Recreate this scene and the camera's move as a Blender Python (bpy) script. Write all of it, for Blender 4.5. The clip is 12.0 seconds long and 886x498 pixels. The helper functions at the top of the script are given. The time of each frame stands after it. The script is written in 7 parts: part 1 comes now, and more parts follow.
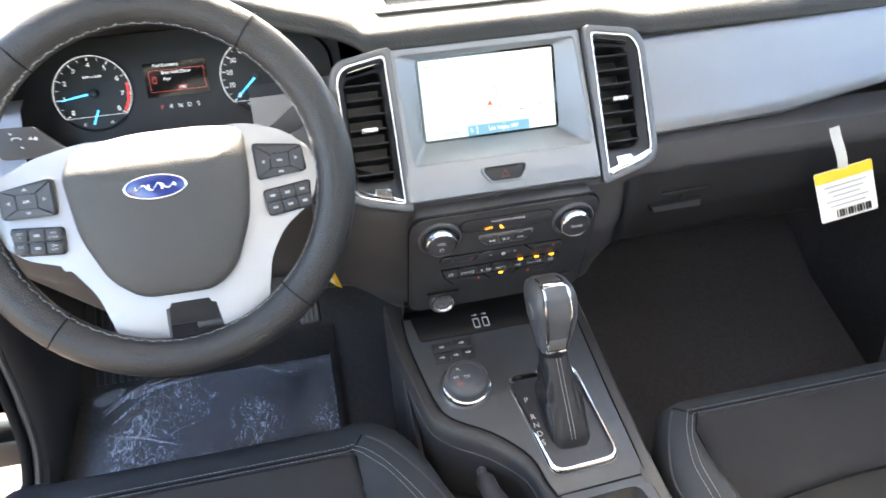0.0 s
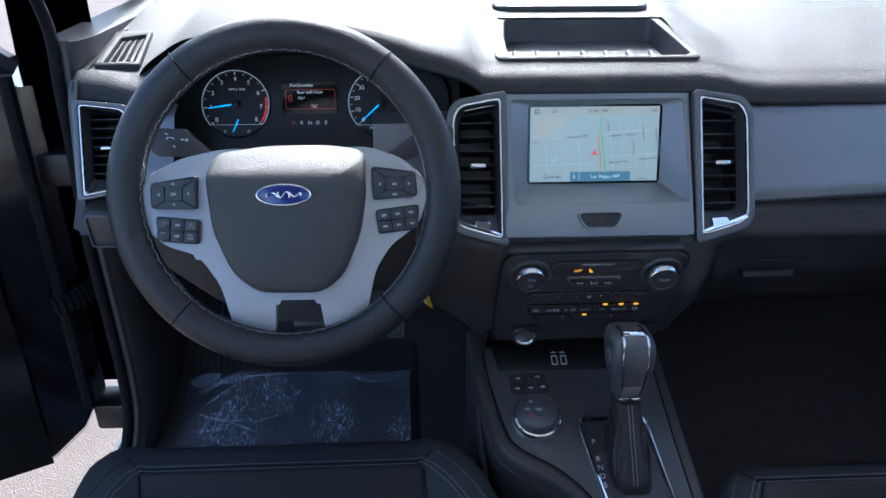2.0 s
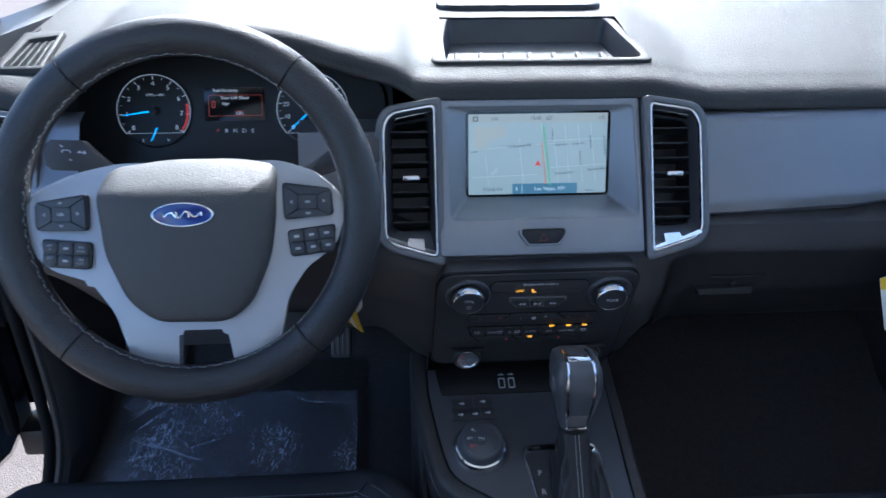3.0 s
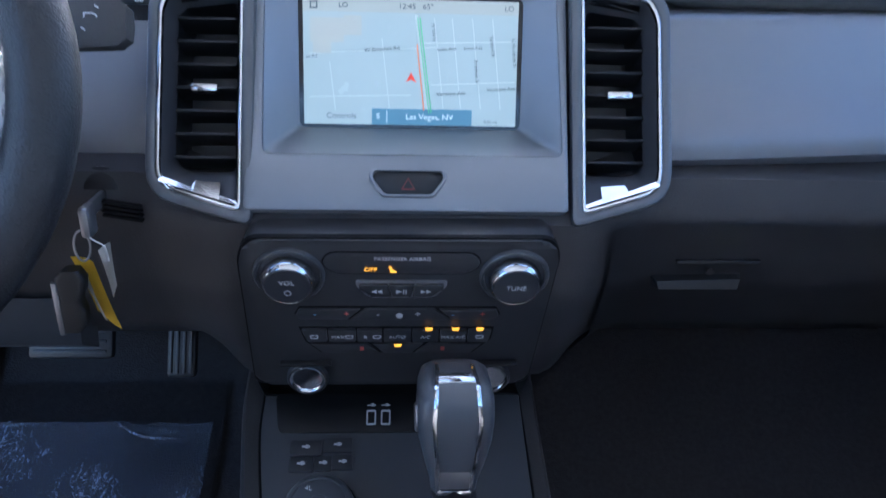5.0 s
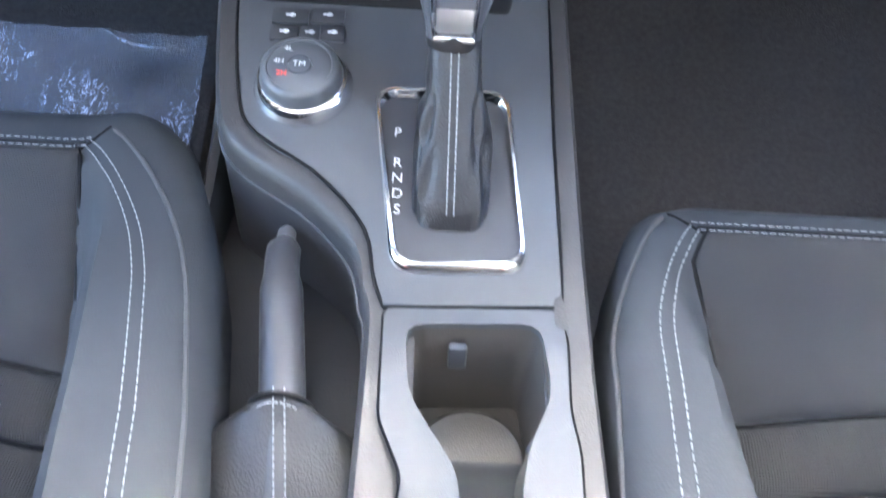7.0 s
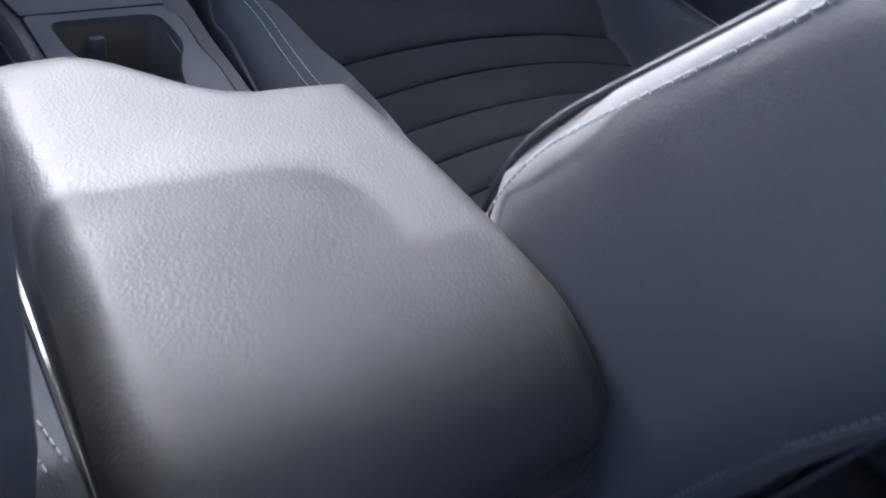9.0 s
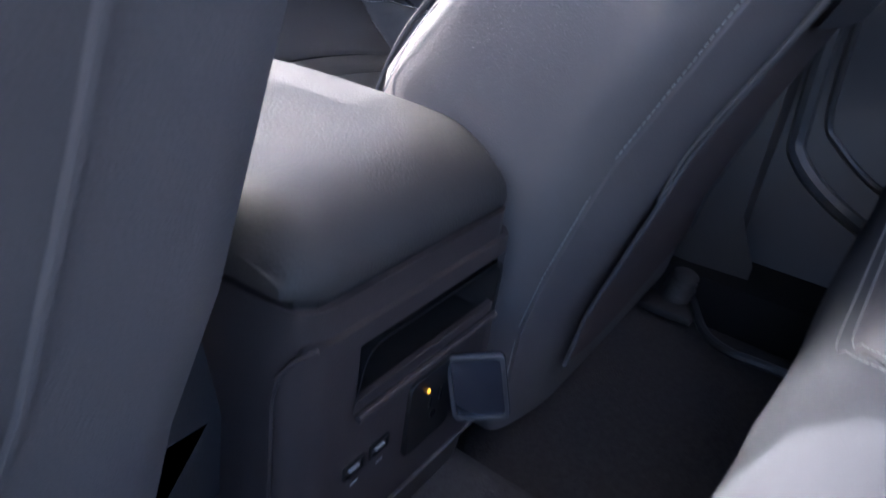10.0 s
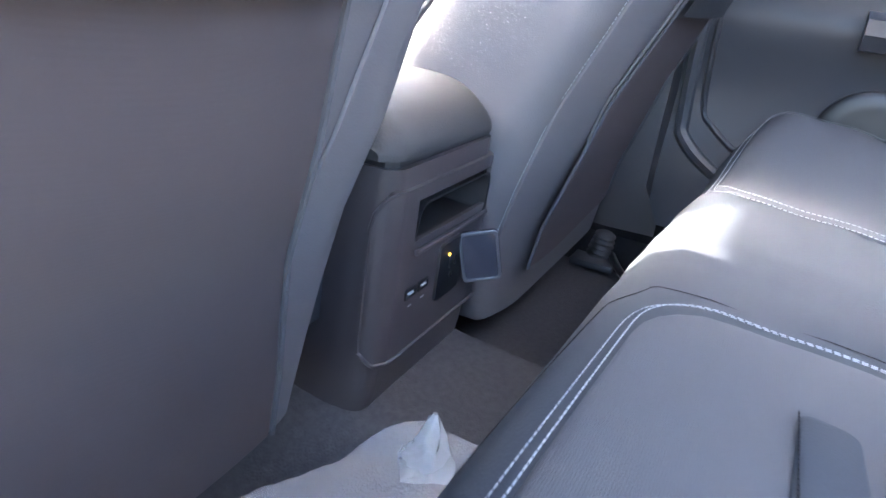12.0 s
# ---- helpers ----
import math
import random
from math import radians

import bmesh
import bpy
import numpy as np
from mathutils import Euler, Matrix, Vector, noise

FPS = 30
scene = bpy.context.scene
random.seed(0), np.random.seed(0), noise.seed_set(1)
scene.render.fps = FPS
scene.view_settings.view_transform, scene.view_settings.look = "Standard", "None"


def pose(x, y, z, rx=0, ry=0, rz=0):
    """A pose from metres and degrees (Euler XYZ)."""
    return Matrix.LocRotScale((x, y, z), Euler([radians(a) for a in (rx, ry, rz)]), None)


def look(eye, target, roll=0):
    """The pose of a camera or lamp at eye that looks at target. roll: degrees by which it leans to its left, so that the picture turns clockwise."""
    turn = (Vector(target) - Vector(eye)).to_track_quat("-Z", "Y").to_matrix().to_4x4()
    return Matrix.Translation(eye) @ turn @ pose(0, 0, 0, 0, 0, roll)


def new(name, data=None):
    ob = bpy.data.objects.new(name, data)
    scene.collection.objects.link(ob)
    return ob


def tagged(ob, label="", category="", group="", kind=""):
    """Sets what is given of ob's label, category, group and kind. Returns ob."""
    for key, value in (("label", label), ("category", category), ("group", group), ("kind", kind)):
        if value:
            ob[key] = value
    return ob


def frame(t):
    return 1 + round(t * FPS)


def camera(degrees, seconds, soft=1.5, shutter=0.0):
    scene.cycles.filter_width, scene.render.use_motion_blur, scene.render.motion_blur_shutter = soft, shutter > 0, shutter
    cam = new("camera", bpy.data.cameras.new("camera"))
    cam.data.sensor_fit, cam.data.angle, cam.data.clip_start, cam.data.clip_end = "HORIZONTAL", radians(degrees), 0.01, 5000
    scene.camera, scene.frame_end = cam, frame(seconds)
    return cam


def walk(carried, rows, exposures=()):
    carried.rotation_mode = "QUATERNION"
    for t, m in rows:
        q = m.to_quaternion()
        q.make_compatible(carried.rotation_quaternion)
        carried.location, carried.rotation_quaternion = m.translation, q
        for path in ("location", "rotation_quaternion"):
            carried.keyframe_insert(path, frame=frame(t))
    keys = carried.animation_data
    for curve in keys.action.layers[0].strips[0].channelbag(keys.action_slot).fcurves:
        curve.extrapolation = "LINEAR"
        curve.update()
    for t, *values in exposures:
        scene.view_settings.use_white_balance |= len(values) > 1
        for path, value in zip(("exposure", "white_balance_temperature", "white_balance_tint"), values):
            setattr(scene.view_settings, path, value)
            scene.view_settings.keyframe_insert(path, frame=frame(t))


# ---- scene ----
cam = camera(62.0, 12.0, soft=1.5, shutter=0.3)
PATH = [
    (0.00, -0.2064, 0.1113, 0.9422, 61.054, 3.434, -12.183),
    (0.50, -0.2203, 0.0735, 0.9630, 62.982, 1.319, -7.425),
    (1.00, -0.2211, 0.0663, 0.9654, 63.376, 0.337, -4.839),
    (1.50, -0.2185, 0.0648, 0.9669, 63.553, -0.018, -3.307),
    (2.00, -0.2189, 0.0678, 0.9655, 63.730, -0.126, -2.714),
    (2.50, -0.2063, 0.0868, 0.9646, 63.800, -0.286, -3.170),
    (3.00, -0.1542, 0.1342, 0.9574, 63.556, -0.286, -3.772),
    (3.20, -0.1327, 0.1534, 0.9472, 63.890, -0.475, -4.344),
    (4.80, -0.0009, 0.3476, 0.8001, 66.806, -1.449, -2.645),
    (5.00, -0.0020, 0.3642, 0.7745, 66.589, -1.698, -2.983),
    (5.50, 0.0018, 0.3995, 0.7200, 64.021, -2.020, -2.111),
    (6.00, 0.0044, 0.4288, 0.6785, 57.761, -2.381, -1.062),
    (6.50, 0.0097, 0.4306, 0.6452, 51.173, -2.781, 0.177),
    (7.00, 0.0310, 0.3769, 0.6253, 45.892, -2.775, 1.497),
    (7.20, 0.0498, 0.3474, 0.6356, 44.324, -1.898, 2.110),
    (7.40, 0.0530, 0.2907, 0.6259, 46.337, -2.554, 0.162),
    (7.50, 0.0597, 0.2626, 0.6069, 47.781, -2.527, -0.755),
    (7.70, 0.0673, 0.2044, 0.5791, 49.781, -2.259, -3.050),
    (8.50, 0.0050, 0.1300, 0.5680, 51.0, -6.5, -21.0),
    (9.30, -0.1392, 0.0800, 0.5351, 53.487, -12.274, -43.463),
    (9.50, -0.1735, 0.0608, 0.5323, 57.411, -11.005, -47.660),
    (9.70, -0.2001, 0.0406, 0.5164, 60.388, -9.382, -51.098),
    (10.00, -0.2596, 0.0200, 0.4789, 63.386, -7.650, -56.784),
    (10.50, -0.3603, 0.0060, 0.4541, 64.282, -8.294, -61.598),
    (11.00, -0.4013, 0.0085, 0.4418, 65.292, -8.258, -64.982),
    (11.50, -0.4265, 0.0012, 0.4359, 67.050, -8.090, -65.900),
    (12.00, -0.4981, -0.0349, 0.4496, 68.320, -7.842, -64.086),
]
walk(cam, [(t, pose(*p)) for t, *p in PATH],
     exposures=[(0.0, 3.3, 7100, 10), (0.5, 2.12, 6400, 10), (1.0, 1.62, 6250, 10), (1.5, 1.4, 5600, 10), (3.2, 1.4, 5150, 10), (4.8, 1.55, 5050, 11), (5.0, 1.95, 5150, 13), (5.5, 3.75, 5750, 20), (6.0, 4.45, 6450, 19),
                (6.5, 4.75, 6400, 9), (7.0, 4.38, 6100, 10), (7.2, 3.85, 6000, 9), (7.5, 3.4, 6000, 8), (7.7, 2.5, 6000, 10), (9.3, 1.75, 5250, 17), (9.5, 1.95, 5500, 19), (10.0, 2.8, 5800, 21), (10.5, 3.95, 5600, 21), (11.0, 4.2, 5850, 23), (12.0, 4.45, 6100, 17)])

# ---------------------------------------------------------------- light
SUN_EL, SUN_AZ = 44.5, 0.0        # degrees; azimuth turned from straight ahead towards the driver's side
world = bpy.data.worlds.new("sky")
scene.world = world
world.use_nodes = True
wn = world.node_tree
sky = wn.nodes.new("ShaderNodeTexSky")
sky.sky_type, sky.sun_disc = "NISHITA", False
sky.sun_elevation, sky.sun_rotation = radians(SUN_EL), radians(-SUN_AZ)
wn.nodes["Background"].inputs["Strength"].default_value = 0.15
wn.links.new(sky.outputs[0], wn.nodes["Background"].inputs[0])
sun_data = bpy.data.lights.new("sun", "SUN")
sun_data.energy, sun_data.angle, sun_data.color = 3.0, radians(0.55), (1.0, 0.91, 0.78)
sun = new("sun", sun_data)
sun.matrix_world = look((-math.sin(radians(SUN_AZ)) * 6, math.cos(radians(SUN_AZ)) * 6, 6 * math.tan(radians(SUN_EL))), (0, 0, 0))

# ---------------------------------------------------------------- materials
def material(name, color, rough=0.5, metal=0.0, grain=0.0, grain_size=0.001, mottle=0.08, mottle_size=0.05, spec=0.5,
             coat=0.0, weave=0.0, weave_size=0.0015, emit=None, emit_strength=0.0, rough_var=0.06):
    """Principled surface with two scales of variation: fine grain (bump) and larger mottling of colour and gloss."""
    m = bpy.data.materials.new(name)
    m.use_nodes = True
    nt = m.node_tree
    b = nt.nodes["Principled BSDF"]
    b.inputs["Metallic"].default_value = metal
    b.inputs["Specular IOR Level"].default_value = spec
    b.inputs["Coat Weight"].default_value = coat
    b.inputs["Coat Roughness"].default_value = 0.08
    co = nt.nodes.new("ShaderNodeTexCoord")
    n1 = nt.nodes.new("ShaderNodeTexNoise")
    n1.inputs["Scale"].default_value, n1.inputs["Detail"].default_value = 1 / mottle_size, 6
    nt.links.new(co.outputs["Object"], n1.inputs["Vector"])
    mix = nt.nodes.new("ShaderNodeMix")
    mix.data_type = "RGBA"
    mix.inputs["A"].default_value = (*[max(0, c * (1 - mottle)) for c in color], 1)
    mix.inputs["B"].default_value = (*[min(1, c * (1 + mottle)) for c in color], 1)
    nt.links.new(n1.outputs["Fac"], mix.inputs["Factor"])
    nt.links.new(mix.outputs["Result"], b.inputs["Base Color"])
    mr = nt.nodes.new("ShaderNodeMapRange")
    mr.inputs["To Min"].default_value, mr.inputs["To Max"].default_value = max(0.02, rough - rough_var), min(1, rough + rough_var)
    nt.links.new(n1.outputs["Fac"], mr.inputs["Value"])
    nt.links.new(mr.outputs["Result"], b.inputs["Roughness"])
    height = None
    if grain:
        v = nt.nodes.new("ShaderNodeTexVoronoi")
        v.feature = "SMOOTH_F1"
        v.inputs["Scale"].default_value = 1 / grain_size
        nt.links.new(co.outputs["Object"], v.inputs["Vector"])
        height, amount = v.outputs["Distance"], grain
    if weave:
        w1, w2, add = nt.nodes.new("ShaderNodeTexWave"), nt.nodes.new("ShaderNodeTexWave"), nt.nodes.new("ShaderNodeMath")
        w1.bands_direction, w2.bands_direction = "X", "Y"
        for w in (w1, w2):
            w.inputs["Scale"].default_value = 0.314 / weave_size
            w.inputs["Distortion"].default_value = 0.6
            nt.links.new(co.outputs["Object"], w.inputs["Vector"])
        nt.links.new(w1.outputs["Fac"], add.inputs[0]), nt.links.new(w2.outputs["Fac"], add.inputs[1])
        height, amount = add.outputs[0], weave
    if height:
        bump = nt.nodes.new("ShaderNodeBump")
        bump.inputs["Strength"].default_value, bump.inputs["Distance"].default_value = amount, 0.0006
        nt.links.new(height, bump.inputs["Height"])
        nt.links.new(bump.outputs["Normal"], b.inputs["Normal"])
    if emit:
        b.inputs["Emission Color"].default_value, b.inputs["Emission Strength"].default_value = (*emit, 1), emit_strength
    return m


def glass_material(name, tint, rough=0.0):
    m = bpy.data.materials.new(name)
    m.use_nodes = True
    b = m.node_tree.nodes["Principled BSDF"]
    b.inputs["Base Color"].default_value, b.inputs["Roughness"].default_value = (*tint, 1), rough
    b.inputs["Transmission Weight"].default_value, b.inputs["IOR"].default_value = 1.0, 1.45
    return m


M_PAD = material("soft dash pad", (0.036, 0.036, 0.036), 0.68, grain=0.7, grain_size=0.0022, mottle=0.10, spec=0.24)
M_HUB = material("grained airbag vinyl", (0.046, 0.046, 0.046), 0.58, grain=0.55, grain_size=0.0013, mottle=0.05)
M_PANEL = material("dark panel plastic", (0.030, 0.030, 0.032), 0.45, grain=0.2, grain_size=0.0007)
M_PLASTIC = material("dark grained plastic", (0.039, 0.037, 0.038), 0.5, grain=0.35, grain_size=0.0013)
M_SMOOTH = material("smooth dark plastic", (0.038, 0.038, 0.042), 0.38, grain=0.2, grain_size=0.0008)
M_DECK = material("satin graphite deck", (0.058, 0.061, 0.067), 0.36, grain=0.25, grain_size=0.0007)
M_BLACK = material("black plastic", (0.010, 0.010, 0.011), 0.42)
M_SMOKE = material("smoke grey clear plastic", (0.035, 0.038, 0.050), 0.10, coat=1.0)
M_GLOSS = material("gloss black", (0.006, 0.006, 0.007), 0.08, coat=0.3)
M_SILVER = material("satin silver paint", (0.42, 0.43, 0.455), 0.33, metal=0.7, grain=0.15, grain_size=0.0004, mottle=0.04)
M_SURROUND = material("satin grey surround paint", (0.24, 0.25, 0.27), 0.40, metal=0.55, grain=0.12, grain_size=0.0004, mottle=0.04)
M_FRAME = material("satin grey frame", (0.13, 0.135, 0.145), 0.35, metal=0.6, grain=0.1, grain_size=0.0005)
M_SPOKE = material("brushed silver spoke", (0.40, 0.40, 0.405), 0.42, metal=0.5, grain=0.12, grain_size=0.0004, mottle=0.04)
M_KNOB = material("satin knob paint", (0.075, 0.080, 0.090), 0.32, grain=0.1, grain_size=0.0006)
M_CHROME = material("chrome", (0.80, 0.80, 0.81), 0.10, metal=1.0, mottle=0.03)
M_LEATHER = material("black leather", (0.018, 0.018, 0.020), 0.42, grain=0.7, grain_size=0.0012)
M_SEAT = material("charcoal seat fabric", (0.058, 0.059, 0.063), 0.75, weave=0.35, weave_size=0.0010, mottle=0.1, spec=0.35)
M_SEATSIDE = material("charcoal smooth upholstery", (0.108, 0.103, 0.105), 0.60, grain=0.25, grain_size=0.0012, spec=0.4)
M_SEATTOP = material("charcoal cushion upholstery", (0.040, 0.044, 0.050), 0.74, grain=0.25, grain_size=0.0012, spec=0.12)
M_RIB = material("ribbed seat insert", (0.072, 0.072, 0.072), 0.8, weave=0.9, weave_size=0.0016, spec=0.3)
M_BACKPANEL = material("taupe seat back cloth", (0.130, 0.106, 0.104), 0.85, weave=0.08, weave_size=0.0006, spec=0.3)
M_ARM = material("armrest vinyl", (0.034, 0.033, 0.033), 0.56, grain=0.40, grain_size=0.0016, mottle=0.05, spec=0.3)
M_THREAD = material("pale grey thread", (0.25, 0.255, 0.265), 0.85)
M_CARPET = material("charcoal carpet", (0.062, 0.058, 0.059), 0.95, grain=1.0, grain_size=0.002, mottle=0.35, mottle_size=0.006, spec=0.1)
M_RUBBER = material("black rubber", (0.008, 0.008, 0.009), 0.75, spec=0.15)
M_TRIM = material("pale grey pillar trim", (0.42, 0.40, 0.37), 0.7, grain=0.3)
M_HEAD = material("headliner cloth", (0.60, 0.59, 0.56), 0.9, grain=0.3)
M_PAINT = material("black car paint", (0.006, 0.006, 0.008), 0.15, coat=0.8)
M_WHITE = material("white marking", (0.70, 0.70, 0.70), 0.6)
M_GREYMARK = material("grey marking", (0.32, 0.33, 0.34), 0.6)
M_LEGEND = material("pale printed legend", (0.55, 0.56, 0.58), 0.6)
M_AMBER = material("amber lamp", (0.9, 0.4, 0.03), 0.5, emit=(1.0, 0.42, 0.03), emit_strength=0.38)
M_RED = material("red lamp", (0.40, 0.05, 0.04), 0.5, emit=(1.0, 0.10, 0.07), emit_strength=0.07)
M_REDPART = material("red plastic", (0.55, 0.02, 0.015), 0.4)
M_BLUE = material("blue needle", (0.03, 0.35, 0.8), 0.5, emit=(0.05, 0.45, 1.0), emit_strength=0.45)
M_DIALW = material("lit dial white", (0.7, 0.72, 0.75), 0.6, emit=(0.75, 0.8, 0.85), emit_strength=0.12)
M_OVAL = material("deep blue enamel", (0.012, 0.025, 0.16), 0.2, coat=0.6)
M_YELLOW = material("yellow card", (0.75, 0.50, 0.03), 0.7)
M_CARD = material("white card", (0.75, 0.75, 0.72), 0.7)
M_STEEL = material("worn steel", (0.35, 0.35, 0.36), 0.4, metal=0.9)


# ---------------------------------------------------------------- mesh helpers
def part(name, bm, mat, parent=None, label="", smooth=True, m=None):
    """Links a bmesh as one mesh object, under a thing or a part."""
    me = bpy.data.meshes.new(name)
    bmesh.ops.recalc_face_normals(bm, faces=bm.faces)
    bm.to_mesh(me)
    bm.free()
    me.materials.append(mat)
    if smooth:
        for p in me.polygons:
            p.use_smooth = True
        me.set_sharp_from_angle(angle=radians(42))
    ob = new(name, me)
    if m is not None:
        ob.matrix_basis = m
    if parent:
        ob.parent = parent
    if label:
        ob["label"] = label
    return ob


def thing(name, label, category, group="", kind="", at=None):
    ob = new(name)
    ob.empty_display_size = 0.05
    if at is not None:
        ob.matrix_basis = at
    return tagged(ob, label, category, group, kind)


def rbox(sx, sy, sz, r=0.004, seg=2, at=(0, 0, 0), rot=None):
    bm = bmesh.new()
    bmesh.ops.create_cube(bm, size=1.0, matrix=Matrix.Diagonal((sx, sy, sz, 1)))
    if r:
        bmesh.ops.bevel(bm, geom=bm.edges[:], offset=min(r, 0.49 * min(sx, sy, sz)), segments=seg, affect="EDGES", profile=0.5)
    m = Matrix.Translation(at)
    bm.transform(m @ rot if rot is not None else m)
    return bm


def rounded(pts, r, seg=4):
    """Rounds the corners of a closed outline; r is one radius or one for each corner."""
    out, n = [], len(pts)
    for i in range(n):
        p, a, b = Vector(pts[i]), Vector(pts[i - 1]), Vector(pts[(i + 1) % n])
        rr = r[i] if isinstance(r, (list, tuple)) else r
        da, db = (a - p), (b - p)
        rr = min(rr, da.length * 0.49, db.length * 0.49)
        if rr < 1e-6:
            out.append(p)
            continue
        s, e = p + da.normalized() * rr, p + db.normalized() * rr
        for k in range(seg + 1):
            t = k / seg
            out.append(s * (1 - t) ** 2 + p * 2 * t * (1 - t) + e * t * t)
    return [(v[0], v[1]) for v in out]


def plate(pts, depth, bevel=0.0, seg=2, m=None, lift=0.0):
    """A flat outline in local x, y, thickened from z = lift down to lift - depth, its upper rim bevelled."""
    bm = bmesh.new()
    top = [bm.verts.new((x, y, lift)) for x, y in pts]
    bot = [bm.verts.new((x, y, lift - depth)) for x, y in pts]
    n = len(pts)
    f = bm.faces.new(top)
    bm.faces.new(bot[::-1])
    for i in range(n):
        bm.faces.new((top[i], bot[i], bot[(i + 1) % n], top[(i + 1) % n]))
    if bevel:
        bmesh.ops.bevel(bm, geom=[e for e in f.edges], offset=bevel, segments=seg, affect="EDGES", profile=0.5)
    if m is not None:
        bm.transform(m)
    return bm


def ring(outer, inner, depth, bevel=0.0, m=None, lift=0.0):
    """A flat frame between two outlines with the same number of points."""
    bm = bmesh.new()
    n = len(outer)
    o = [bm.verts.new((x, y, lift)) for x, y in outer]
    i_ = [bm.verts.new((x, y, lift)) for x, y in inner]
    ob = [bm.verts.new((x, y, lift - depth)) for x, y in outer]
    ib = [bm.verts.new((x, y, lift - depth)) for x, y in inner]
    rim = []
    for k in range(n):
        j = (k + 1) % n
        bm.faces.new((o[k], o[j], i_[j], i_[k]))
        bm.faces.new((o[j], o[k], ob[k], ob[j]))
        bm.faces.new((i_[k], i_[j], ib[j], ib[k]))
        bm.faces.new((ob[k], ib[k], ib[j], ob[j]))
    if bevel:
        es = [e for e in bm.edges if len({v for v in e.verts} & set(o)) == 2 or len({v for v in e.verts} & set(i_)) == 2]
        bmesh.ops.bevel(bm, geom=es, offset=bevel, segments=2, affect="EDGES", profile=0.5)
    if m is not None:
        bm.transform(m)
    return bm


def loft(rings, cap=True, closed=True, m=None):
    """Skins rings of equally many points."""
    bm = bmesh.new()
    vs = [[bm.verts.new(p) for p in r] for r in rings]
    n = len(vs[0])
    for a, b in zip(vs, vs[1:]):
        for i in range(n if closed else n - 1):
            j = (i + 1) % n
            bm.faces.new((a[i], a[j], b[j], b[i]))
    if cap and closed:
        if cap != "end":
            bm.faces.new(vs[0][::-1])
        bm.faces.new(vs[-1])
    if m is not None:
        bm.transform(m)
    return bm


def sheet(f, us, vs, thick=0.0, m=None):
    """A grid surface f(u, v) -> point; thick gives it a back, moved by (0, 0, -thick)."""
    bm = bmesh.new()
    g = [[bm.verts.new(f(u, v)) for v in vs] for u in us]
    for i in range(len(us) - 1):
        for j in range(len(vs) - 1):
            bm.faces.new((g[i][j], g[i + 1][j], g[i + 1][j + 1], g[i][j + 1]))
    if thick:
        r = bmesh.ops.solidify(bm, geom=bm.faces[:], thickness=thick)
    if m is not None:
        bm.transform(m)
    return bm


def tube(path, radius, n=8, m=None, cap=True):
    """A round bar along a path; radius may be one for each point."""
    pts = [Vector(p) for p in path]
    rings = []
    up = Vector((0, 0, 1))
    side = None
    for i, p in enumerate(pts):
        d = (pts[min(i + 1, len(pts) - 1)] - pts[max(i - 1, 0)]).normalized()
        if side is None:
            side = d.cross(up if abs(d.z) < 0.9 else Vector((1, 0, 0))).normalized()
        side = (side - d * side.dot(d)).normalized()
        other = d.cross(side)
        r = radius[i] if isinstance(radius, (list, tuple)) else radius
        rings.append([p + (side * math.cos(2 * math.pi * k / n) + other * math.sin(2 * math.pi * k / n)) * r for k in range(n)])
    return loft(rings, cap=cap, m=m)


def lathe(profile, n=32, m=None):
    """Turns (radius, height) pairs round local z."""
    rings = [[(r * math.cos(2 * math.pi * k / n), r * math.sin(2 * math.pi * k / n), z) for k in range(n)] for r, z in profile]
    return loft(rings, cap=True, m=m)


def spline(pts, n):
    """n points along a smooth curve through pts."""
    P = [Vector(p) for p in pts]
    P = [P[0] * 2 - P[1]] + P + [P[-1] * 2 - P[-2]]
    out = []
    segs = len(P) - 3
    for k in range(n):
        u = k / (n - 1) * segs
        i = min(int(u), segs - 1)
        t = u - i
        a, b, c, d = P[i:i + 4]
        out.append(0.5 * ((2 * b) + (c - a) * t + (2 * a - 5 * b + 4 * c - d) * t * t + (3 * b - a - 3 * c + d) * t ** 3))
    return out


def lerp(xs, ys, x):
    return float(np.interp(x, xs, ys))


def smooth(xs, ys, x):
    """Eased interpolation between stations."""
    i = int(np.clip(np.searchsorted(xs, x) - 1, 0, len(xs) - 2))
    t = min(1.0, max(0.0, (x - xs[i]) / (xs[i + 1] - xs[i])))
    t = t * t * (3 - 2 * t)
    return ys[i] * (1 - t) + ys[i + 1] * t


def plane_m(origin, tilt, yaw=0.0):
    """Local x to the right, y up along the face, z out of it towards the cabin's rear. tilt: degrees by which the face leans back."""
    return Matrix.Translation(origin) @ Euler((radians(90 - tilt), 0, radians(yaw))).to_matrix().to_4x4()


def writing(text, size, mat, parent, m, name="lettering"):
    cu = bpy.data.curves.new("lettering", "FONT")
    cu.body, cu.size, cu.align_x, cu.align_y, cu.extrude = text, size, "CENTER", "CENTER", 0.0001
    tmp = new("lettering_curve", cu)
    dg = bpy.context.evaluated_depsgraph_get()
    me = bpy.data.meshes.new_from_object(tmp.evaluated_get(dg))
    bpy.data.objects.remove(tmp)
    bpy.data.curves.remove(cu)
    me.materials.clear()
    me.materials.append(mat)
    ob = new(name, me)
    ob.matrix_basis = m
    ob.parent = parent
    return ob


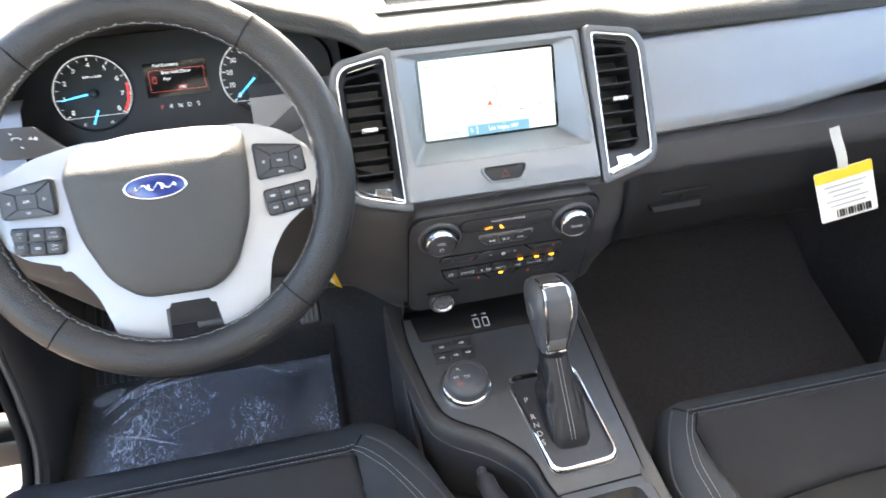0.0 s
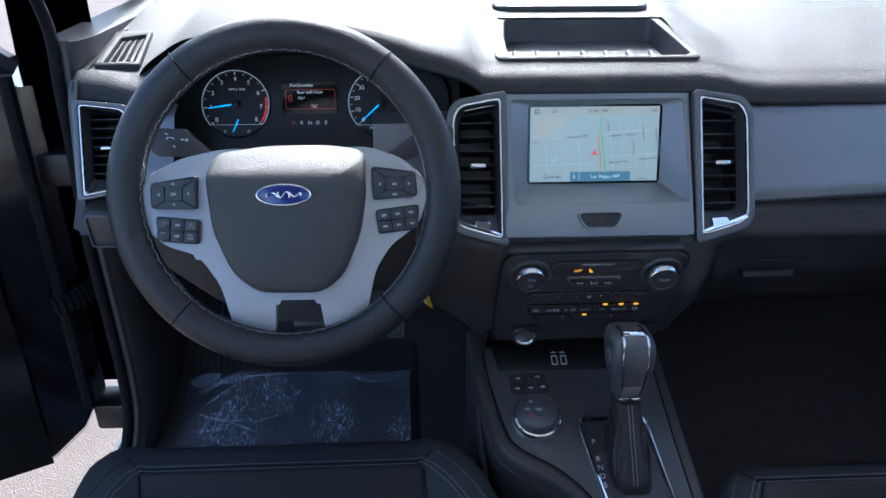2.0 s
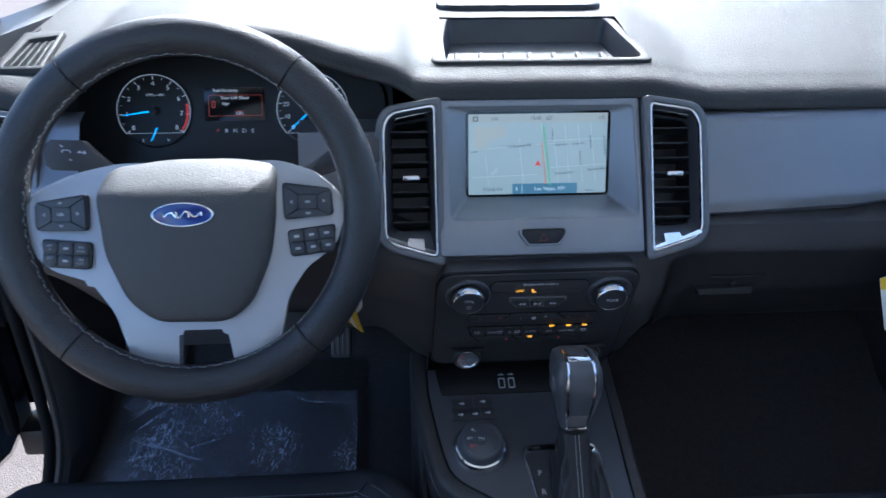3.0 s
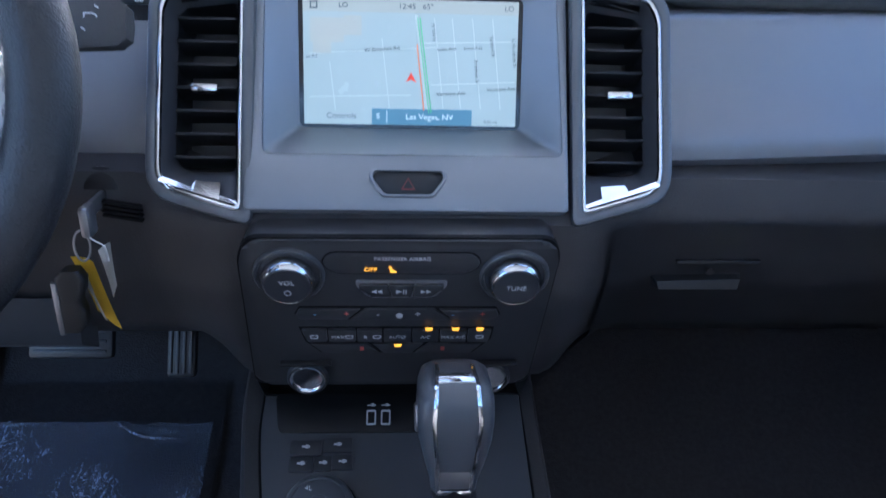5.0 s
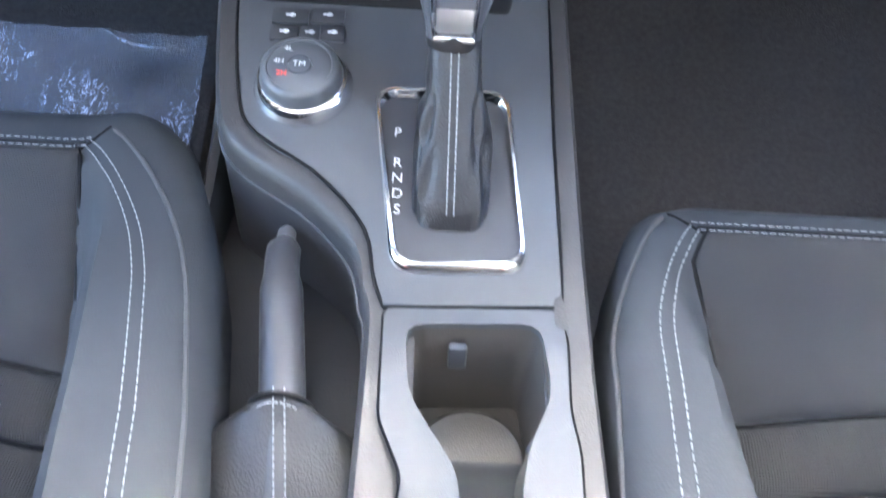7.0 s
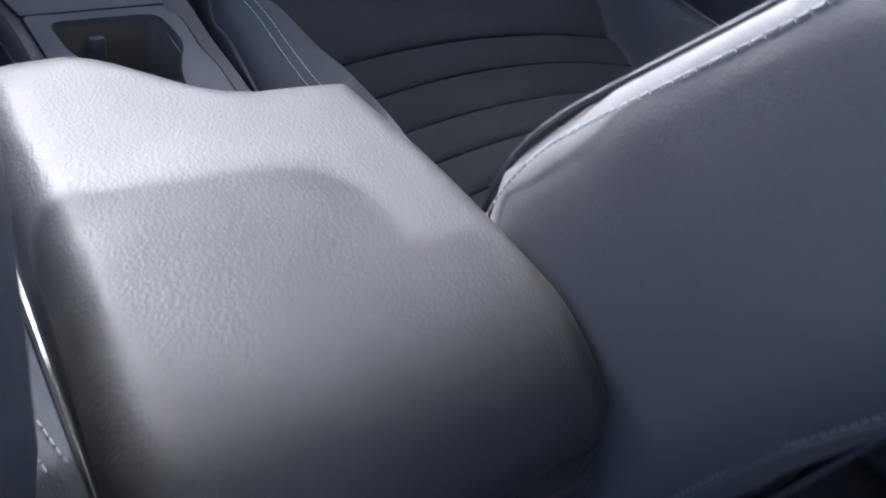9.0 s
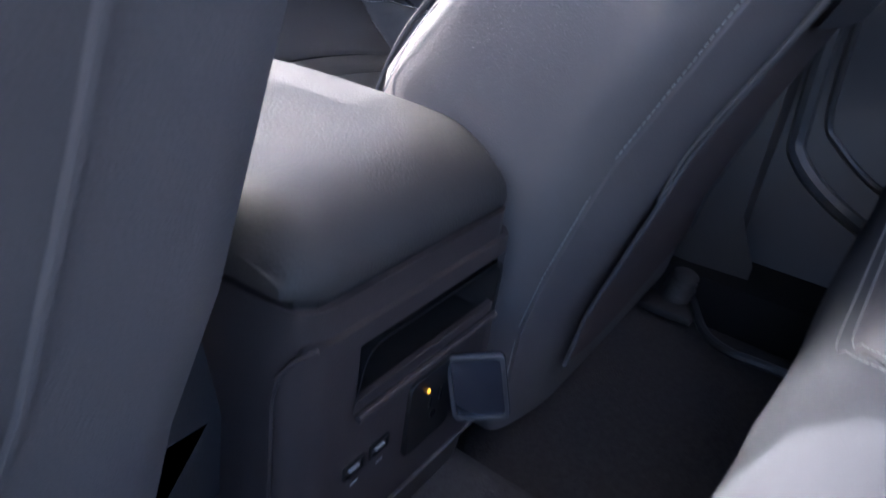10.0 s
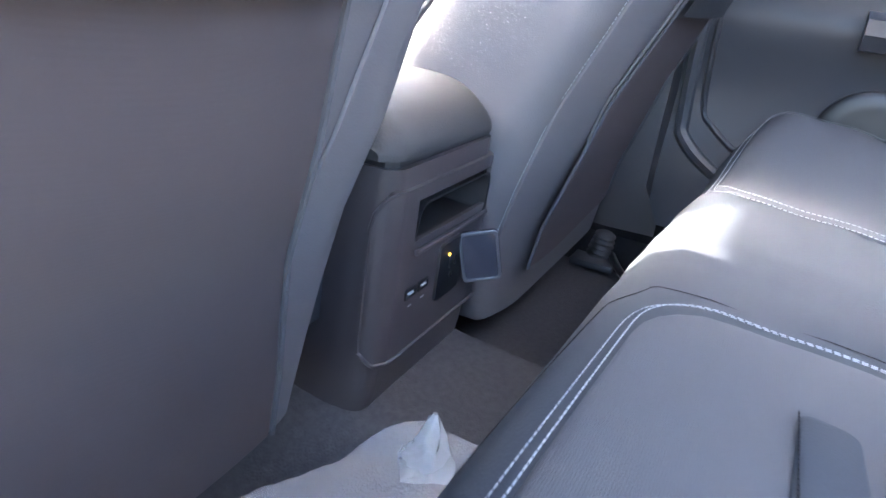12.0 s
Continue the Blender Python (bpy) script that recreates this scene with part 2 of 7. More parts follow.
def stitches(path, parent, mat=None, pitch=0.007, length=0.0045, radius=0.0007, name="stitching"):
    """A row of short thread lengths along a path."""
    pts = [Vector(p) for p in path]
    bm = bmesh.new()
    acc, want = 0.0, pitch / 2
    for a, b in zip(pts, pts[1:]):
        L = (b - a).length
        d = (b - a).normalized()
        while want <= acc + L:
            c = a + d * (want - acc)
            s = d.cross(Vector((0, 0, 1)))
            s = s.normalized() if s.length > 1e-4 else Vector((1, 0, 0))
            u = s.cross(d)
            vs = []
            for e in (-0.5, 0.5):
                for k in range(4):
                    an = math.pi / 2 * k
                    vs.append(bm.verts.new(c + d * (e * length) + (s * math.cos(an) + u * math.sin(an)) * radius))
            for k in range(4):
                bm.faces.new((vs[k], vs[(k + 1) % 4], vs[4 + (k + 1) % 4], vs[4 + k]))
            bm.faces.new(vs[:4][::-1]), bm.faces.new(vs[4:])
            want += pitch
        acc += L
    return part(name, bm, mat or M_THREAD, parent, "pale grey thread stitching")

# ---------------------------------------------------------------- ground and cabin shell
def ground_material():
    m = bpy.data.materials.new("sunlit asphalt")
    m.use_nodes = True
    nt = m.node_tree
    b = nt.nodes["Principled BSDF"]
    b.inputs["Roughness"].default_value = 0.9
    co = nt.nodes.new("ShaderNodeTexCoord")
    n, v = nt.nodes.new("ShaderNodeTexNoise"), nt.nodes.new("ShaderNodeTexVoronoi")
    n.inputs["Scale"].default_value, n.inputs["Detail"].default_value = 3.0, 8
    v.inputs["Scale"].default_value = 240
    ramp = nt.nodes.new("ShaderNodeValToRGB")
    ramp.color_ramp.elements[0].color, ramp.color_ramp.elements[1].color = (0.29, 0.222, 0.168, 1), (0.47, 0.375, 0.292, 1)
    mul = nt.nodes.new("ShaderNodeMath")
    mul.operation = "MULTIPLY"
    for a in (n, v):
        nt.links.new(co.outputs["Object"], a.inputs["Vector"])
    nt.links.new(v.outputs["Distance"], mul.inputs[0])
    nt.links.new(n.outputs["Fac"], mul.inputs[1])
    nt.links.new(mul.outputs[0], ramp.inputs["Fac"])
    nt.links.new(ramp.outputs["Color"], b.inputs["Base Color"])
    bump = nt.nodes.new("ShaderNodeBump")
    bump.inputs["Distance"].default_value = 0.004
    nt.links.new(v.outputs["Distance"], bump.inputs["Height"])
    nt.links.new(bump.outputs["Normal"], b.inputs["Normal"])
    return m


GROUND_Z = -0.52
bm = bmesh.new()
bmesh.ops.create_grid(bm, x_segments=24, y_segments=24, size=600)
ground = part("ground", bm, ground_material(), m=Matrix.Translation((0, 0, GROUND_Z)))
tagged(ground, "pale worn asphalt of a parking lot", "ground", kind="structure")

# floor: front wells, tunnel hump, rear wells, toe board; one carpet sheet
def floor_height(x, y):
    base = lerp([-0.9, 0.05, 0.25, 0.70, 0.95, 1.12, 1.42, 1.6], [0.02, 0.02, 0.025, 0.095, 0.120, 0.200, 0.45, 0.62], y)
    tunnel = smooth([-0.9, 0.0, 0.4, 1.6], [0.075, 0.075, 0.09, 0.16], y)
    return base + tunnel * max(0.0, 1 - smooth([lerp([0.40, 0.50], [0.085, 0.045], y), lerp([0.40, 0.50], [0.165, 0.095], y)], [0, 1], abs(x - 0.035)))


floor = part("floor", sheet(lambda u, v: (u, v, floor_height(u, v)), np.linspace(-0.66, 0.68, 68), np.linspace(-0.85, 1.55, 90)), M_CARPET)
tagged(floor, "charcoal carpet over the cabin floor and tunnel", "floor", kind="structure")


def slab(name, corners, thick, mat, label, cat):
    """A flat panel through four corners, with thickness."""
    bm = bmesh.new()
    f = bm.faces.new([bm.verts.new(c) for c in corners])
    bmesh.ops.solidify(bm, geom=[f], thickness=thick)
    return tagged(part(name, bm, mat, smooth=False), label, cat, kind="structure")


# roof and its windscreen opening, pillars, firewall, rear wall
def roof_pt(u, v):
    return (u, v, 1.235 - 0.05 * (u / 0.66) ** 2 - 0.05 * ((v - 0.0) / 0.8) ** 2)


ceiling = part("ceiling", sheet(roof_pt, np.linspace(-0.62, 0.62, 14), np.linspace(-0.82, 0.835, 18), thick=-0.04), M_HEAD)
tagged(ceiling, "pale grey cloth headliner", "ceiling", kind="structure")
slab("wall_rear", [(-0.66, -0.86, 0.0), (0.66, -0.86, 0.0), (0.66, -0.86, 0.72), (-0.66, -0.86, 0.72)], 0.04, M_PLASTIC, "dark cloth-covered rear cab wall", "wall")
slab("wall_kick_passenger", [(0.665, 0.93, 0.0), (0.655, 1.62, 0.0), (0.655, 1.62, 0.72), (0.665, 0.93, 0.72)], 0.03, M_CARPET, "dark kick panel of the passenger footwell", "wall")
slab("wall_firewall", [(-0.70, 1.60, 0.0), (0.70, 1.60, 0.0), (0.70, 1.60, 0.80), (-0.70, 1.60, 0.80)], 0.04, M_CARPET, "black insulated firewall behind the dashboard", "wall")

# ---------------------------------------------------------------- dashboard
dash = thing("dashboard", "dark grey grained dashboard with silver trim panels", "dashboard")


# upper pad: lip height and reach vary across the car; the binnacle hood rises before the driver
def hood(x):
    return max(0.0, math.cos(min(1.0, abs(x + 0.33) / 0.20) * math.pi / 2)) ** 0.8


def centre(x):
    return smooth([-0.22, -0.13, 0.13, 0.22], [0, 1, 1, 0], x)


def flow(ys, v):
    """A smooth curve through evenly spaced values."""
    n = len(ys) - 1
    i = min(int(v * n), n - 1)
    t = v * n - i
    a, b, c, d = ys[max(i - 1, 0)], ys[i], ys[i + 1], ys[min(i + 2, n)]
    return 0.5 * (2 * b + (c - a) * t + (2 * a - 5 * b + 4 * c - d) * t * t + (3 * b - a - 3 * c + d) * t ** 3)


def pad(u, v):
    """u: across the car, v: 0 at the lip's underside to 1 at the windscreen."""
    h, c = hood(u), centre(u)
    left = smooth([-0.60, -0.52], [1, 0], u)
    lip_y = 0.932 - 0.028 * h + 0.010 * left
    lip_z = 0.730 + 0.014 * c + 0.010 * left + 0.078 * h
    ys = [lip_y + 0.055, lip_y + 0.004, lip_y, lip_y + 0.008, lip_y + 0.030, 1.00, 1.13, 1.32, 1.64]
    zs = [lip_z - 0.004, lip_z - 0.004, lip_z + 0.006, lip_z + 0.018, lip_z + 0.026 - 0.004 * h, 0.765 + 0.016 * c + 0.058 * h, 0.785 + 0.020 * c + 0.046 * h, 0.805 + 0.012 * c + 0.018 * h, 0.815]
    k = np.linspace(0, 1, len(ys))
    return (u, flow(ys, v), flow(zs, v))


TX0, TX1, TY0, TY1 = -0.098, 0.130, 0.978, 1.110      # storage tray opening
us = sorted(set(np.linspace(-0.612, 0.70, 110).round(4).tolist()))
vs = np.linspace(0, 1, 65)
bm = sheet(pad, us, vs)
# the tray opening is cut out of the pad
cut = [f for f in bm.faces if TX0 < f.calc_center_median().x < TX1 and TY0 < f.calc_center_median().y < TY1 and f.calc_center_median().z > 0.75]
bmesh.ops.delete(bm, geom=cut, context="FACES")
part("upper_pad", bm, M_PAD, dash, "soft grained dark grey dash pad")

# storage tray with its rim and ribs
tray_pts = rounded([(-0.108, 0.0), (0.140, 0.0), (0.146, 0.010), (0.132, 0.152), (-0.096, 0.152), (-0.112, 0.010)], 0.012)
tray_in = rounded([(-0.096, 0.010), (0.128, 0.010), (0.134, 0.018), (0.120, 0.142), (-0.084, 0.142), (-0.100, 0.018)], 0.010)
TM = Matrix.Translation((0, 0.970, 0.7755)) @ Euler((radians(9.6), 0, 0)).to_matrix().to_4x4()
part("tray_rim", ring(tray_pts, tray_in, 0.012, 0.003, TM, lift=0.0015), M_PAD, dash, "smooth raised rim of the dash-top tray")
low = [(x * 0.96 + 0.0008, 0.012 + (y - 0.010) * 0.92) for x, y in tray_in]
part("tray_wall", loft([[TM @ Vector((x, y, 0.0)) for x, y in tray_in], [TM @ Vector((x, y, -0.033)) for x, y in low]], cap=False), M_SMOOTH, dash)
part("tray_mat", plate(low, 0.004, 0.0, m=TM, lift=-0.028), M_DECK, dash, "black rubber tray mat with ribs")
for k in range(7):
    part("tray_rib", rbox(0.007, 0.075, 0.010, 0.003, at=TM @ Vector((-0.076 + k * 0.0305, 0.050, -0.0255)), rot=Euler((radians(8), 0, 0)).to_matrix().to_4x4()), M_DECK, dash)
# sensor cover behind the tray
cov = rounded([(-0.10, 0.0), (0.13, 0.0), (0.11, 0.12), (-0.08, 0.12)], 0.025)
part("dash_top_cover", plate(cov, 0.012, 0.004, m=Matrix.Translation((0, 1.142, 0.808)) @ Euler((radians(6), 0, 0)).to_matrix().to_4x4(), lift=0.005), M_SMOOTH, dash, "smooth cover panel on the dash top")

# defroster grille at the driver's side
grille_m = Matrix.Translation((-0.578, 1.048, 0.7755)) @ Euler((radians(8.5), 0, 0)).to_matrix().to_4x4()
go = rounded([(-0.021, -0.064), (0.034, -0.063), (0.015, 0.066), (-0.032, 0.060)], 0.006)
gi = rounded([(-0.011, -0.055), (0.026, -0.054), (0.012, 0.047), (-0.017, 0.034)], 0.003)
part("grille_frame", ring(go, gi, 0.012, 0.003, grille_m, lift=0.0045), M_PAD, dash)
part("grille_well", plate(gi, 0.003, m=grille_m, lift=-0.004), M_BLACK, dash)
for k in range(4):
    foot, tip = Vector((-0.0045 + 0.0088 * k, -0.0535, 0.0030)), Vector((-0.0115 + 0.0070 * k, 0.031 + 0.0035 * k, 0.0020))
    fin = []
    for t, w, h in ((0, 0.0018, 0.0), (0.75, 0.0016, 0.0), (0.92, 0.0011, -0.0003), (1, 0.0003, -0.002)):
        c_ = foot.lerp(tip, t)
        fin.append([grille_m @ Vector((c_.x + dx, c_.y, c_.z + h + dz)) for dx, dz in ((-w, -0.006), (-w * 0.7, 0), (w * 0.7, 0), (w, -0.006))])
    part("grille_fin", loft(fin), M_PAD, dash)

# lower dash body: one skin from the silver panel's lower edge down to the knee roll
def lower(u, v):
    c = smooth([-0.19, -0.115, 0.115, 0.19], [0, 1, 1, 0], u)
    d = smooth([-0.62, -0.20, -0.12], [1, 1, 0], u)           # driver's side
    p = 1 - d if u > 0 else 0.0
    ys = [0.905, 0.872 - 0.018 * c, 0.866 - 0.022 * c, 0.880 - 0.030 * c, 0.915 - 0.042 * c, 0.985 - 0.085 * c, 1.08 - 0.12 * c, 1.20 - 0.15 * c]
    zs = [0.628 - 0.022 * c, 0.612 - 0.016 * c, 0.585, 0.525, 0.470 - 0.006 * d, 0.425 - 0.006 * d, 0.395 - 0.01 * c, 0.375 - 0.02 * c]
    rise = lerp([-0.605, -0.59, -0.546, -0.47, -0.44], [0.10, 0.14, 0.42, 0.9, 1], u)         # its lower edge climbs towards the door
    k = np.linspace(0, 1, len(ys))
    z = lerp(k, zs, v)
    return (u, lerp(k, ys, v), z if z > 0.60 else 0.60 + (z - 0.60) * rise)


part("lower_dash", sheet(lower, np.linspace(-0.605, 0.70, 120), np.linspace(0, 1, 43)), M_PLASTIC, dash, "dark grained lower dash moulding")
# end cap towards the open door
part("end_cap", loft([[(-0.604, y, z) for y, z in ((0.945, 0.76), (0.93, 0.735), (0.90, 0.63), (0.872, 0.60), (0.882, 0.590), (0.93, 0.585), (1.20, 0.578), (1.45, 0.60), (1.45, 0.80), (1.1, 0.785))]] +
                       [[(-0.618, y, z) for y, z in ((0.955, 0.755), (0.94, 0.735), (0.91, 0.63), (0.882, 0.60), (0.892, 0.592), (0.94, 0.588), (1.20, 0.582), (1.44, 0.60), (1.44, 0.795), (1.1, 0.78))]]), M_PLASTIC, dash)

# passenger's silver panel
def silver(u, v):
    """u across, v from top to bottom; the panel bows out in its middle."""
    y = lerp([0, 0.06, 0.5, 0.72, 0.80, 0.93, 1], [0.945, 0.925, 0.902, 0.886, 0.880, 0.878, 0.89], v)
    top = lerp([0.18, 0.70], [0.728, 0.735], u)
    bot = lerp([0.18, 0.25, 0.37, 0.50, 0.70], [0.613, 0.616, 0.622, 0.643, 0.674], u)
    return (u, y, top + (bot - top) * v)


part("silver_panel", sheet(silver, np.linspace(0.178, 0.69, 40), np.linspace(0, 1, 24), thick=0.006), M_SILVER, dash, "satin silver-grey trim panel")
part("silver_panel", sheet(lambda u, v: (u, silver(0.25, v)[1] + 0.012, lerp([0, 1], [0.728, 0.640], v)), np.linspace(-0.545, -0.496, 8), np.linspace(0, 1, 14), thick=0.006), M_SILVER, dash)
part("silver_panel", sheet(lambda u, v: (u, silver(0.25, v)[1] + 0.010, lerp([0, 1], [0.716, 0.603], v)), np.linspace(-0.262, -0.168, 10), np.linspace(0, 1, 14), thick=0.006), M_SILVER, dash)
# plain raised shapes where the model name stands
for k in range(6):
    part("badge_mark", rbox(0.017, 0.002, 0.012, 0.001, at=(0.445 + 0.026 * k, 0.9035, 0.676)), M_STEEL, dash)
# thin chrome accent at the panel's far end
part("panel_accent", rbox(0.03, 0.012, 0.012, 0.003, at=(0.69, 0.895, 0.66)), M_CHROME, dash)

# ---- centre fascia: surround, funnel, screen
S_TILT = 31.0
SM = plane_m((0.004, 0.884, 0.670), S_TILT)
so = [(-0.112, -0.086), (0.112, -0.086), (0.114, 0.086), (-0.114, 0.086)]
si = [(-0.100, -0.046), (0.108, -0.046), (0.106, 0.078), (-0.102, 0.078)]
part("screen_surround", ring(rounded(so, 0.004), rounded(si, 0.006), 0.012, 0.002, SM), M_SURROUND, dash, "satin silver screen surround")
D_TILT = 14.0
DM = plane_m((0.006, 0.918, 0.6835), D_TILT) @ Matrix.Diagonal((0.93, 0.865, 1, 1))
sc = [(-0.088, -0.055), (0.088, -0.055), (0.088, 0.055), (-0.088, 0.055)]
part("screen_funnel", loft([[SM @ Vector((x, y, -0.001)) for x, y in rounded(si, 0.006)], [DM @ Vector((x, y, 0.001)) for x, y in rounded(sc, 0.006)]], cap=False), M_SURROUND, dash)
screen = part("touch_screen", plate([(-0.0885, -0.0555), (0.0885, -0.0555), (0.0885, 0.0555), (-0.0885, 0.0555)], 0.006, m=DM), M_GLOSS, dash, "glossy touch screen showing a pale street map")

M_MAP = material("lit map", (0.25, 0.26, 0.26), 0.25, emit=(0.60, 0.78, 0.74), emit_strength=0.138, mottle=0.02)
M_MAPBLOCK = material("lit map block", (0.26, 0.26, 0.24), 0.25, emit=(0.72, 0.76, 0.64), emit_strength=0.138, mottle=0.02)
M_MAPBAR = material("lit map bar", (0.1, 0.2, 0.25), 0.25, emit=(0.11, 0.27, 0.36), emit_strength=0.138, mottle=0.02)
M_MAPTOP = material("lit map header", (0.26, 0.26, 0.24), 0.25, emit=(0.66, 0.72, 0.62), emit_strength=0.138, mottle=0.02)
M_MAPGREEN = material("lit route green", (0.1, 0.5, 0.2), 0.4, emit=(0.06, 0.42, 0.16), emit_strength=0.138)
M_MAPORANGE = material("lit route orange", (0.6, 0.2, 0.1), 0.4, emit=(0.8, 0.25, 0.10), emit_strength=0.138)
M_MAPRED = material("lit arrow red", (0.6, 0.05, 0.03), 0.4, emit=(0.75, 0.06, 0.03), emit_strength=0.2)
M_MAPTEXT = material("dark map lettering", (0.05, 0.07, 0.09), 0.5)
M_MAPLITE = material("pale map lettering", (0.7, 0.8, 0.8), 0.5, emit=(0.75, 0.85, 0.85), emit_strength=0.138)
M_MAPROAD = material("lit map road", (0.30, 0.30, 0.30), 0.4, emit=(0.645, 0.80, 0.765), emit_strength=0.138)


def on_screen(w, h, x, y, mat, name, lift=0.0006, turn=0.0):
    m = DM @ Matrix.Translation((x, y, lift)) @ Matrix.Rotation(radians(turn), 4, "Z")
    return part(name, plate([(-w / 2, -h / 2), (w / 2, -h / 2), (w / 2, h / 2), (-w / 2, h / 2)], 0.0003, m=m), mat, screen, smooth=False)


SW, SH = 0.0845, 0.0520
on_screen(2 * SW, 2 * SH, 0, 0, M_MAP, "map")
on_screen(2 * SW, 0.011, 0, SH - 0.0055, M_MAPTOP, "map_header", 0.0010)
for bx, by, bw, bh in ((-0.066, 0.026, 0.026, 0.020), (-0.046, 0.030, 0.014, 0.016), (-0.070, 0.012, 0.014, 0.010)):
    on_screen(bw, bh, bx, by, M_MAPBLOCK, "map_block", 0.0009)
on_screen(0.0024, 0.084, 0.0090, -0.002, M_MAPROAD, "map_road", 0.0010, 7)
on_screen(0.0007, 0.080, 0.0115, -0.002, M_MAPGREEN, "map_route", 0.0014, 7)
on_screen(0.0006, 0.080, 0.0096, -0.002, M_MAPGREEN, "map_route", 0.0014, 7)
on_screen(0.0010, 0.055, 0.0075, -0.012, M_MAPORANGE, "map_route", 0.0014, 6)
for rx, ry, rw, rt in ((0.045, 0.018, 0.075, 2), (0.050, -0.016, 0.068, 3), (-0.030, 0.010, 0.10, 4), (-0.04, -0.028, 0.08, 2)):
    on_screen(rw, 0.0008, rx, ry, M_MAPROAD, "map_road", 0.0008, rt)
for rx, ry, rw in ((0.022, 0.0, 0.075), (0.036, 0.0, 0.075), (0.052, 0.0, 0.075), (0.068, 0.0, 0.075), (-0.02, -0.01, 0.06), (-0.062, -0.02, 0.04)):
    on_screen(rw, 0.0007, rx, ry, M_MAPROAD, "map_road", 0.0008, 96)
on_screen(0.080, 0.0135, 0.009, -SH + 0.0068, M_MAPBAR, "map_bar", 0.0011)
part("map_arrow", plate([(-0.004, -0.003), (0, -0.0008), (0.004, -0.003), (0.0, 0.0055)], 0.0003, m=DM @ Matrix.Translation((0.0, -0.013, 0.0019))), M_MAPRED, screen, smooth=False)
for txt, size, x, y, turn, mat in (
        ("12:45   65°", 0.0062, 0.0035, 0.0460, 0, M_MAPTEXT), ("LO", 0.0058, -0.053, 0.0460, 0, M_MAPTEXT), ("LO", 0.0058, 0.077, 0.0460, 0, M_MAPTEXT),
        ("Controls", 0.0066, -0.055, -0.0450, 0, M_MAPTEXT), ("S", 0.0066, -0.026, -0.0452, 0, M_MAPLITE), ("Las Vegas, NV", 0.0066, 0.015, -0.0452, 0, M_MAPLITE),
        ("W Bonanza Rd", 0.0046, -0.023, 0.0110, 5, M_MAPTEXT), ("Iowa Ave", 0.0040, 0.028, 0.0120, 4, M_MAPTEXT), ("Iowa Ave", 0.0040, 0.049, 0.0132, 4, M_MAPTEXT),
        ("Vermont Ave", 0.0042, 0.032, -0.0250, 4, M_MAPTEXT), ("Vermont Ave", 0.0042, 0.072, -0.0205, 4, M_MAPTEXT), ("N Yale St", 0.0038, 0.0175, 0.0255, -84, M_MAPTEXT),
        ("Princeton St", 0.0038, 0.052, -0.006, -84, M_MAPTEXT), ("Stanford St", 0.0038, 0.064, 0.015, -84, M_MAPTEXT), ("N Minnesota St", 0.0038, 0.0815, 0.010, -84, M_MAPTEXT),
        ("0.05 mi", 0.0036, 0.064, -0.0485, 0, M_MAPTEXT), ("za Rd", 0.0040, -0.078, 0.004, 4, M_MAPTEXT)):
    writing(txt, size, mat, screen, DM @ Matrix.Translation((x, y, 0.0022)) @ Matrix.Rotation(radians(turn), 4, "Z"))
part("home_mark", ring([(-0.003, -0.003), (0.003, -0.003), (0.003, 0.003), (-0.003, 0.003)], [(-0.002, -0.002), (0.002, -0.002), (0.002, 0.002), (-0.002, 0.002)], 0.0002, m=DM @ Matrix.Translation((-0.076, 0.0460, 0.0018))), M_MAPTEXT, screen, smooth=False)
on_screen(0.0005, 0.010, -0.019, -SH + 0.0068, M_MAPLITE, "bar_divider", 0.0015)

# hazard button
hz = [(-0.026, 0.010), (0.026, 0.010), (0.027, 0.004), (0.018, -0.009), (-0.018, -0.009), (-0.027, 0.004)]
hzi = [(x * 0.90, y * 0.86 + 0.0005) for x, y in hz]
HM = SM @ Matrix.Translation((0.0, -0.0675, 0.0))
part("hazard_frame", ring(rounded(hz, 0.003), rounded(hzi, 0.003), 0.005, 0.0008, HM, lift=0.004), M_SURROUND, dash, "silver hazard button frame")
part("hazard_button", plate(rounded(hzi, 0.003), 0.005, 0.001, m=HM, lift=0.002), M_BLACK, dash, "black hazard button with a red triangle")
tri = [(-0.005, -0.004), (0.005, -0.004), (0, 0.0048)]
M_HAZ = material("red print", (0.16, 0.02, 0.02), 0.5)
part("hazard_mark", ring(tri, [(x * 0.72, y * 0.72) for x, y in tri], 0.0003, m=HM, lift=0.0025), M_HAZ, dash, smooth=False)


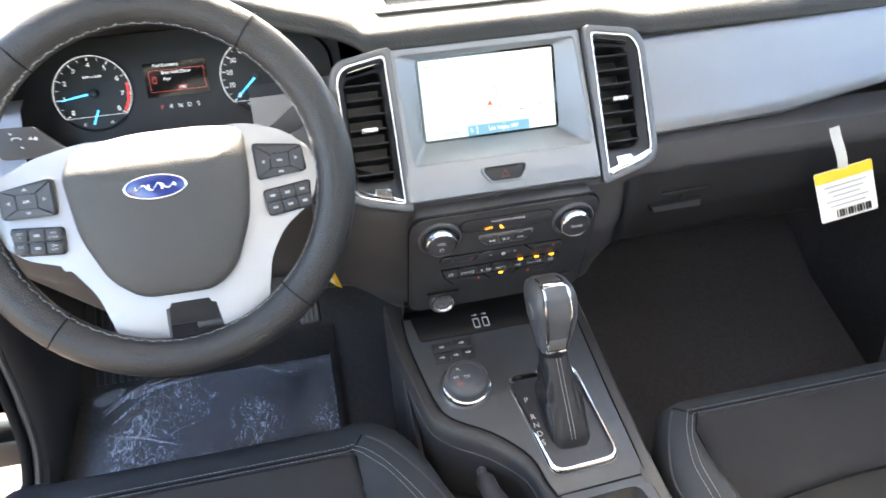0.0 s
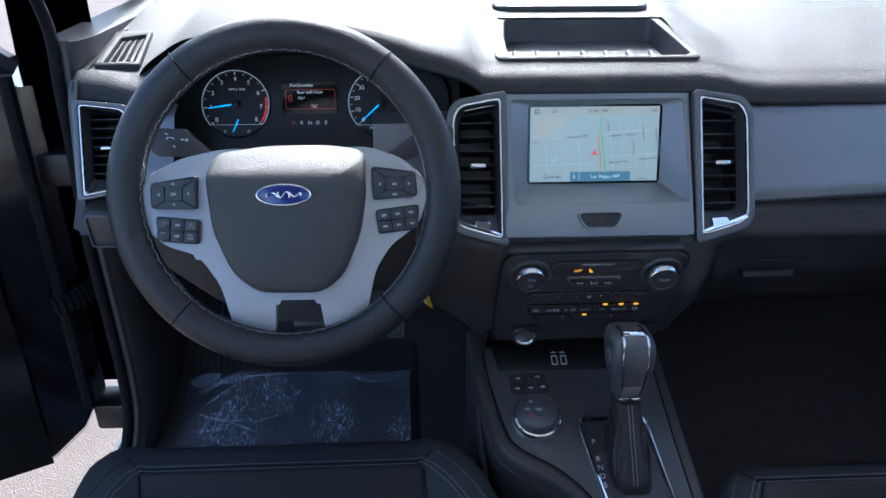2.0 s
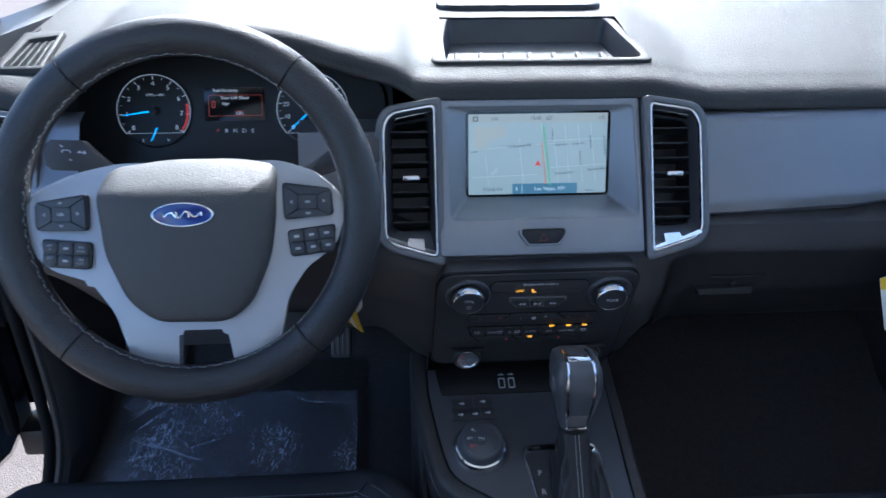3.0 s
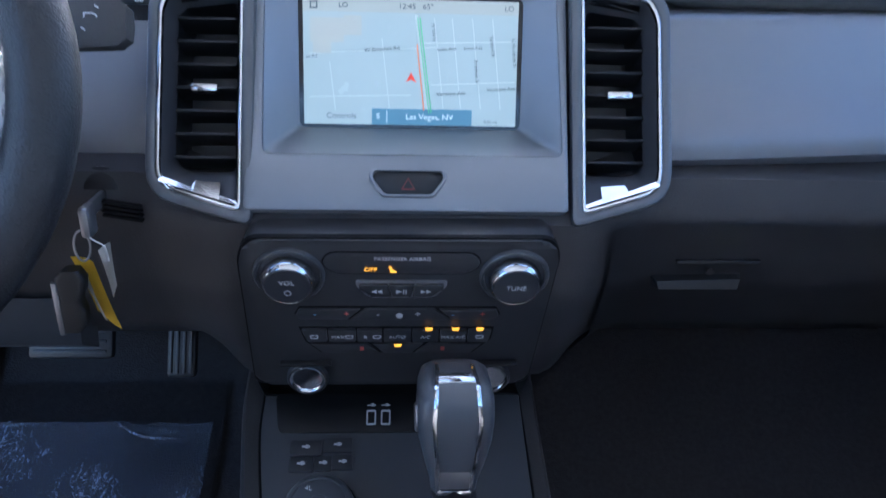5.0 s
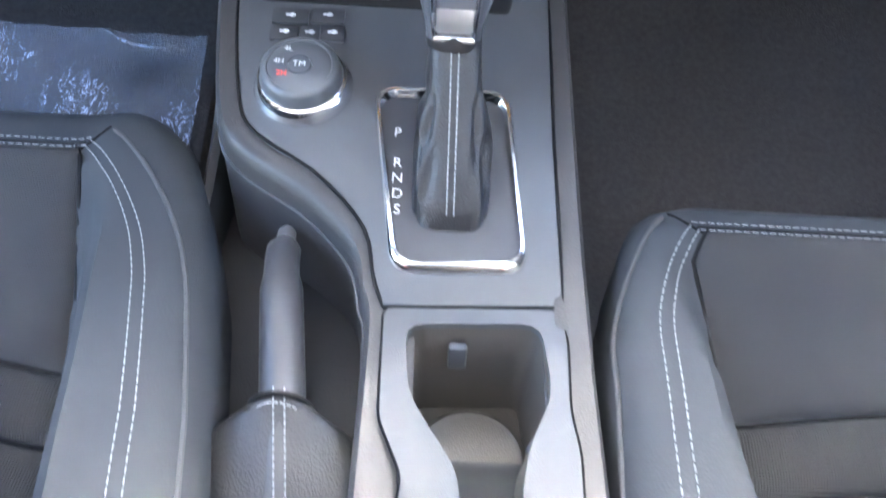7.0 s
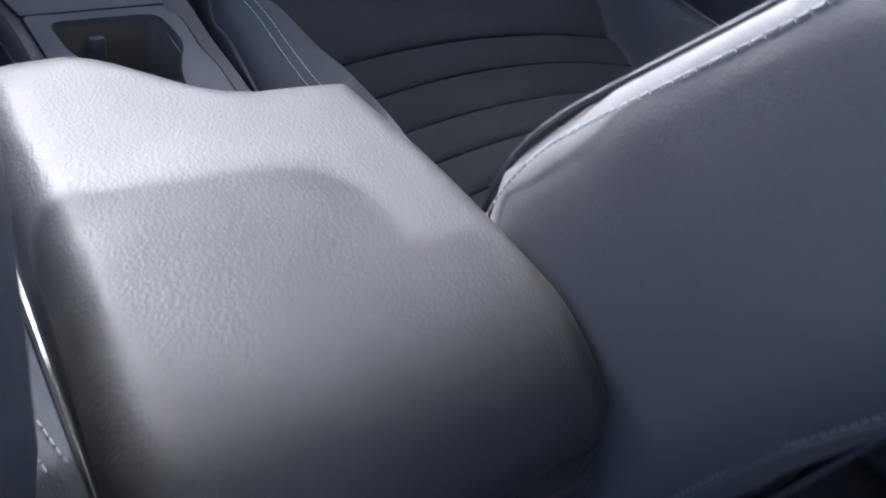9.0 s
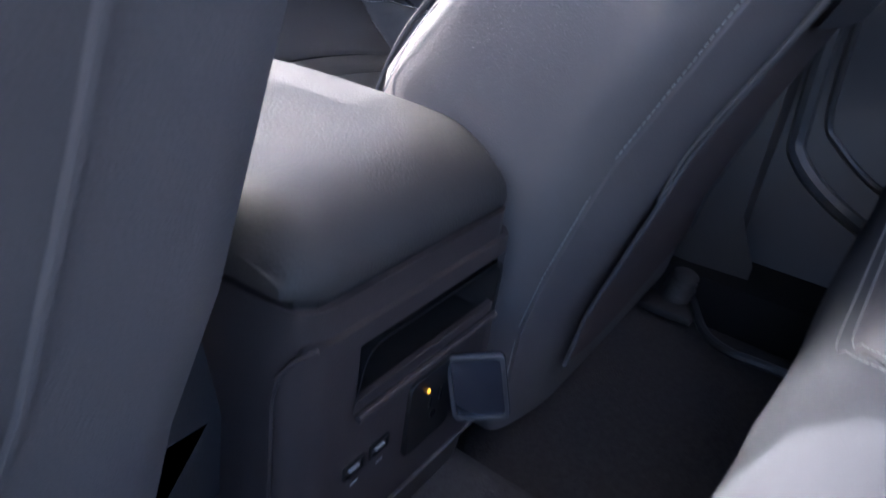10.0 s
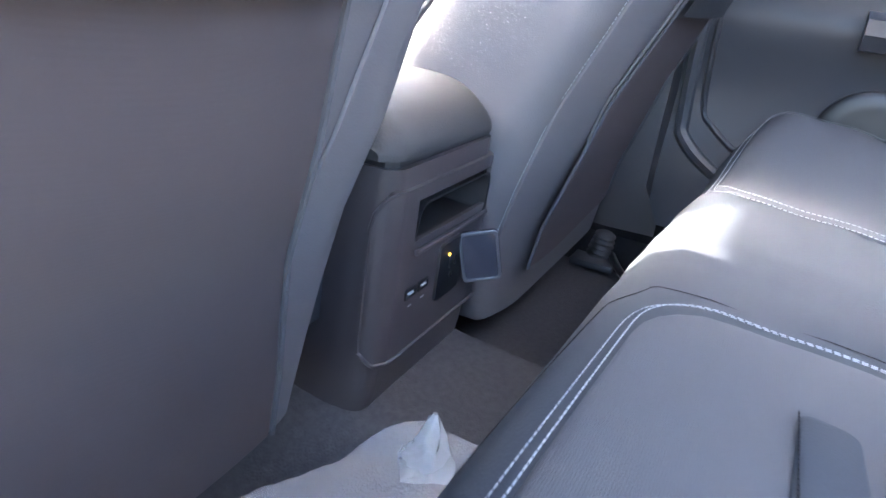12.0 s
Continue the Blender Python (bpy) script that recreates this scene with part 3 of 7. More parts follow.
# ---- air vents
def air_vent(cx, mirror=1, name="air_vent", m=None, w=0.068, h=0.166):
    """An upright vent: silver outer frame, chrome inner frame, dark well, slats, tab."""
    v = thing(name, "upright air vent with chrome frame and black slats", "air vent", group="dash air vents")
    M = m
    o = [(-0.036 * mirror, -0.090), (0.036 * mirror, -0.070), (0.036 * mirror, 0.068), (0.026 * mirror, 0.084), (-0.036 * mirror, 0.094)]
    k = [(-0.0285 * mirror, -0.0805), (0.0292 * mirror, -0.0635), (0.0292 * mirror, 0.0632), (0.0208 * mirror, 0.0775), (-0.0285 * mirror, 0.0862)]
    j = [(-0.0262 * mirror, -0.077), (0.0265 * mirror, -0.061), (0.0265 * mirror, 0.061), (0.019 * mirror, 0.075), (-0.0262 * mirror, 0.083)]
    i = [(-0.0215 * mirror, -0.050), (0.0200 * mirror, -0.050), (0.0200 * mirror, 0.058), (0.016 * mirror, 0.066), (-0.0215 * mirror, 0.071)]
    r = lambda p, q: rounded(p, [q, q * 2.6, q * 1.5, q * 1.5, q])
    part("outer_frame", ring(r(o, 0.008), r(k, 0.006), 0.020, 0.002, M, lift=0.008), M_FRAME, v, "satin grey frame")
    part("chrome_frame", ring(r(k, 0.006), r(j, 0.005), 0.012, 0.0010, M, lift=0.007), M_CHROME, v, "polished chrome frame")
    part("inner_collar", loft([[M @ Vector((x, y, 0.003)) for x, y in r(j, 0.005)], [M @ Vector((x, y, -0.012)) for x, y in r(i, 0.005)]], cap=False), M_SMOOTH, v)
    part("well", loft([[M @ Vector((x, y, -0.010)) for x, y in r(i, 0.005)], [M @ Vector((x * 0.95, y * 0.95, -0.045)) for x, y in r(i, 0.005)]], cap="end"), M_BLACK, v)
    for s in range(7):
        part("slat", rbox(0.041, 0.0022, 0.020, 0.0007, at=(0, 0, 0)), M_BLACK, v, m=M @ Matrix.Translation((-0.0005 * mirror, 0.056 - 0.0165 * s, -0.016)) @ Matrix.Rotation(radians(-12), 4, "X"))
    part("tab", rbox(0.019, 0.006, 0.010, 0.002), M_CHROME, v, "chrome slat tab", m=M @ Matrix.Translation((0.001, 0.0068, -0.004)))
    blade = []
    for x in (-0.0262, -0.020, -0.0145, -0.0135, -0.008, 0.003, 0.0045, 0.012, 0.020, 0.0262):
        y = lerp([-0.0262, 0.0265], [-0.0765, -0.0605], x)
        h = lerp([-0.0262, -0.0145, -0.0135, 0.003, 0.0045, 0.0262], [0.003, 0.004, 0.013, 0.009, 0.0035, 0.005], x)
        blade.append([M @ Vector((x * mirror, yy, zz)) for yy, zz in ((y + 0.0005, 0.0095), (y + h, 0.0095 - 0.75 * h), (y + h - 0.002, 0.0055 - 0.75 * h), (y + 0.0005, 0.0))])
    part("lower_blade", loft(blade), M_CHROME, v, "chrome lower blade", smooth=False)
    part("upper_blade", loft([[M @ Vector((x * mirror, y, z)) for x, y, z in q] for q in (((-0.026, 0.080, 0.002), (-0.024, 0.074, -0.002), (-0.022, 0.077, 0.006)), ((0.016, 0.073, 0.002), (0.016, 0.067, -0.002), (0.014, 0.070, 0.006)))]), M_CHROME, v)
    return v


air_vent(0, 1, m=plane_m((0.155, 0.884, 0.663), 26.0))
air_vent(0, -1, m=plane_m((-0.139, 0.884, 0.663), 26.0))
air_vent(0, 1, m=plane_m((-0.572, 0.912, 0.684), 20.0, 0) @ Matrix.Diagonal((1.0, 0.64, 1, 1)), name="air_vent")

# ---- climate and audio panel
panel = thing("control_panel", "dark climate and audio control panel with two knobs", "control panel")
PM = plane_m((0.0, 0.853, 0.5075), -18.5)
po = rounded([(-0.104, 0.078), (0.103, 0.079), (0.110, 0.065), (0.103, -0.077), (-0.116, -0.077), (-0.112, 0.062)], 0.012)
part("face", plate(po, 0.030, 0.004, m=PM, lift=0.004), M_PANEL, panel, "satin dark grey face plate")
part("panel_groove", ring([(x * 1.012, y * 1.014) for x, y in po], [(x * 0.994, y * 0.992) for x, y in po], 0.004, m=PM, lift=0.0022), M_RUBBER, panel)


def on_panel(pts, mat, name, lift=0.0065, depth=0.006, bevel=0.0008, x=0.0, y=0.0, label=""):
    return part(name, plate(pts, depth, bevel, m=PM @ Matrix.Translation((x, y, 0)), lift=lift), mat, panel, label)


def knob(x, y, text):
    k = part("knob", lathe([(0.0250, -0.002), (0.0250, 0.0025), (0.0238, 0.0040), (0.0222, 0.0036), (0.0214, 0.0010), (0.0200, 0.0012)], 40, PM @ Matrix.Translation((x, y, 0.003))), M_DECK, panel, "round knob with chrome ring")
    part("chrome_ring", lathe([(0.0188, 0.0), (0.0186, 0.008), (0.0178, 0.0125), (0.0168, 0.0136), (0.0158, 0.0132)], 40, PM @ Matrix.Translation((x, y, 0.003))), M_CHROME, k, "chrome ring")
    part("cap", lathe([(0.0160, 0.0), (0.0160, 0.0134), (0.0154, 0.0140), (0.005, 0.0142)], 40, PM @ Matrix.Translation((x, y, 0.003))), M_SMOOTH, k)
    writing(text, 0.0056, M_LEGEND, k, PM @ Matrix.Translation((x, y + (0.004 if text == "VOL" else 0), 0.0175)))
    if text == "VOL":
        part("power_mark", ring([(0.0025 * math.cos(a), 0.0025 * math.sin(a)) for a in np.linspace(0, 6.283, 17)[:-1]], [(0.0019 * math.cos(a), 0.0019 * math.sin(a)) for a in np.linspace(0, 6.283, 17)[:-1]], 0.0002, m=PM @ Matrix.Translation((x, y - 0.0055, 0.0176))), M_LEGEND, k, smooth=False)


knob(-0.0785, 0.0470, "VOL")
knob(0.0800, 0.0465, "TUNE")
oval = rounded([(-0.050, 0.0095), (0.050, 0.0095), (0.056, 0.0), (0.047, -0.0095), (-0.047, -0.0095), (-0.056, 0.0)], 0.006)
on_panel([(x * 1.022, y * 1.12) for x, y in oval], M_RUBBER, "display_groove", y=0.0583, lift=0.0044)
on_panel(oval, M_PANEL, "airbag_display", y=0.0583, lift=0.0052)
writing("PASSENGER AIRBAG", 0.0044, M_LEGEND, panel, PM @ Matrix.Translation((0.0005, 0.0637, 0.0062)))
writing("OFF", 0.0052, M_AMBER, panel, PM @ Matrix.Translation((-0.0216, 0.0535, 0.0062)))
part("airbag_mark", lathe([(0.0011, 0), (0.0011, 0.0004)], 12, PM @ Matrix.Translation((-0.0078, 0.0556, 0.0062))), M_AMBER, panel)
part("airbag_mark", plate([(-0.0008, 0.0012), (0.0006, 0.0010), (0.0012, -0.0010), (0.0036, -0.0012), (0.0036, -0.0024), (-0.0004, -0.0024)], 0.0004, m=PM @ Matrix.Translation((-0.0075, 0.0532, 0.0062))), M_AMBER, panel, smooth=False)
part("airbag_mark", rbox(0.0072, 0.0007, 0.0004, 0), M_AMBER, panel, m=PM @ Matrix.Translation((-0.0063, 0.0535, 0.0064)) @ Matrix.Rotation(radians(-42), 4, "Z"), smooth=False)
skip = rounded([(-0.031, 0.0075), (0.031, 0.0075), (0.031, 0.003), (0.022, -0.0075), (-0.022, -0.0075), (-0.031, 0.003)], 0.002)
on_panel([(x * 1.05, y * 1.12) for x, y in skip], M_STEEL, "skip_trim", y=0.0335, lift=0.0052)
for bx, pts in ((0, [(-0.030, 0.006), (-0.0100, 0.006), (-0.0075, -0.006), (-0.0215, -0.006), (-0.030, 0.002)]), (1, [(-0.0092, 0.006), (0.0092, 0.006), (0.0070, -0.006), (-0.0067, -0.006)]), (2, [(0.0100, 0.006), (0.030, 0.006), (0.030, 0.002), (0.0215, -0.006), (0.0078, -0.006)])):
    on_panel(pts, M_PANEL, "skip_button", y=0.0335, lift=0.0075)
    if bx == 1:
        part("play_mark", plate([(-0.004, -0.0022), (0.0002, 0), (-0.004, 0.0022)], 0.0002, m=PM @ Matrix.Translation((0, 0.0335, 0.0079))), M_LEGEND, panel, smooth=False)
        for q in (0.0015, 0.0032):
            part("pause_mark", rbox(0.0007, 0.0042, 0.0003, 0, at=PM @ Vector((q, 0.0335, 0.0079)), rot=PM.to_3x3().to_4x4()), M_LEGEND, panel, smooth=False)
    else:
        s = 1 if bx == 2 else -1
        for q in (-0.003, 0.001):
            part("skip_mark", plate([(s * (q - 0.0018), -0.0018), (s * (q + 0.0018), 0), (s * (q - 0.0018), 0.0018)], 0.0002, m=PM @ Matrix.Translation((s * 0.0185, 0.0335, 0.0079))), M_LEGEND, panel, smooth=False)
tempL = [(-0.074, 0.0050), (-0.030, 0.0050), (-0.040, -0.0055), (-0.074, -0.0055), (-0.077, -0.001)]
tempM = [(-0.026, 0.0055), (0.024, 0.0055), (0.036, -0.0060), (-0.038, -0.0060)]
tempR = [(0.028, 0.0050), (0.070, 0.0050), (0.072, -0.001), (0.068, -0.0055), (0.038, -0.0055)]
on_panel([(-0.0745, 0.0066), (0.0700, 0.0066), (0.0738, -0.001), (0.0690, -0.0072), (-0.0750, -0.0072), (-0.0785, -0.001)], M_RUBBER, "rocker_backing", y=0.0085, lift=0.0048)
on_panel([(-0.0768, 0.0080), (0.0705, 0.0080), (0.0690, -0.0060), (0.0560, -0.0215), (-0.0620, -0.0215), (-0.0730, -0.0085)], M_RUBBER, "button_backing", y=-0.0150, lift=0.0048)
for pts in (tempL, tempM, tempR):
    on_panel(pts, M_PANEL, "temperature_rocker", y=0.0085, lift=0.0068)
M_REDPRINT, M_BLUEPRINT = material("red legend", (0.45, 0.08, 0.06), 0.5), material("blue legend", (0.15, 0.32, 0.5), 0.5)
for x, t, mm in ((-0.063, "-", M_BLUEPRINT), (-0.040, "+", M_REDPRINT), (-0.017, "-", M_LEGEND), (0.012, "+", M_LEGEND), (0.038, "-", M_BLUEPRINT), (0.060, "+", M_REDPRINT)):
    writing(t, 0.008, mm, panel, PM @ Matrix.Translation((x, 0.0097, 0.0075)))
part("fan_mark", lathe([(0.0026, 0), (0.0026, 0.0003)], 8, PM @ Matrix.Translation((-0.0014, 0.0080, 0.0071))), M_LEGEND, panel)
bx0 = [-0.075, -0.0553, -0.0338, -0.0138, 0.0080, 0.0290, 0.0501, 0.0690]
for a, b, text in zip(bx0, bx0[1:], ("", "MAX", "R", "AUTO", "A/C", "MAX A/C", "")):
    on_panel(rounded([(a + 0.0006, 0.0065), (b - 0.0006, 0.0065), (b - 0.0006 - (0.002 if b > 0.06 else 0), -0.0065), (a + 0.0006 + (0.004 if a < -0.07 else 0), -0.0065)], 0.001), M_PANEL, "climate_button", y=-0.0150, lift=0.0072)
    if text:
        writing(text, 0.0046, M_LEGEND, panel, PM @ Matrix.Translation(((a + b) / 2 - (0.003 if text in ("MAX", "R") else 0), -0.0155, 0.0077)))
    if text in ("", "MAX", "R"):
        part("screen_heat_mark", ring(rounded([(-0.0026, -0.0018), (0.0026, -0.0018), (0.0033, 0.002), (-0.0033, 0.002)], 0.001), rounded([(-0.0019, -0.0011), (0.0019, -0.0011), (0.0025, 0.0013), (-0.0025, 0.0013)], 0.0006), 0.0002, m=PM @ Matrix.Translation(((a + b) / 2 + (0.0055 if text else 0), -0.0155, 0.0076))), M_LEGEND, panel, smooth=False)
for x in (0.0208, 0.0408, 0.0594):
    on_panel([(-0.003, 0.0014), (0.003, 0.0014), (0.0022, -0.0012), (-0.0022, -0.0012)], M_AMBER, "indicator_lamp", x=x, y=-0.0066, lift=0.0080, depth=0.001, bevel=0)
for pts in ([(-0.069, 0.0055), (-0.026, 0.0055), (-0.016, -0.0045), (-0.060, -0.0045)], [(-0.022, 0.0055), (0.017, 0.0055), (0.008, -0.0050), (-0.013, -0.0050)], [(0.021, 0.0055), (0.062, 0.0055), (0.054, -0.0045), (0.011, -0.0045)]):
    on_panel(pts, M_PANEL, "seat_heat_button", y=-0.0300, lift=0.0068)
on_panel([(-0.003, 0.0012), (0.003, 0.0012), (0.0022, -0.0012), (-0.0022, -0.0012)], M_AMBER, "indicator_lamp", x=-0.0025, y=-0.0255, lift=0.0076, depth=0.001, bevel=0)
for x in (-0.030, 0.032):
    part("seat_mark", rbox(0.003, 0.004, 0.0003, 0), M_REDPRINT, panel, m=PM @ Matrix.Translation((x, -0.029, 0.0071)), smooth=False)

# sockets under the panel
for sx, open_ in ((-0.074, True), (0.072, False)):
    s = part("power_socket", lathe([(0.0165, -0.012), (0.0165, 0.003), (0.0150, 0.005), (0.0125, 0.004), (0.0118, -0.020)], 32, PM @ Matrix.Translation((sx, -0.0660, 0.004)) @ Matrix.Rotation(radians(-12), 4, 'X')), M_SMOOTH, panel, "round power socket")
    part("chrome_rim", lathe([(0.0140, 0.004), (0.0136, 0.0062), (0.0118, 0.0058), (0.0112, 0.001), (0.0110, -0.016)], 32, PM @ Matrix.Translation((sx, -0.0660, 0.004)) @ Matrix.Rotation(radians(-12), 4, 'X')), M_CHROME, s, "bright metal rim")
    part("bore", lathe([(0.0110, -0.016), (0.0110, -0.015), (0.004, -0.014)], 24, PM @ Matrix.Translation((sx, -0.0660, 0.004)) @ Matrix.Rotation(radians(-12), 4, 'X')), M_BLACK, s)
    part("socket_flap", rbox(0.040, 0.0024, 0.006, 0.001), M_BLACK, s, m=PM @ Matrix.Translation((sx, -0.0470, 0.007)))

# recessed pocket with two usb sockets
pocket = part("usb_pocket", loft([[(x, 0.884, 0.436) for x in (-0.120, 0.108)] + [(x, 0.9245, 0.386) for x in (0.108, -0.120)],
                                  [(x, 0.945, 0.432) for x in (-0.118, 0.106)] + [(x, 0.945, 0.390) for x in (0.106, -0.118)]], cap="end"), M_BLACK, panel, "shallow black recess below the panel")
usb = thing("usb_panel", "small black panel with two lit usb sockets", "usb socket")
UM = Matrix.Translation((-0.0190, 0.9000, 0.3025 + (0.9000 - 0.668) / 3.0)) @ Euler((math.atan(1 / 3.0), 0, 0)).to_matrix().to_4x4()
part("plate", plate(rounded([(-0.085, -0.015), (0.098, -0.015), (0.104, 0.026), (-0.092, 0.026)], 0.006), 0.004, 0.0006, m=UM, lift=0.0018), M_BLACK, usb, "smooth black inlay")
for x in (-0.0063, 0.0063):
    so_, si_ = rounded([(-0.0042, -0.0082), (0.0042, -0.0082), (0.0042, 0.0072), (-0.0042, 0.0072)], 0.0018), rounded([(-0.0029, -0.0067), (0.0029, -0.0067), (0.0029, 0.0057), (-0.0029, 0.0057)], 0.001)
    s = part("socket", ring(so_, si_, 0.002, 0, UM @ Matrix.Translation((x, 0, 0)), lift=0.0028), M_LEGEND, usb, "pale socket outline")
    part("usb_mark", rbox(0.0075, 0.0010, 0.0004, 0), M_LEGEND, usb, m=UM @ Matrix.Translation((x, 0.0125, 0.0022)), smooth=False)
    part("usb_mark_branch", rbox(0.0022, 0.0030, 0.0004, 0), M_LEGEND, usb, m=UM @ Matrix.Translation((x + 0.001, 0.0128, 0.0023)), smooth=False)

# glove box: lid line and handle
glove = thing("glove_box", "dark glove box lid with a recessed pull handle", "glove box")
def glove_face(u, v):
    x, y, z = lower(u, v)
    return (x, y - 0.006, z)
part("lid", sheet(glove_face, np.linspace(0.155, 0.585, 30), np.linspace(0.30, 0.74, 20), thick=0.006), M_PLASTIC, glove)
hp = Vector((0.232, 0.868, 0.530))
part("handle", loft([[hp + Vector(q) for q in ((-0.036, -0.002, 0.001), (0.030, -0.002, 0.003), (0.028, -0.004, -0.005), (-0.034, -0.004, -0.005))], [hp + Vector(q) for q in ((-0.042, 0.01, 0.006), (0.034, 0.01, 0.008), (0.030, 0.01, -0.008), (-0.036, 0.01, -0.008))]]), M_BLACK, glove, "worn dark pull handle")
part("latch_slot", rbox(0.066, 0.004, 0.0035, 0.001, at=(0.242, 0.8665, 0.5475)), M_BLACK, glove)
part("latch_lock", lathe([(0.003, 0), (0.003, 0.002)], 12, plane_m((0.236, 0.866, 0.540), 0)), M_BLACK, glove)

# ---------------------------------------------------------------- instrument cluster
cluster = thing("instrument_cluster", "black instrument cluster with two dials and a small lit display", "instrument cluster")
CM = plane_m((-0.350, 1.030, 0.704), 20)
co_ = rounded([(-0.185, -0.062), (0.185, -0.062), (0.185, 0.03), (0.13, 0.066), (-0.13, 0.066), (-0.185, 0.03)], 0.02)
part("face", plate(co_, 0.006, m=CM), M_BLACK, cluster)
part("cowl", loft([[CM @ Vector((x * 1.02, y * 1.02, 0.0)) for x, y in co_], [CM @ Vector((x * 1.05, y * 1.10 + 0.004, 0.075)) for x, y in co_]], cap=False), M_BLACK, cluster, "matt black cowl round the dials")


def dial(cx, cy, r, start, sweep, steps, texts, needle, sub):
    d = part("dial", lathe([(r, 0), (r, 0.004), (r * 0.965, 0.005), (r * 0.95, 0.001)], 48, CM @ Matrix.Translation((cx, cy, 0.0005))), M_SMOOTH, cluster, "round dial with white ticks and blue needles")
    part("dial_face", lathe([(r * 0.955, 0.0), (r * 0.955, 0.0012)], 48, CM @ Matrix.Translation((cx, cy, 0.0005))), M_BLACK, d)
    part("dial_ring", ring([(r * 0.99 * math.cos(a), r * 0.99 * math.sin(a)) for a in np.linspace(radians(start), radians(start - sweep), 49)] , [(r * 0.972 * math.cos(a), r * 0.972 * math.sin(a)) for a in np.linspace(radians(start), radians(start - sweep), 49)], 0.0004, m=CM @ Matrix.Translation((cx, cy, 0.0058))), M_DIALW, d, smooth=False)
    n = steps * 2
    for k in range(n + 1):
        a = radians(start - sweep * k / n)
        long = k % 2 == 0
        part("tick", rbox(0.0042 if long else 0.0026, 0.0009 if long else 0.0006, 0.0004, 0), M_DIALW, d, m=CM @ Matrix.Translation((cx + r * 0.90 * math.cos(a), cy + r * 0.90 * math.sin(a), 0.003)) @ Matrix.Rotation(a, 4, "Z"), smooth=False)
    for k, t in enumerate(texts):
        a = radians(start - sweep * k / (len(texts) - 1))
        writing(t, 0.0078, M_DIALW, d, CM @ Matrix.Translation((cx + r * 0.74 * math.cos(a), cy + r * 0.74 * math.sin(a), 0.003)))
    a = radians(needle)
    part("needle", plate([(-0.004, -0.0012), (r * 0.82, -0.0005), (r * 0.82, 0.0005), (-0.004, 0.0012)], 0.001, m=CM @ Matrix.Translation((cx, cy, 0.0065)) @ Matrix.Rotation(a, 4, "Z")), M_BLUE, d, "glowing blue needle", smooth=False)
    part("needle_hub", lathe([(0.0055, 0), (0.005, 0.004), (0.002, 0.0045)], 16, CM @ Matrix.Translation((cx, cy, 0.004))), M_BLACK, d)
    sx, sy, sa = sub
    part("small_needle", plate([(-0.002, -0.0009), (0.0155, -0.0004), (0.0155, 0.0004), (-0.002, 0.0009)], 0.001, m=CM @ Matrix.Translation((cx + sx, cy + sy, 0.0065)) @ Matrix.Rotation(radians(sa), 4, "Z")), M_BLUE, d, "small blue gauge needle", smooth=False)
    return d


d1 = dial(-0.094, 0.003, 0.044, 218, 256, 8, list("012345678"), 188, (0.002, -0.022, 245))
writing("RPM x 1000", 0.0042, M_DIALW, d1, CM @ Matrix.Translation((-0.092, 0.022, 0.003)))
writing("C", 0.0045, M_DIALW, d1, CM @ Matrix.Translation((-0.109, -0.032, 0.003)))
writing("H", 0.0045, M_DIALW, d1, CM @ Matrix.Translation((-0.079, -0.032, 0.003)))
M_REDARC = material("red arc", (0.6, 0.04, 0.04), 0.5, emit=(0.9, 0.06, 0.05), emit_strength=0.16)
part("red_arc", ring([(0.0405 * math.cos(a), 0.0405 * math.sin(a)) for a in np.linspace(radians(12), radians(-35), 20)] + [(0.040 * math.cos(a), 0.040 * math.sin(a)) for a in np.linspace(radians(-35), radians(12), 20)],
                     [(0.0390 * math.cos(a), 0.0390 * math.sin(a)) for a in np.linspace(radians(12), radians(-35), 20)] + [(0.0385 * math.cos(a), 0.0385 * math.sin(a)) for a in np.linspace(radians(-35), radians(12), 20)], 0.0004, m=CM @ Matrix.Translation((-0.094, 0.003, 0.0035))), M_REDARC, d1, smooth=False)
d2 = dial(0.096, 0.003, 0.044, 222, 264, 10, ["0", "10", "20", "30", "40", "50", "60", "70", "80", "90", "100"], 222, (0.002, -0.022, 265))
writing("MPH", 0.0042, M_DIALW, d2, CM @ Matrix.Translation((0.084, -0.030, 0.003)))
disp = part("trip_display", plate(rounded([(-0.036, -0.020), (0.036, -0.020), (0.036, 0.020), (-0.036, 0.020)], 0.002), 0.002, m=CM @ Matrix.Translation((0.002, 0.010, 0.003))), M_GLOSS, cluster, "small dark message display")
part("display_frame", ring(rounded([(-0.032, -0.013), (0.032, -0.013), (0.032, 0.012), (-0.032, 0.012)], 0.002), rounded([(-0.0317, -0.0127), (0.0317, -0.0127), (0.0317, 0.0117), (-0.0317, 0.0117)], 0.002), 0.0003, m=CM @ Matrix.Translation((0.003, 0.009, 0.0035))), M_RED, disp, smooth=False)
for t, s, x, y, mm in (("Fuel Economy", 0.0052, -0.008, 0.0265, M_DIALW), ("Rear Left Door", 0.0054, 0.003, 0.0175, M_DIALW), ("Ajar", 0.0054, -0.0085, 0.0105, M_DIALW), ("OK", 0.005, 0.008, -0.001, M_DIALW)):
    writing(t, s, mm, disp, CM @ Matrix.Translation((x, y, 0.0040)))
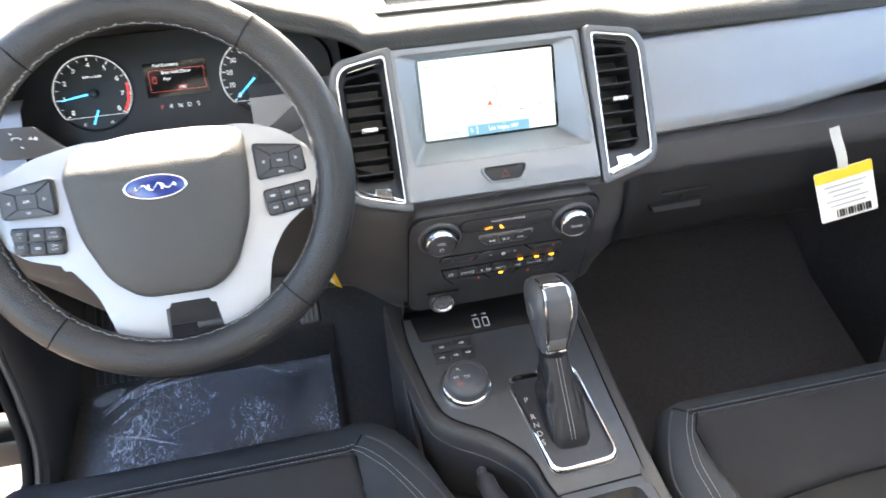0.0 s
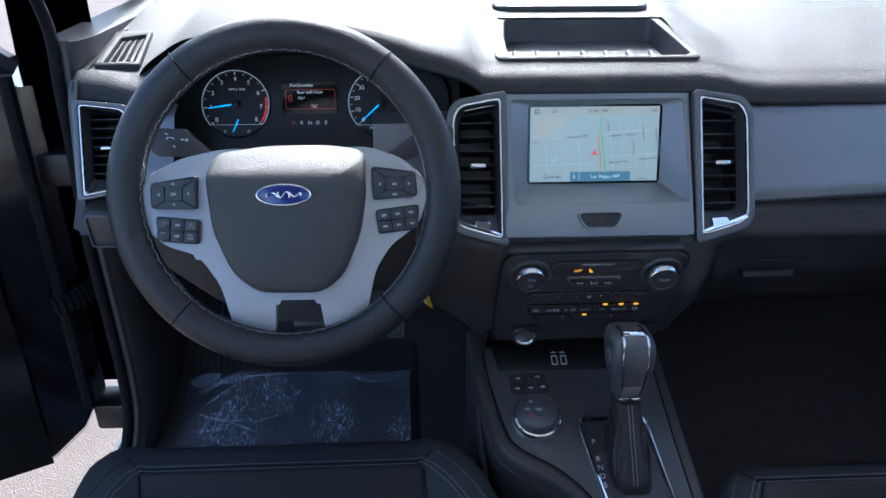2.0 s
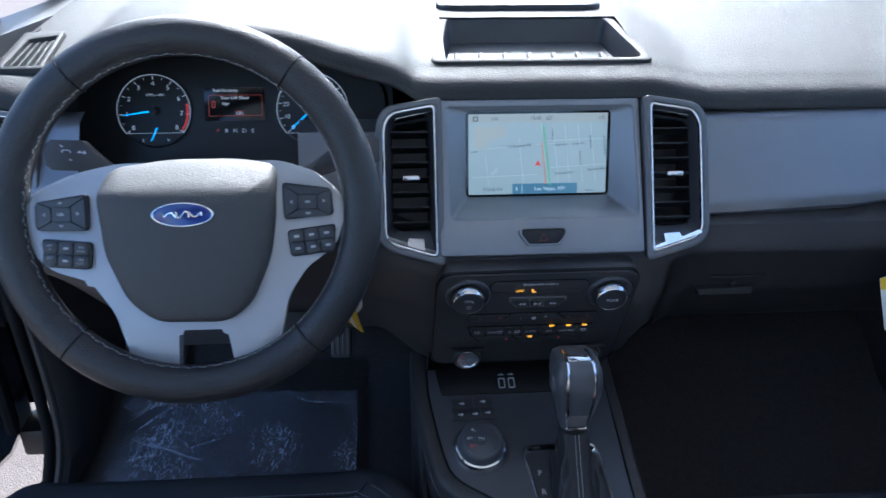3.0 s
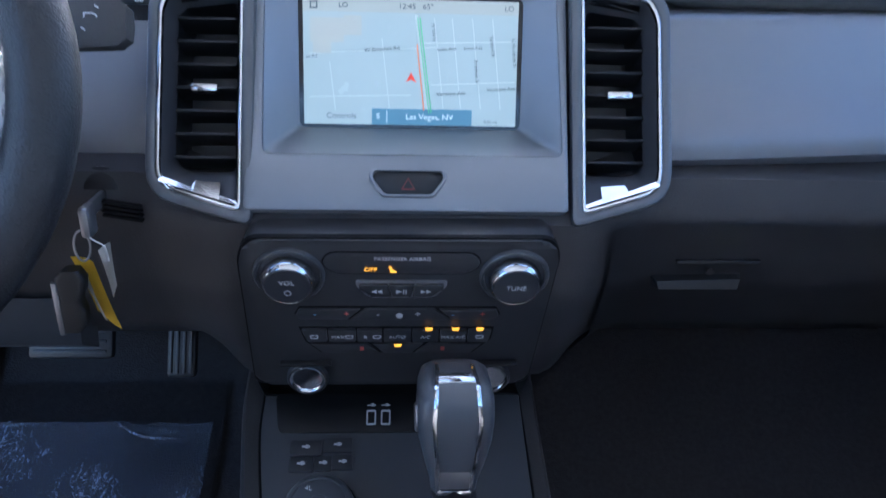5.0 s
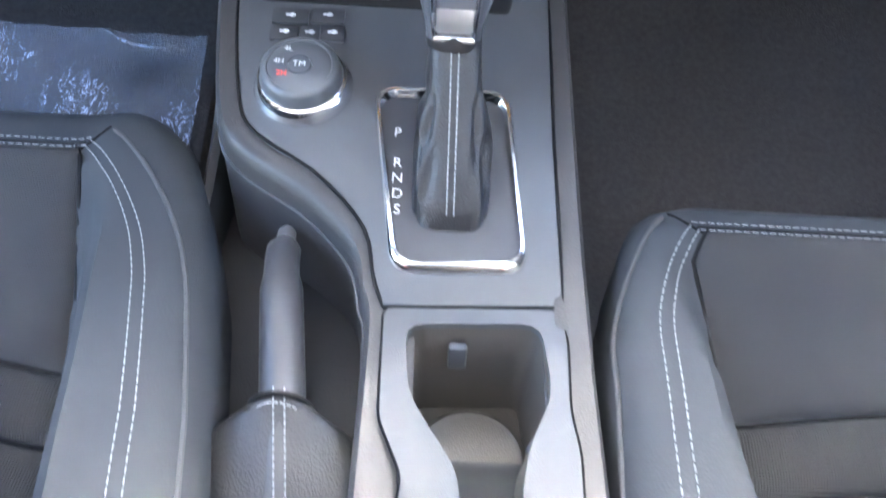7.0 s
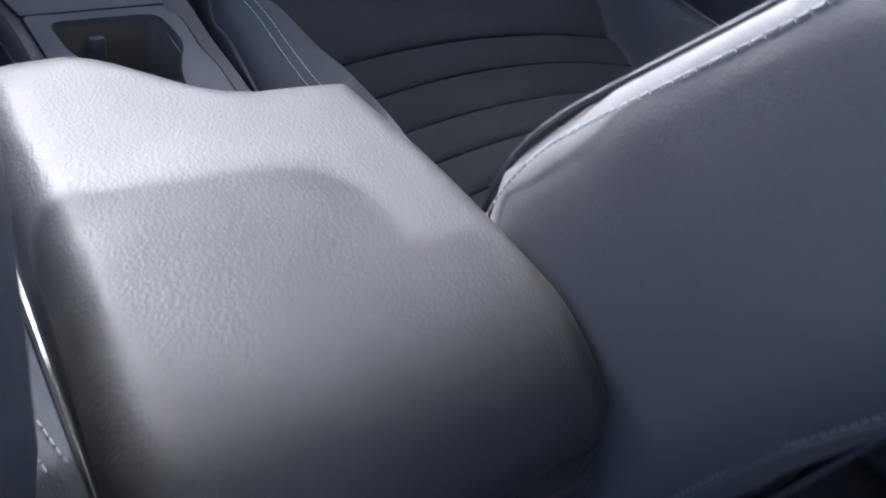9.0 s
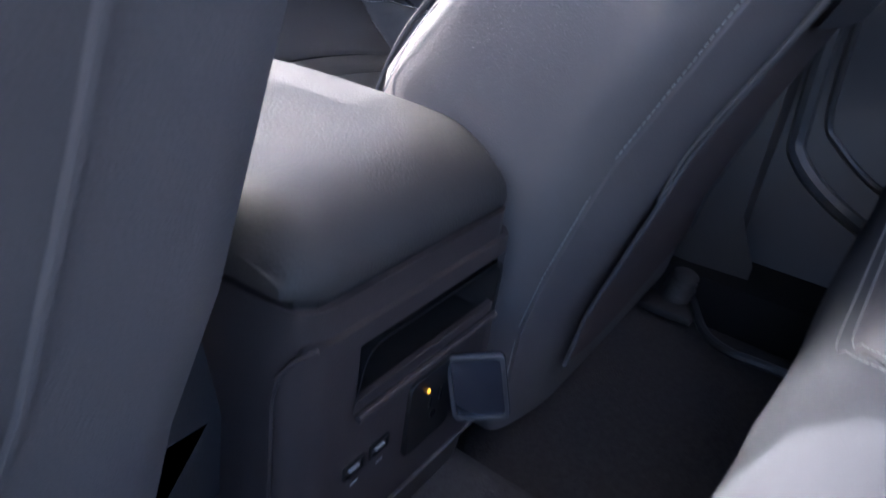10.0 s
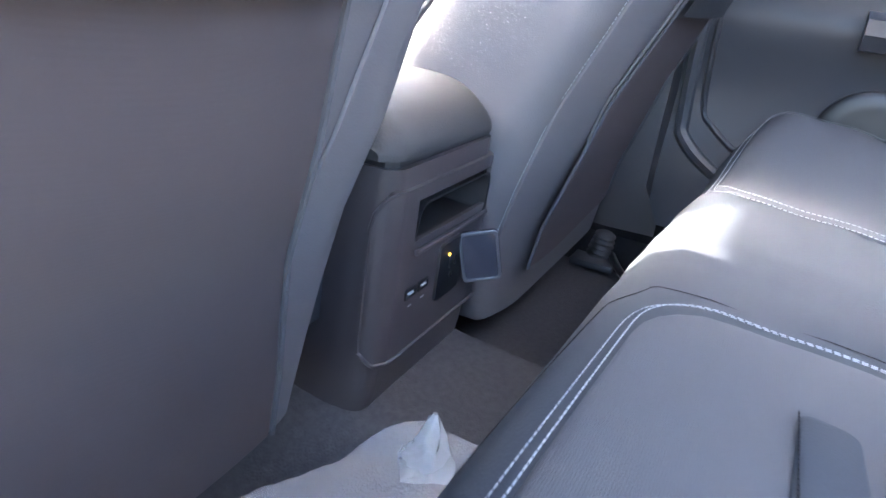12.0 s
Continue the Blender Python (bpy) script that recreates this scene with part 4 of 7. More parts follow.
part("ok_frame", ring(rounded([(-0.005, -0.003), (0.005, -0.003), (0.005, 0.003), (-0.005, 0.003)], 0.001), rounded([(-0.0046, -0.0026), (0.0046, -0.0026), (0.0046, 0.0026), (-0.0046, 0.0026)], 0.001), 0.0003, m=CM @ Matrix.Translation((0.008, -0.001, 0.0038))), M_RED, disp, smooth=False)
part("car_mark", ring(rounded([(-0.002, -0.004), (0.002, -0.004), (0.002, 0.004), (-0.002, 0.004)], 0.001), rounded([(-0.0014, -0.0033), (0.0014, -0.0033), (0.0014, 0.0033), (-0.0014, 0.0033)], 0.0008), 0.0003, m=CM @ Matrix.Translation((-0.023, 0.010, 0.0038))), M_RED, disp, smooth=False)
for k, t in enumerate("PRNDS"):
    writing(t, 0.0068, M_RED if k == 0 else M_DIALW, cluster, CM @ Matrix.Translation((-0.020 + 0.0105 * k, -0.022, 0.0008)))

# ---------------------------------------------------------------- steering wheel
wheel = thing("steering_wheel", "black leather steering wheel with silver spokes", "steering wheel")
WM = plane_m((-0.342, 0.756, 0.690), 22)
R, r0 = 0.1565, 0.0165
rings_ = []
for k in range(96):
    a = 2 * math.pi * k / 96
    grip = 1 + 0.06 * math.cos(4 * a)
    rings_.append([WM @ Vector(((R + r0 * 1.08 * math.cos(b)) * math.cos(a), (R + r0 * 1.08 * math.cos(b)) * math.sin(a), r0 * grip * math.sin(b))) for b in np.linspace(0, 2 * math.pi, 17)[:-1]])
part("rim", loft(rings_ + [rings_[0]], cap=False), M_LEATHER, wheel, "grained black leather rim")
for a in (52, 128, 228, 312):
    c, s = math.cos(radians(a)), math.sin(radians(a))
    pts = [WM @ Vector(((R + (r0 + 0.0009) * 1.08 * math.cos(b)) * c, (R + (r0 + 0.0009) * 1.08 * math.cos(b)) * s, (r0 + 0.0007) * (1 + 0.06 * math.cos(4 * radians(a))) * math.sin(b))) for b in np.linspace(0, 2 * math.pi, 25)]
    part("rim_seam", tube(pts, 0.0007, 5), M_RUBBER, wheel)
inner = [WM @ Vector(((R - r0 * 1.02) * math.cos(a), (R - r0 * 1.02) * math.sin(a), 0.006 + 0.0018 * math.sin(a * 70))) for a in np.linspace(0, 2 * math.pi, 400)]
stitches(inner, wheel, pitch=0.0055, length=0.004, radius=0.0006)
spoke_pts = [(-0.141, 0.0), (-0.136, 0.020), (-0.105, 0.037), (-0.066, 0.046), (0.08, 0.047), (0.113, 0.036), (0.137, 0.016), (0.140, -0.006), (0.132, -0.032), (0.103, -0.053), (0.087, -0.078), (0.074, -0.136), (0.036, -0.147),
             (0.030, -0.107), (-0.0135, -0.107), (-0.0165, -0.147), (-0.056, -0.138), (-0.068, -0.090), (-0.088, -0.060), (-0.120, -0.050), (-0.140, -0.030)]
bm = plate(rounded(spoke_pts, [0.010] * 12 + [0.004, 0.005, 0.005, 0.004] + [0.010] * 5), 0.014, 0.003, lift=0.002)
for v in bm.verts:       # the spokes curve away from the driver towards the rim's foot
    v.co.z -= 0.010 * max(0, -v.co.y / 0.147) ** 2 + 0.80 * max(0.0, v.co.y - 0.018)
bm.transform(WM)
part("spokes", bm, M_SPOKE, wheel, "satin silver spoke frame")
hub_pts = rounded([(-0.078, 0.020), (-0.072, 0.042), (-0.02, 0.0495), (0.04, 0.0495), (0.0785, 0.044), (0.080, 0.0), (0.074, -0.040), (0.056, -0.082), (0.034, -0.099), (-0.029, -0.098), (-0.054, -0.078), (-0.072, -0.036)], 0.012)
hc = Vector((0.002, -0.022))
def bend(y):
    """The hub's upper third turns over to face the windscreen."""
    return 0.92 * max(0.0, y - 0.017) + 6.0 * max(0.0, min(y, 0.024) - 0.012) ** 2


hub_rings = []
for sc_, z in ((0.99, -0.004), (1.0, 0.004), (0.992, 0.0075), (0.97, 0.0105), (0.93, 0.0125), (0.87, 0.0140), (0.80, 0.0153), (0.72, 0.0163), (0.62, 0.0171), (0.50, 0.0177), (0.36, 0.0181), (0.15, 0.0184)):
    hub_rings.append([WM @ Vector((hc.x + (x - hc.x) * sc_, hc.y + (y - hc.y) * sc_, z - bend(hc.y + (y - hc.y) * sc_))) for x, y in hub_pts])
part("airbag_cover", loft(hub_rings), M_HUB, wheel, "grained grey airbag cover")
writing("AIRBAG", 0.008, M_SMOOTH, wheel, WM @ Matrix.Translation((-0.002, -0.040, 0.0175)))
ov = [(0.0268 * math.cos(a), 0.0108 * math.sin(a)) for a in np.linspace(0, 2 * math.pi, 41)[:-1]]
OM = WM @ Matrix.Translation((0.001, -0.001, 0.0185))
badge = part("badge", ring(ov, [(x * 0.93, y * 0.86) for x, y in ov], 0.004, 0.0006, OM, lift=0.002), M_CHROME, wheel, "blue oval badge with a bright rim")
part("badge_field", plate([(x * 0.94, y * 0.88) for x, y in ov], 0.003, 0.0004, m=OM, lift=0.0012), M_OVAL, badge)
part("badge_mark", tube([OM @ Vector((0.0165 * t + 0.0022 * math.sin(9.5 * t), 0.0030 * math.sin(17.0 * t) * (1 - 0.55 * abs(t)), 0.0016)) for t in np.linspace(-1, 1, 90)], 0.0008, 6), M_CHROME, badge, "plain bright flourish")


def button_pad(cx, cy, pts, cells, marks, tilt=0):
    B = WM @ Matrix.Translation((cx, cy, 0.003)) @ Matrix.Rotation(radians(tilt), 4, "Z")
    p = part("button_pad", plate(rounded(pts, 0.004), 0.006, 0.0012, m=B, lift=0.0012), M_BLACK, wheel, "black spoke button pad")
    for c in cells:
        part("button", plate(rounded(c, 0.0015), 0.003, 0.0008, m=B, lift=0.0032), M_SMOOTH, p)
    for kind, x, y in marks:
        if kind.startswith("w:"):
            writing(kind[2:], 0.0034, M_GREYMARK, p, B @ Matrix.Translation((x, y, 0.0036)))
        elif kind in "OK":
            writing("OK", 0.004, M_WHITE, p, B @ Matrix.Translation((x, y, 0.0036)))
        elif kind.startswith("t"):
            a = {"tu": 0, "td": 180, "tl": 90, "tr": -90}[kind]
            part("arrow_mark", plate([(-0.002, -0.0012), (0.002, -0.0012), (0, 0.0016)], 0.0002, m=B @ Matrix.Translation((x, y, 0.0036)) @ Matrix.Rotation(radians(a), 4, "Z")), M_GREYMARK, p, smooth=False)
        else:
            part("legend_mark", rbox(0.0045, 0.0022, 0.0003, 0), M_GREYMARK, p, m=B @ Matrix.Translation((x, y, 0.0035)), smooth=False)


quad = [[(-0.008, 0.006), (0.008, 0.006), (0.008, -0.006), (-0.008, -0.006)], [(-0.0205, 0.010), (-0.009, 0.006), (-0.009, -0.006), (-0.0205, -0.012)], [(0.0205, 0.014), (0.009, 0.006), (0.009, -0.006), (0.0205, -0.013)], [(-0.0195, 0.0108), (0.0195, 0.0148), (0.008, 0.0068), (-0.008, 0.0068)], [(-0.0195, -0.0128), (0.0195, -0.0138), (0.008, -0.0068), (-0.008, -0.0068)]]
quad = [rounded(q, 0.001) for q in quad]
button_pad(-0.108, 0.001, [(-0.023, 0.011), (0.023, 0.018), (0.022, -0.015), (-0.023, -0.014)], quad, [("OK", 0, 0), ("tu", 0, 0.0105), ("td", 0, -0.0102), ("tl", -0.0145, 0), ("tr", 0.0145, 0.0005)])
button_pad(0.108, 0.008, [(-0.023, 0.018), (0.021, 0.012), (0.023, -0.012), (-0.022, -0.016)], [[(-x, y) for x, y in q] for q in quad], [("m", 0, 0), ("m", 0, -0.0102), ("tl", -0.0145, 0), ("tr", 0.0145, 0.0005)])
six = [[(a, 0.0008), (a + 0.012, 0.0008), (a + 0.012, 0.0105), (a, 0.0105)] for a in (-0.0195, -0.006, 0.0075)] + [[(a, -0.0105), (a + 0.012, -0.0105), (a + 0.012, -0.0008), (a, -0.0008)] for a in (-0.0195, -0.006, 0.0075)]
six_marks = [("m", x, y) for x in (-0.0135, 0.0, 0.0135) for y in (0.0055, -0.0055)]
cruise_marks = [("w:SET\n+", -0.0135, 0.0055), ("w:SET\n-", -0.0135, -0.0055), ("w:RES\nCAN", 0.0135, 0.0055), ("w:ON\nOFF", 0.0135, -0.0055), ("m", 0.0, 0.0055), ("m", 0.0, -0.0055)]
button_pad(-0.106, -0.0345, [(-0.0225, 0.0125), (0.0215, 0.0120), (0.0215, -0.0125), (-0.0175, -0.0125)], six, cruise_marks, -5)
button_pad(0.111, -0.0270, [(-0.0215, 0.0120), (0.0225, 0.0125), (0.0185, -0.0125), (-0.0215, -0.0125)], six, six_marks, 6)

# column, stalks, ignition
column = thing("steering_column", "dark plastic steering column with two stalks", "steering column")
part("shroud", loft([[WM @ Vector((x * s, y * s - 0.02, z)) for x, y in rounded([(-0.055, -0.06), (0.055, -0.06), (0.06, 0.035), (-0.06, 0.035)], 0.02)] for s, z in ((0.9, -0.035), (1.0, -0.05), (1.05, -0.16), (1.0, -0.26))]), M_BLACK, column)
for sgn in (-1, 1):
    st = part("stalk", loft([[WM @ Vector((sgn * (0.05 + d) + 0.018 * (sgn > 0) * smooth([0.0, 0.06], [0, 1], d), lerp([0.0, 0.045, 0.070], [0.018, 0.040, 0.058], d) + y, -0.078 + z)) for y, z in ((-0.011 * w, -0.006), (-0.011 * w, 0.006), (0.0, 0.009), (0.011 * w, 0.006), (0.011 * w, -0.006), (0, -0.009))] for d, w in ((0.0, 0.6), (0.04, 0.7), (0.058, 1.1), (0.068, 1.35), (0.098, 1.35), (0.104, 0.9))]), M_PLASTIC, column, "black control stalk")
    SK = WM @ Matrix.Translation((0, 0.0595, -0.0695))
    part("lamp_mark", ring(rounded([(-0.004, -0.0032), (0.002, -0.0032), (0.0045, -0.0016), (0.0045, 0.0016), (0.002, 0.0032), (-0.004, 0.0032)], 0.0008), rounded([(-0.0031, -0.0024), (0.0015, -0.0024), (0.0036, -0.0012), (0.0036, 0.0012), (0.0015, 0.0024), (-0.0031, 0.0024)], 0.0005), 0.0004, m=SK @ Matrix.Translation((sgn * 0.133 + 0.018 * (sgn > 0), 0, 0))), M_LEGEND, st, smooth=False)
    for q in (-1, 1):
        part("arrow_mark", plate([(q * 0.0004, -0.0008), (q * 0.0018, -0.0008), (q * 0.0018, -0.0024), (q * 0.0044, 0), (q * 0.0018, 0.0024), (q * 0.0018, 0.0008), (q * 0.0004, 0.0008)][::q], 0.0004, m=SK @ Matrix.Translation((sgn * 0.118 + 0.018 * (sgn > 0), 0, 0))), M_LEGEND, st, smooth=False)
        part("turn_mark", rbox(0.0030, 0.0010, 0.0004, 0), M_LEGEND, st, m=SK @ Matrix.Translation((sgn * (0.133 + 0.004 * q) + 0.018 * (sgn > 0), 0.0068 * q, 0)) @ Matrix.Rotation(radians(-35), 4, "Z"), smooth=False)
# knee panel under the column
part("knee_panel", loft([[(x, 0.885 + 0.03 * k, 0.505 - 0.02 * k) for x in (-0.44, -0.25)] + [(x, 0.90 + 0.03 * k, 0.455 - 0.02 * k) for x in (-0.26, -0.43)] for k in (0, 1)]), M_DECK, column)

# key, tags
key = thing("ignition_key", "car key in the ignition with white and yellow paper tags", "key")
part("lock", lathe([(0.017, -0.03), (0.017, 0.0), (0.012, 0.003)], 24, plane_m((-0.212, 0.872, 0.598), 10)), M_BLACK, key)
part("blade", rbox(0.004, 0.035, 0.010, 0.001, at=(-0.211, 0.852, 0.594)), M_STEEL, key)
part("bow", rbox(0.007, 0.016, 0.022, 0.003, at=(-0.209, 0.834, 0.590)), M_STEEL, key, "bright steel key head")
part("key_ring", tube([(-0.213 + 0.004 * math.cos(a), 0.828 + 0.003 * math.cos(a), 0.574 + 0.011 * math.sin(a)) for a in np.linspace(0, 2 * math.pi, 25)], 0.0008, 6), M_STEEL, key)
part("fob", loft([[(-0.223 + dx + x, 0.822 + y, z) for x, y in rounded([(-0.010 * w, -0.006), (0.010 * w, -0.006), (0.010 * w, 0.006), (-0.010 * w, 0.006)], 0.004)] for z, w, dx in ((0.560, 0.55, 0.003), (0.554, 1.0, 0.002), (0.545, 0.95, 0.001), (0.538, 0.70, 0.0), (0.530, 0.90, 0.0), (0.520, 1.0, -0.001), (0.514, 0.7, -0.002))]), M_BLACK, key, "black key fob")
part("spare_key", rbox(0.004, 0.003, 0.040, 0.001, at=(-0.231, 0.817, 0.532)), M_STEEL, key, "worn steel key blade")
part("tag_string", tube(spline([(-0.212, 0.828, 0.584), (-0.205, 0.828, 0.578), (-0.199, 0.829, 0.573), (-0.198, 0.830, 0.562)], 16), 0.0005, 5), M_CARD, key)


def paper_tag(pts, mat, name, label, bend=0.006):
    bm = bmesh.new()
    a, b, c, d = [Vector(p) for p in pts]
    n = (b - a).cross(d - a).normalized()
    g = [[bm.verts.new((a * (1 - u) + b * u) * (1 - v) + (d * (1 - u) + c * u) * v + n * bend * math.sin(3 * u + 2 * v)) for v in np.linspace(0, 1, 7)] for u in np.linspace(0, 1, 7)]
    for i in range(6):
        for j in range(6):
            bm.faces.new((g[i][j], g[i + 1][j], g[i + 1][j + 1], g[i][j + 1]))
    bmesh.ops.solidify(bm, geom=bm.faces[:], thickness=0.0006)
    return part(name, bm, mat, key, label)


paper_tag([(-0.222, 0.828, 0.566), (-0.207, 0.826, 0.563), (-0.193, 0.826, 0.513), (-0.212, 0.828, 0.524)], M_YELLOW, "yellow_tag", "yellow paper key tag", 0.003)
paper_tag([(-0.217, 0.8235, 0.556), (-0.211, 0.8225, 0.554), (-0.200, 0.8220, 0.522), (-0.209, 0.8235, 0.527)], M_CARD, "tag_print", "white printed field of the tag", 0.003)
paper_tag([(-0.205, 0.832, 0.569), (-0.197, 0.834, 0.574), (-0.195, 0.832, 0.545), (-0.200, 0.830, 0.532)], M_CARD, "white_tag", "crumpled white paper key tag", 0.005)
# small speaker slots in the dash beside the key
for k in range(4):
    part("dash_slot", rbox(0.028, 0.006, 0.0022, 0.001, at=(-0.197, 0.8625 + 0.0005 * k, 0.5915 - 0.0036 * k), rot=Euler((0, radians(9), 0)).to_matrix().to_4x4()), M_RUBBER, dash)

# light switch at the driver's end
LM = plane_m((-0.562, 0.868, 0.603), -8) @ Matrix.Diagonal((0.85, 0.85, 1, 1))
sw = part("light_switch", plate(rounded([(-0.036, -0.024), (0.036, -0.024), (0.036, 0.026), (-0.036, 0.026)], 0.006), 0.012, 0.002, m=LM, lift=0.004), M_SMOOTH, dash, "dark light switch panel with a knob")
part("switch_border", ring(rounded([(-0.0365, -0.0245), (0.0365, -0.0245), (0.0365, 0.0265), (-0.0365, 0.0265)], 0.006), rounded([(-0.034, -0.022), (0.034, -0.022), (0.034, 0.024), (-0.034, 0.024)], 0.005), 0.003, 0.0006, LM, lift=0.0062), M_DECK, sw)
part("switch_ring", lathe([(0.0190, 0), (0.0190, 0.008), (0.0170, 0.010), (0.0160, 0.009)], 28, LM @ Matrix.Translation((0.012, 0, 0.003))), M_CHROME, sw)
part("switch_cap", lathe([(0.0162, 0), (0.0162, 0.012), (0.010, 0.014)], 28, LM @ Matrix.Translation((0.012, 0, 0.003))), M_BLACK, sw)

# pedals
for name, cx, z0, z1, w in (("brake_pedal", -0.364, 0.322, 0.372, 0.092), ("accelerator_pedal", -0.244, 0.300, 0.385, 0.032)):
    p = thing(name, "ribbed black rubber %s on a steel arm" % name.replace("_", " "), "pedal")
    A = plane_m((cx, 1.10, (z0 + z1) / 2), 28)
    part("pad", rbox(w, z1 - z0, 0.014, 0.005), M_SMOOTH, p, m=A)
    for k in range(4):
        if w > 0.05:
            part("rib", rbox(w * 0.86, 0.004, 0.004, 0.001), M_DECK, p, m=A @ Matrix.Translation((0, -0.017 + 0.0113 * k, 0.007)))
        else:
            part("rib", rbox(0.0035, (z1 - z0) * 0.88, 0.004, 0.001), M_DECK, p, m=A @ Matrix.Translation((-0.011 + 0.0073 * k, 0, 0.007)))
    part("arm", tube([A @ Vector((0, 0, -0.006)), A @ Vector((0, 0.03, -0.04)), A @ Vector((0, 0.15, -0.06)), A @ Vector((0, 0.24, -0.05))], 0.008), M_BLACK, p)

footrest = thing("footrest", "ribbed dark plastic footrest on the toe board", "footrest")
rest = lambda x, y, up: (x, y, floor_height(x, y) + 0.018 + up)
part("plate", sheet(lambda u, v: rest(u, v, 0), np.linspace(-0.592, -0.500, 6), np.linspace(1.122, 1.26, 12), thick=0.008), M_PLASTIC, footrest)
for k in range(8):
    part("rib", tube([rest(-0.586 + 0.0114 * k, y, 0.002) for y in np.linspace(1.126, 1.255, 8)], 0.0030, 6), M_SMOOTH, footrest)

# ---------------------------------------------------------------- centre console
def offset(pts, d):
    """Moves a closed outline inwards by d."""
    n, out = len(pts), []
    area = sum(pts[i - 1][0] * pts[i][1] - pts[i][0] * pts[i - 1][1] for i in range(n))
    s = 1 if area > 0 else -1
    for i in range(n):
        a, p, b = Vector(pts[i - 1]), Vector(pts[i]), Vector(pts[(i + 1) % n])
        e1, e2 = (p - a), (b - p)
        n1 = Vector((-e1.y, e1.x)).normalized() if e1.length > 1e-7 else Vector((0, 0))
        n2 = Vector((-e2.y, e2.x)).normalized() if e2.length > 1e-7 else Vector((0, 0))
        nn = n1 + n2
        nn = nn.normalized() / max(0.5, (nn.length / 2)) if nn.length > 1e-6 else n1
        out.append((p.x + nn.x * d * s, p.y + nn.y * d * s))
    return out


def puffy(pts, steps, height):
    """Rings from an outline: steps are (inset, height added); height(x, y) is the surface under it."""
    rings = []
    for inset, z in steps:
        rings.append([(x, y, height(x, y) + z) for x, y in offset(pts, inset)])
    return loft(rings)


def holed(outer, holes, height, depth):
    """A plate over height(x, y) with holes through it."""
    bm = bmesh.new()
    loops = []
    es = []
    for pts in [outer] + holes:
        vs = [bm.verts.new((x, y, 0)) for x, y in pts]
        loops.append(vs)
        es += [bm.edges.new((vs[i - 1], vs[i])) for i in range(len(vs))]
    bmesh.ops.triangle_fill(bm, use_beauty=True, edges=es, use_dissolve=False)
    for v in bm.verts:
        v.co.z = height(v.co.x, v.co.y)
    low = {}
    for vs in loops:
        bot = [bm.verts.new((v.co.x, v.co.y, v.co.z - depth)) for v in vs]
        for i in range(len(vs)):
            bm.faces.new((vs[i - 1], vs[i], bot[i], bot[i - 1]))
    return bm


def deck_z(x, y):
    return smooth([0.10, 0.44, 0.66, 0.668, 1.0], [0.262, 0.281, 0.300, 0.3025, 0.4133], y) if y < 0.668 else 0.3025 + (y - 0.668) / 3.0


console = thing("centre_console", "dark centre console with shifter deck, cup holders and handbrake well", "centre console")
curve = [(v.x, v.y) for v in spline([(-0.121, 0.925, 0), (-0.119, 0.880, 0), (-0.105, 0.805, 0), (-0.090, 0.776, 0), (-0.045, 0.747, 0), (-0.012, 0.712, 0), (-0.003, 0.680, 0), (0.004, 0.662, 0)], 26)]
deck_pts = curve + [(0.110, 0.6665), (0.1095, 0.71), (0.108, 0.78), (0.108, 0.85), (0.108, 0.925)]
part("deck", puffy(deck_pts, [(0.0, -0.012), (0.0, -0.002), (0.0008, -0.0004), (0.002, 0.0)], deck_z), M_DECK, console, "satin graphite shifter deck")
# outer body with the border that frames the deck
outer_left = [(v.x, v.y) for v in spline([(-0.142, 0.960, 0), (-0.139, 0.905, 0), (-0.121, 0.800, 0), (-0.100, 0.765, 0), (-0.053, 0.735, 0), (-0.021, 0.703, 0), (-0.012, 0.675, 0), (-0.006, 0.640, 0), (-0.004, 0.46, 0)], 34)]
body_pts = outer_left + [(-0.002, 0.40), (0.126, 0.40), (0.128, 0.46), (0.127, 0.62), (0.127, 0.70), (0.125, 0.80), (0.124, 0.90), (0.124, 0.960)]
rings_ = []
for inset, dz in ((0.0, None), (0.0, -0.012), (0.0015, -0.006), (0.004, -0.0030), (0.012, -0.0030), (0.022, -0.0042), (0.030, -0.009)):
    rings_.append([(x, y, 0.06 if dz is None else deck_z(x, y) + dz) for x, y in offset(body_pts, inset)])
part("body", loft(rings_, cap=False), M_PLASTIC, console, "dark grained console body")
part("body_lip", tube([(x - 0.0004, y - 0.0004, deck_z(x, y) - 0.024) for x, y in outer_left[6:30]], 0.0011, 6), M_DECK, console, "thin raised line round the console wall")
# handbrake well
part("well_floor", sheet(lambda u, v: (u, v, 0.215 + 0.02 * smooth([0.4, 0.8], [0, 1], v)), np.linspace(-0.128, 0.002, 8), np.linspace(0.38, 0.83, 16), thick=-0.01), M_PLASTIC, console)
part("well_side", loft([[(x, y, z) for x, z in ((-0.134, 0.06), (-0.134, lerp([0.38, 0.62, 0.80, 0.90], [0.235, 0.245, 0.29, 0.36], y)), (-0.131, lerp([0.38, 0.62, 0.80, 0.90], [0.239, 0.249, 0.294, 0.363], y)), (-0.126, lerp([0.38, 0.62, 0.80, 0.90], [0.236, 0.246, 0.290, 0.36], y)), (-0.125, 0.06))] for y in np.linspace(0.36, 0.90, 14)]), M_PLASTIC, console)

# shifter surround, gaiter, knob
def surround_outline(d):
    return rounded([(-0.015 + d, 0.812 - d), (0.079 - d, 0.814 - d), (0.090 - d, 0.686 + d), (0.006 + d, 0.682 + d)], 0.016 - d * 0.5)


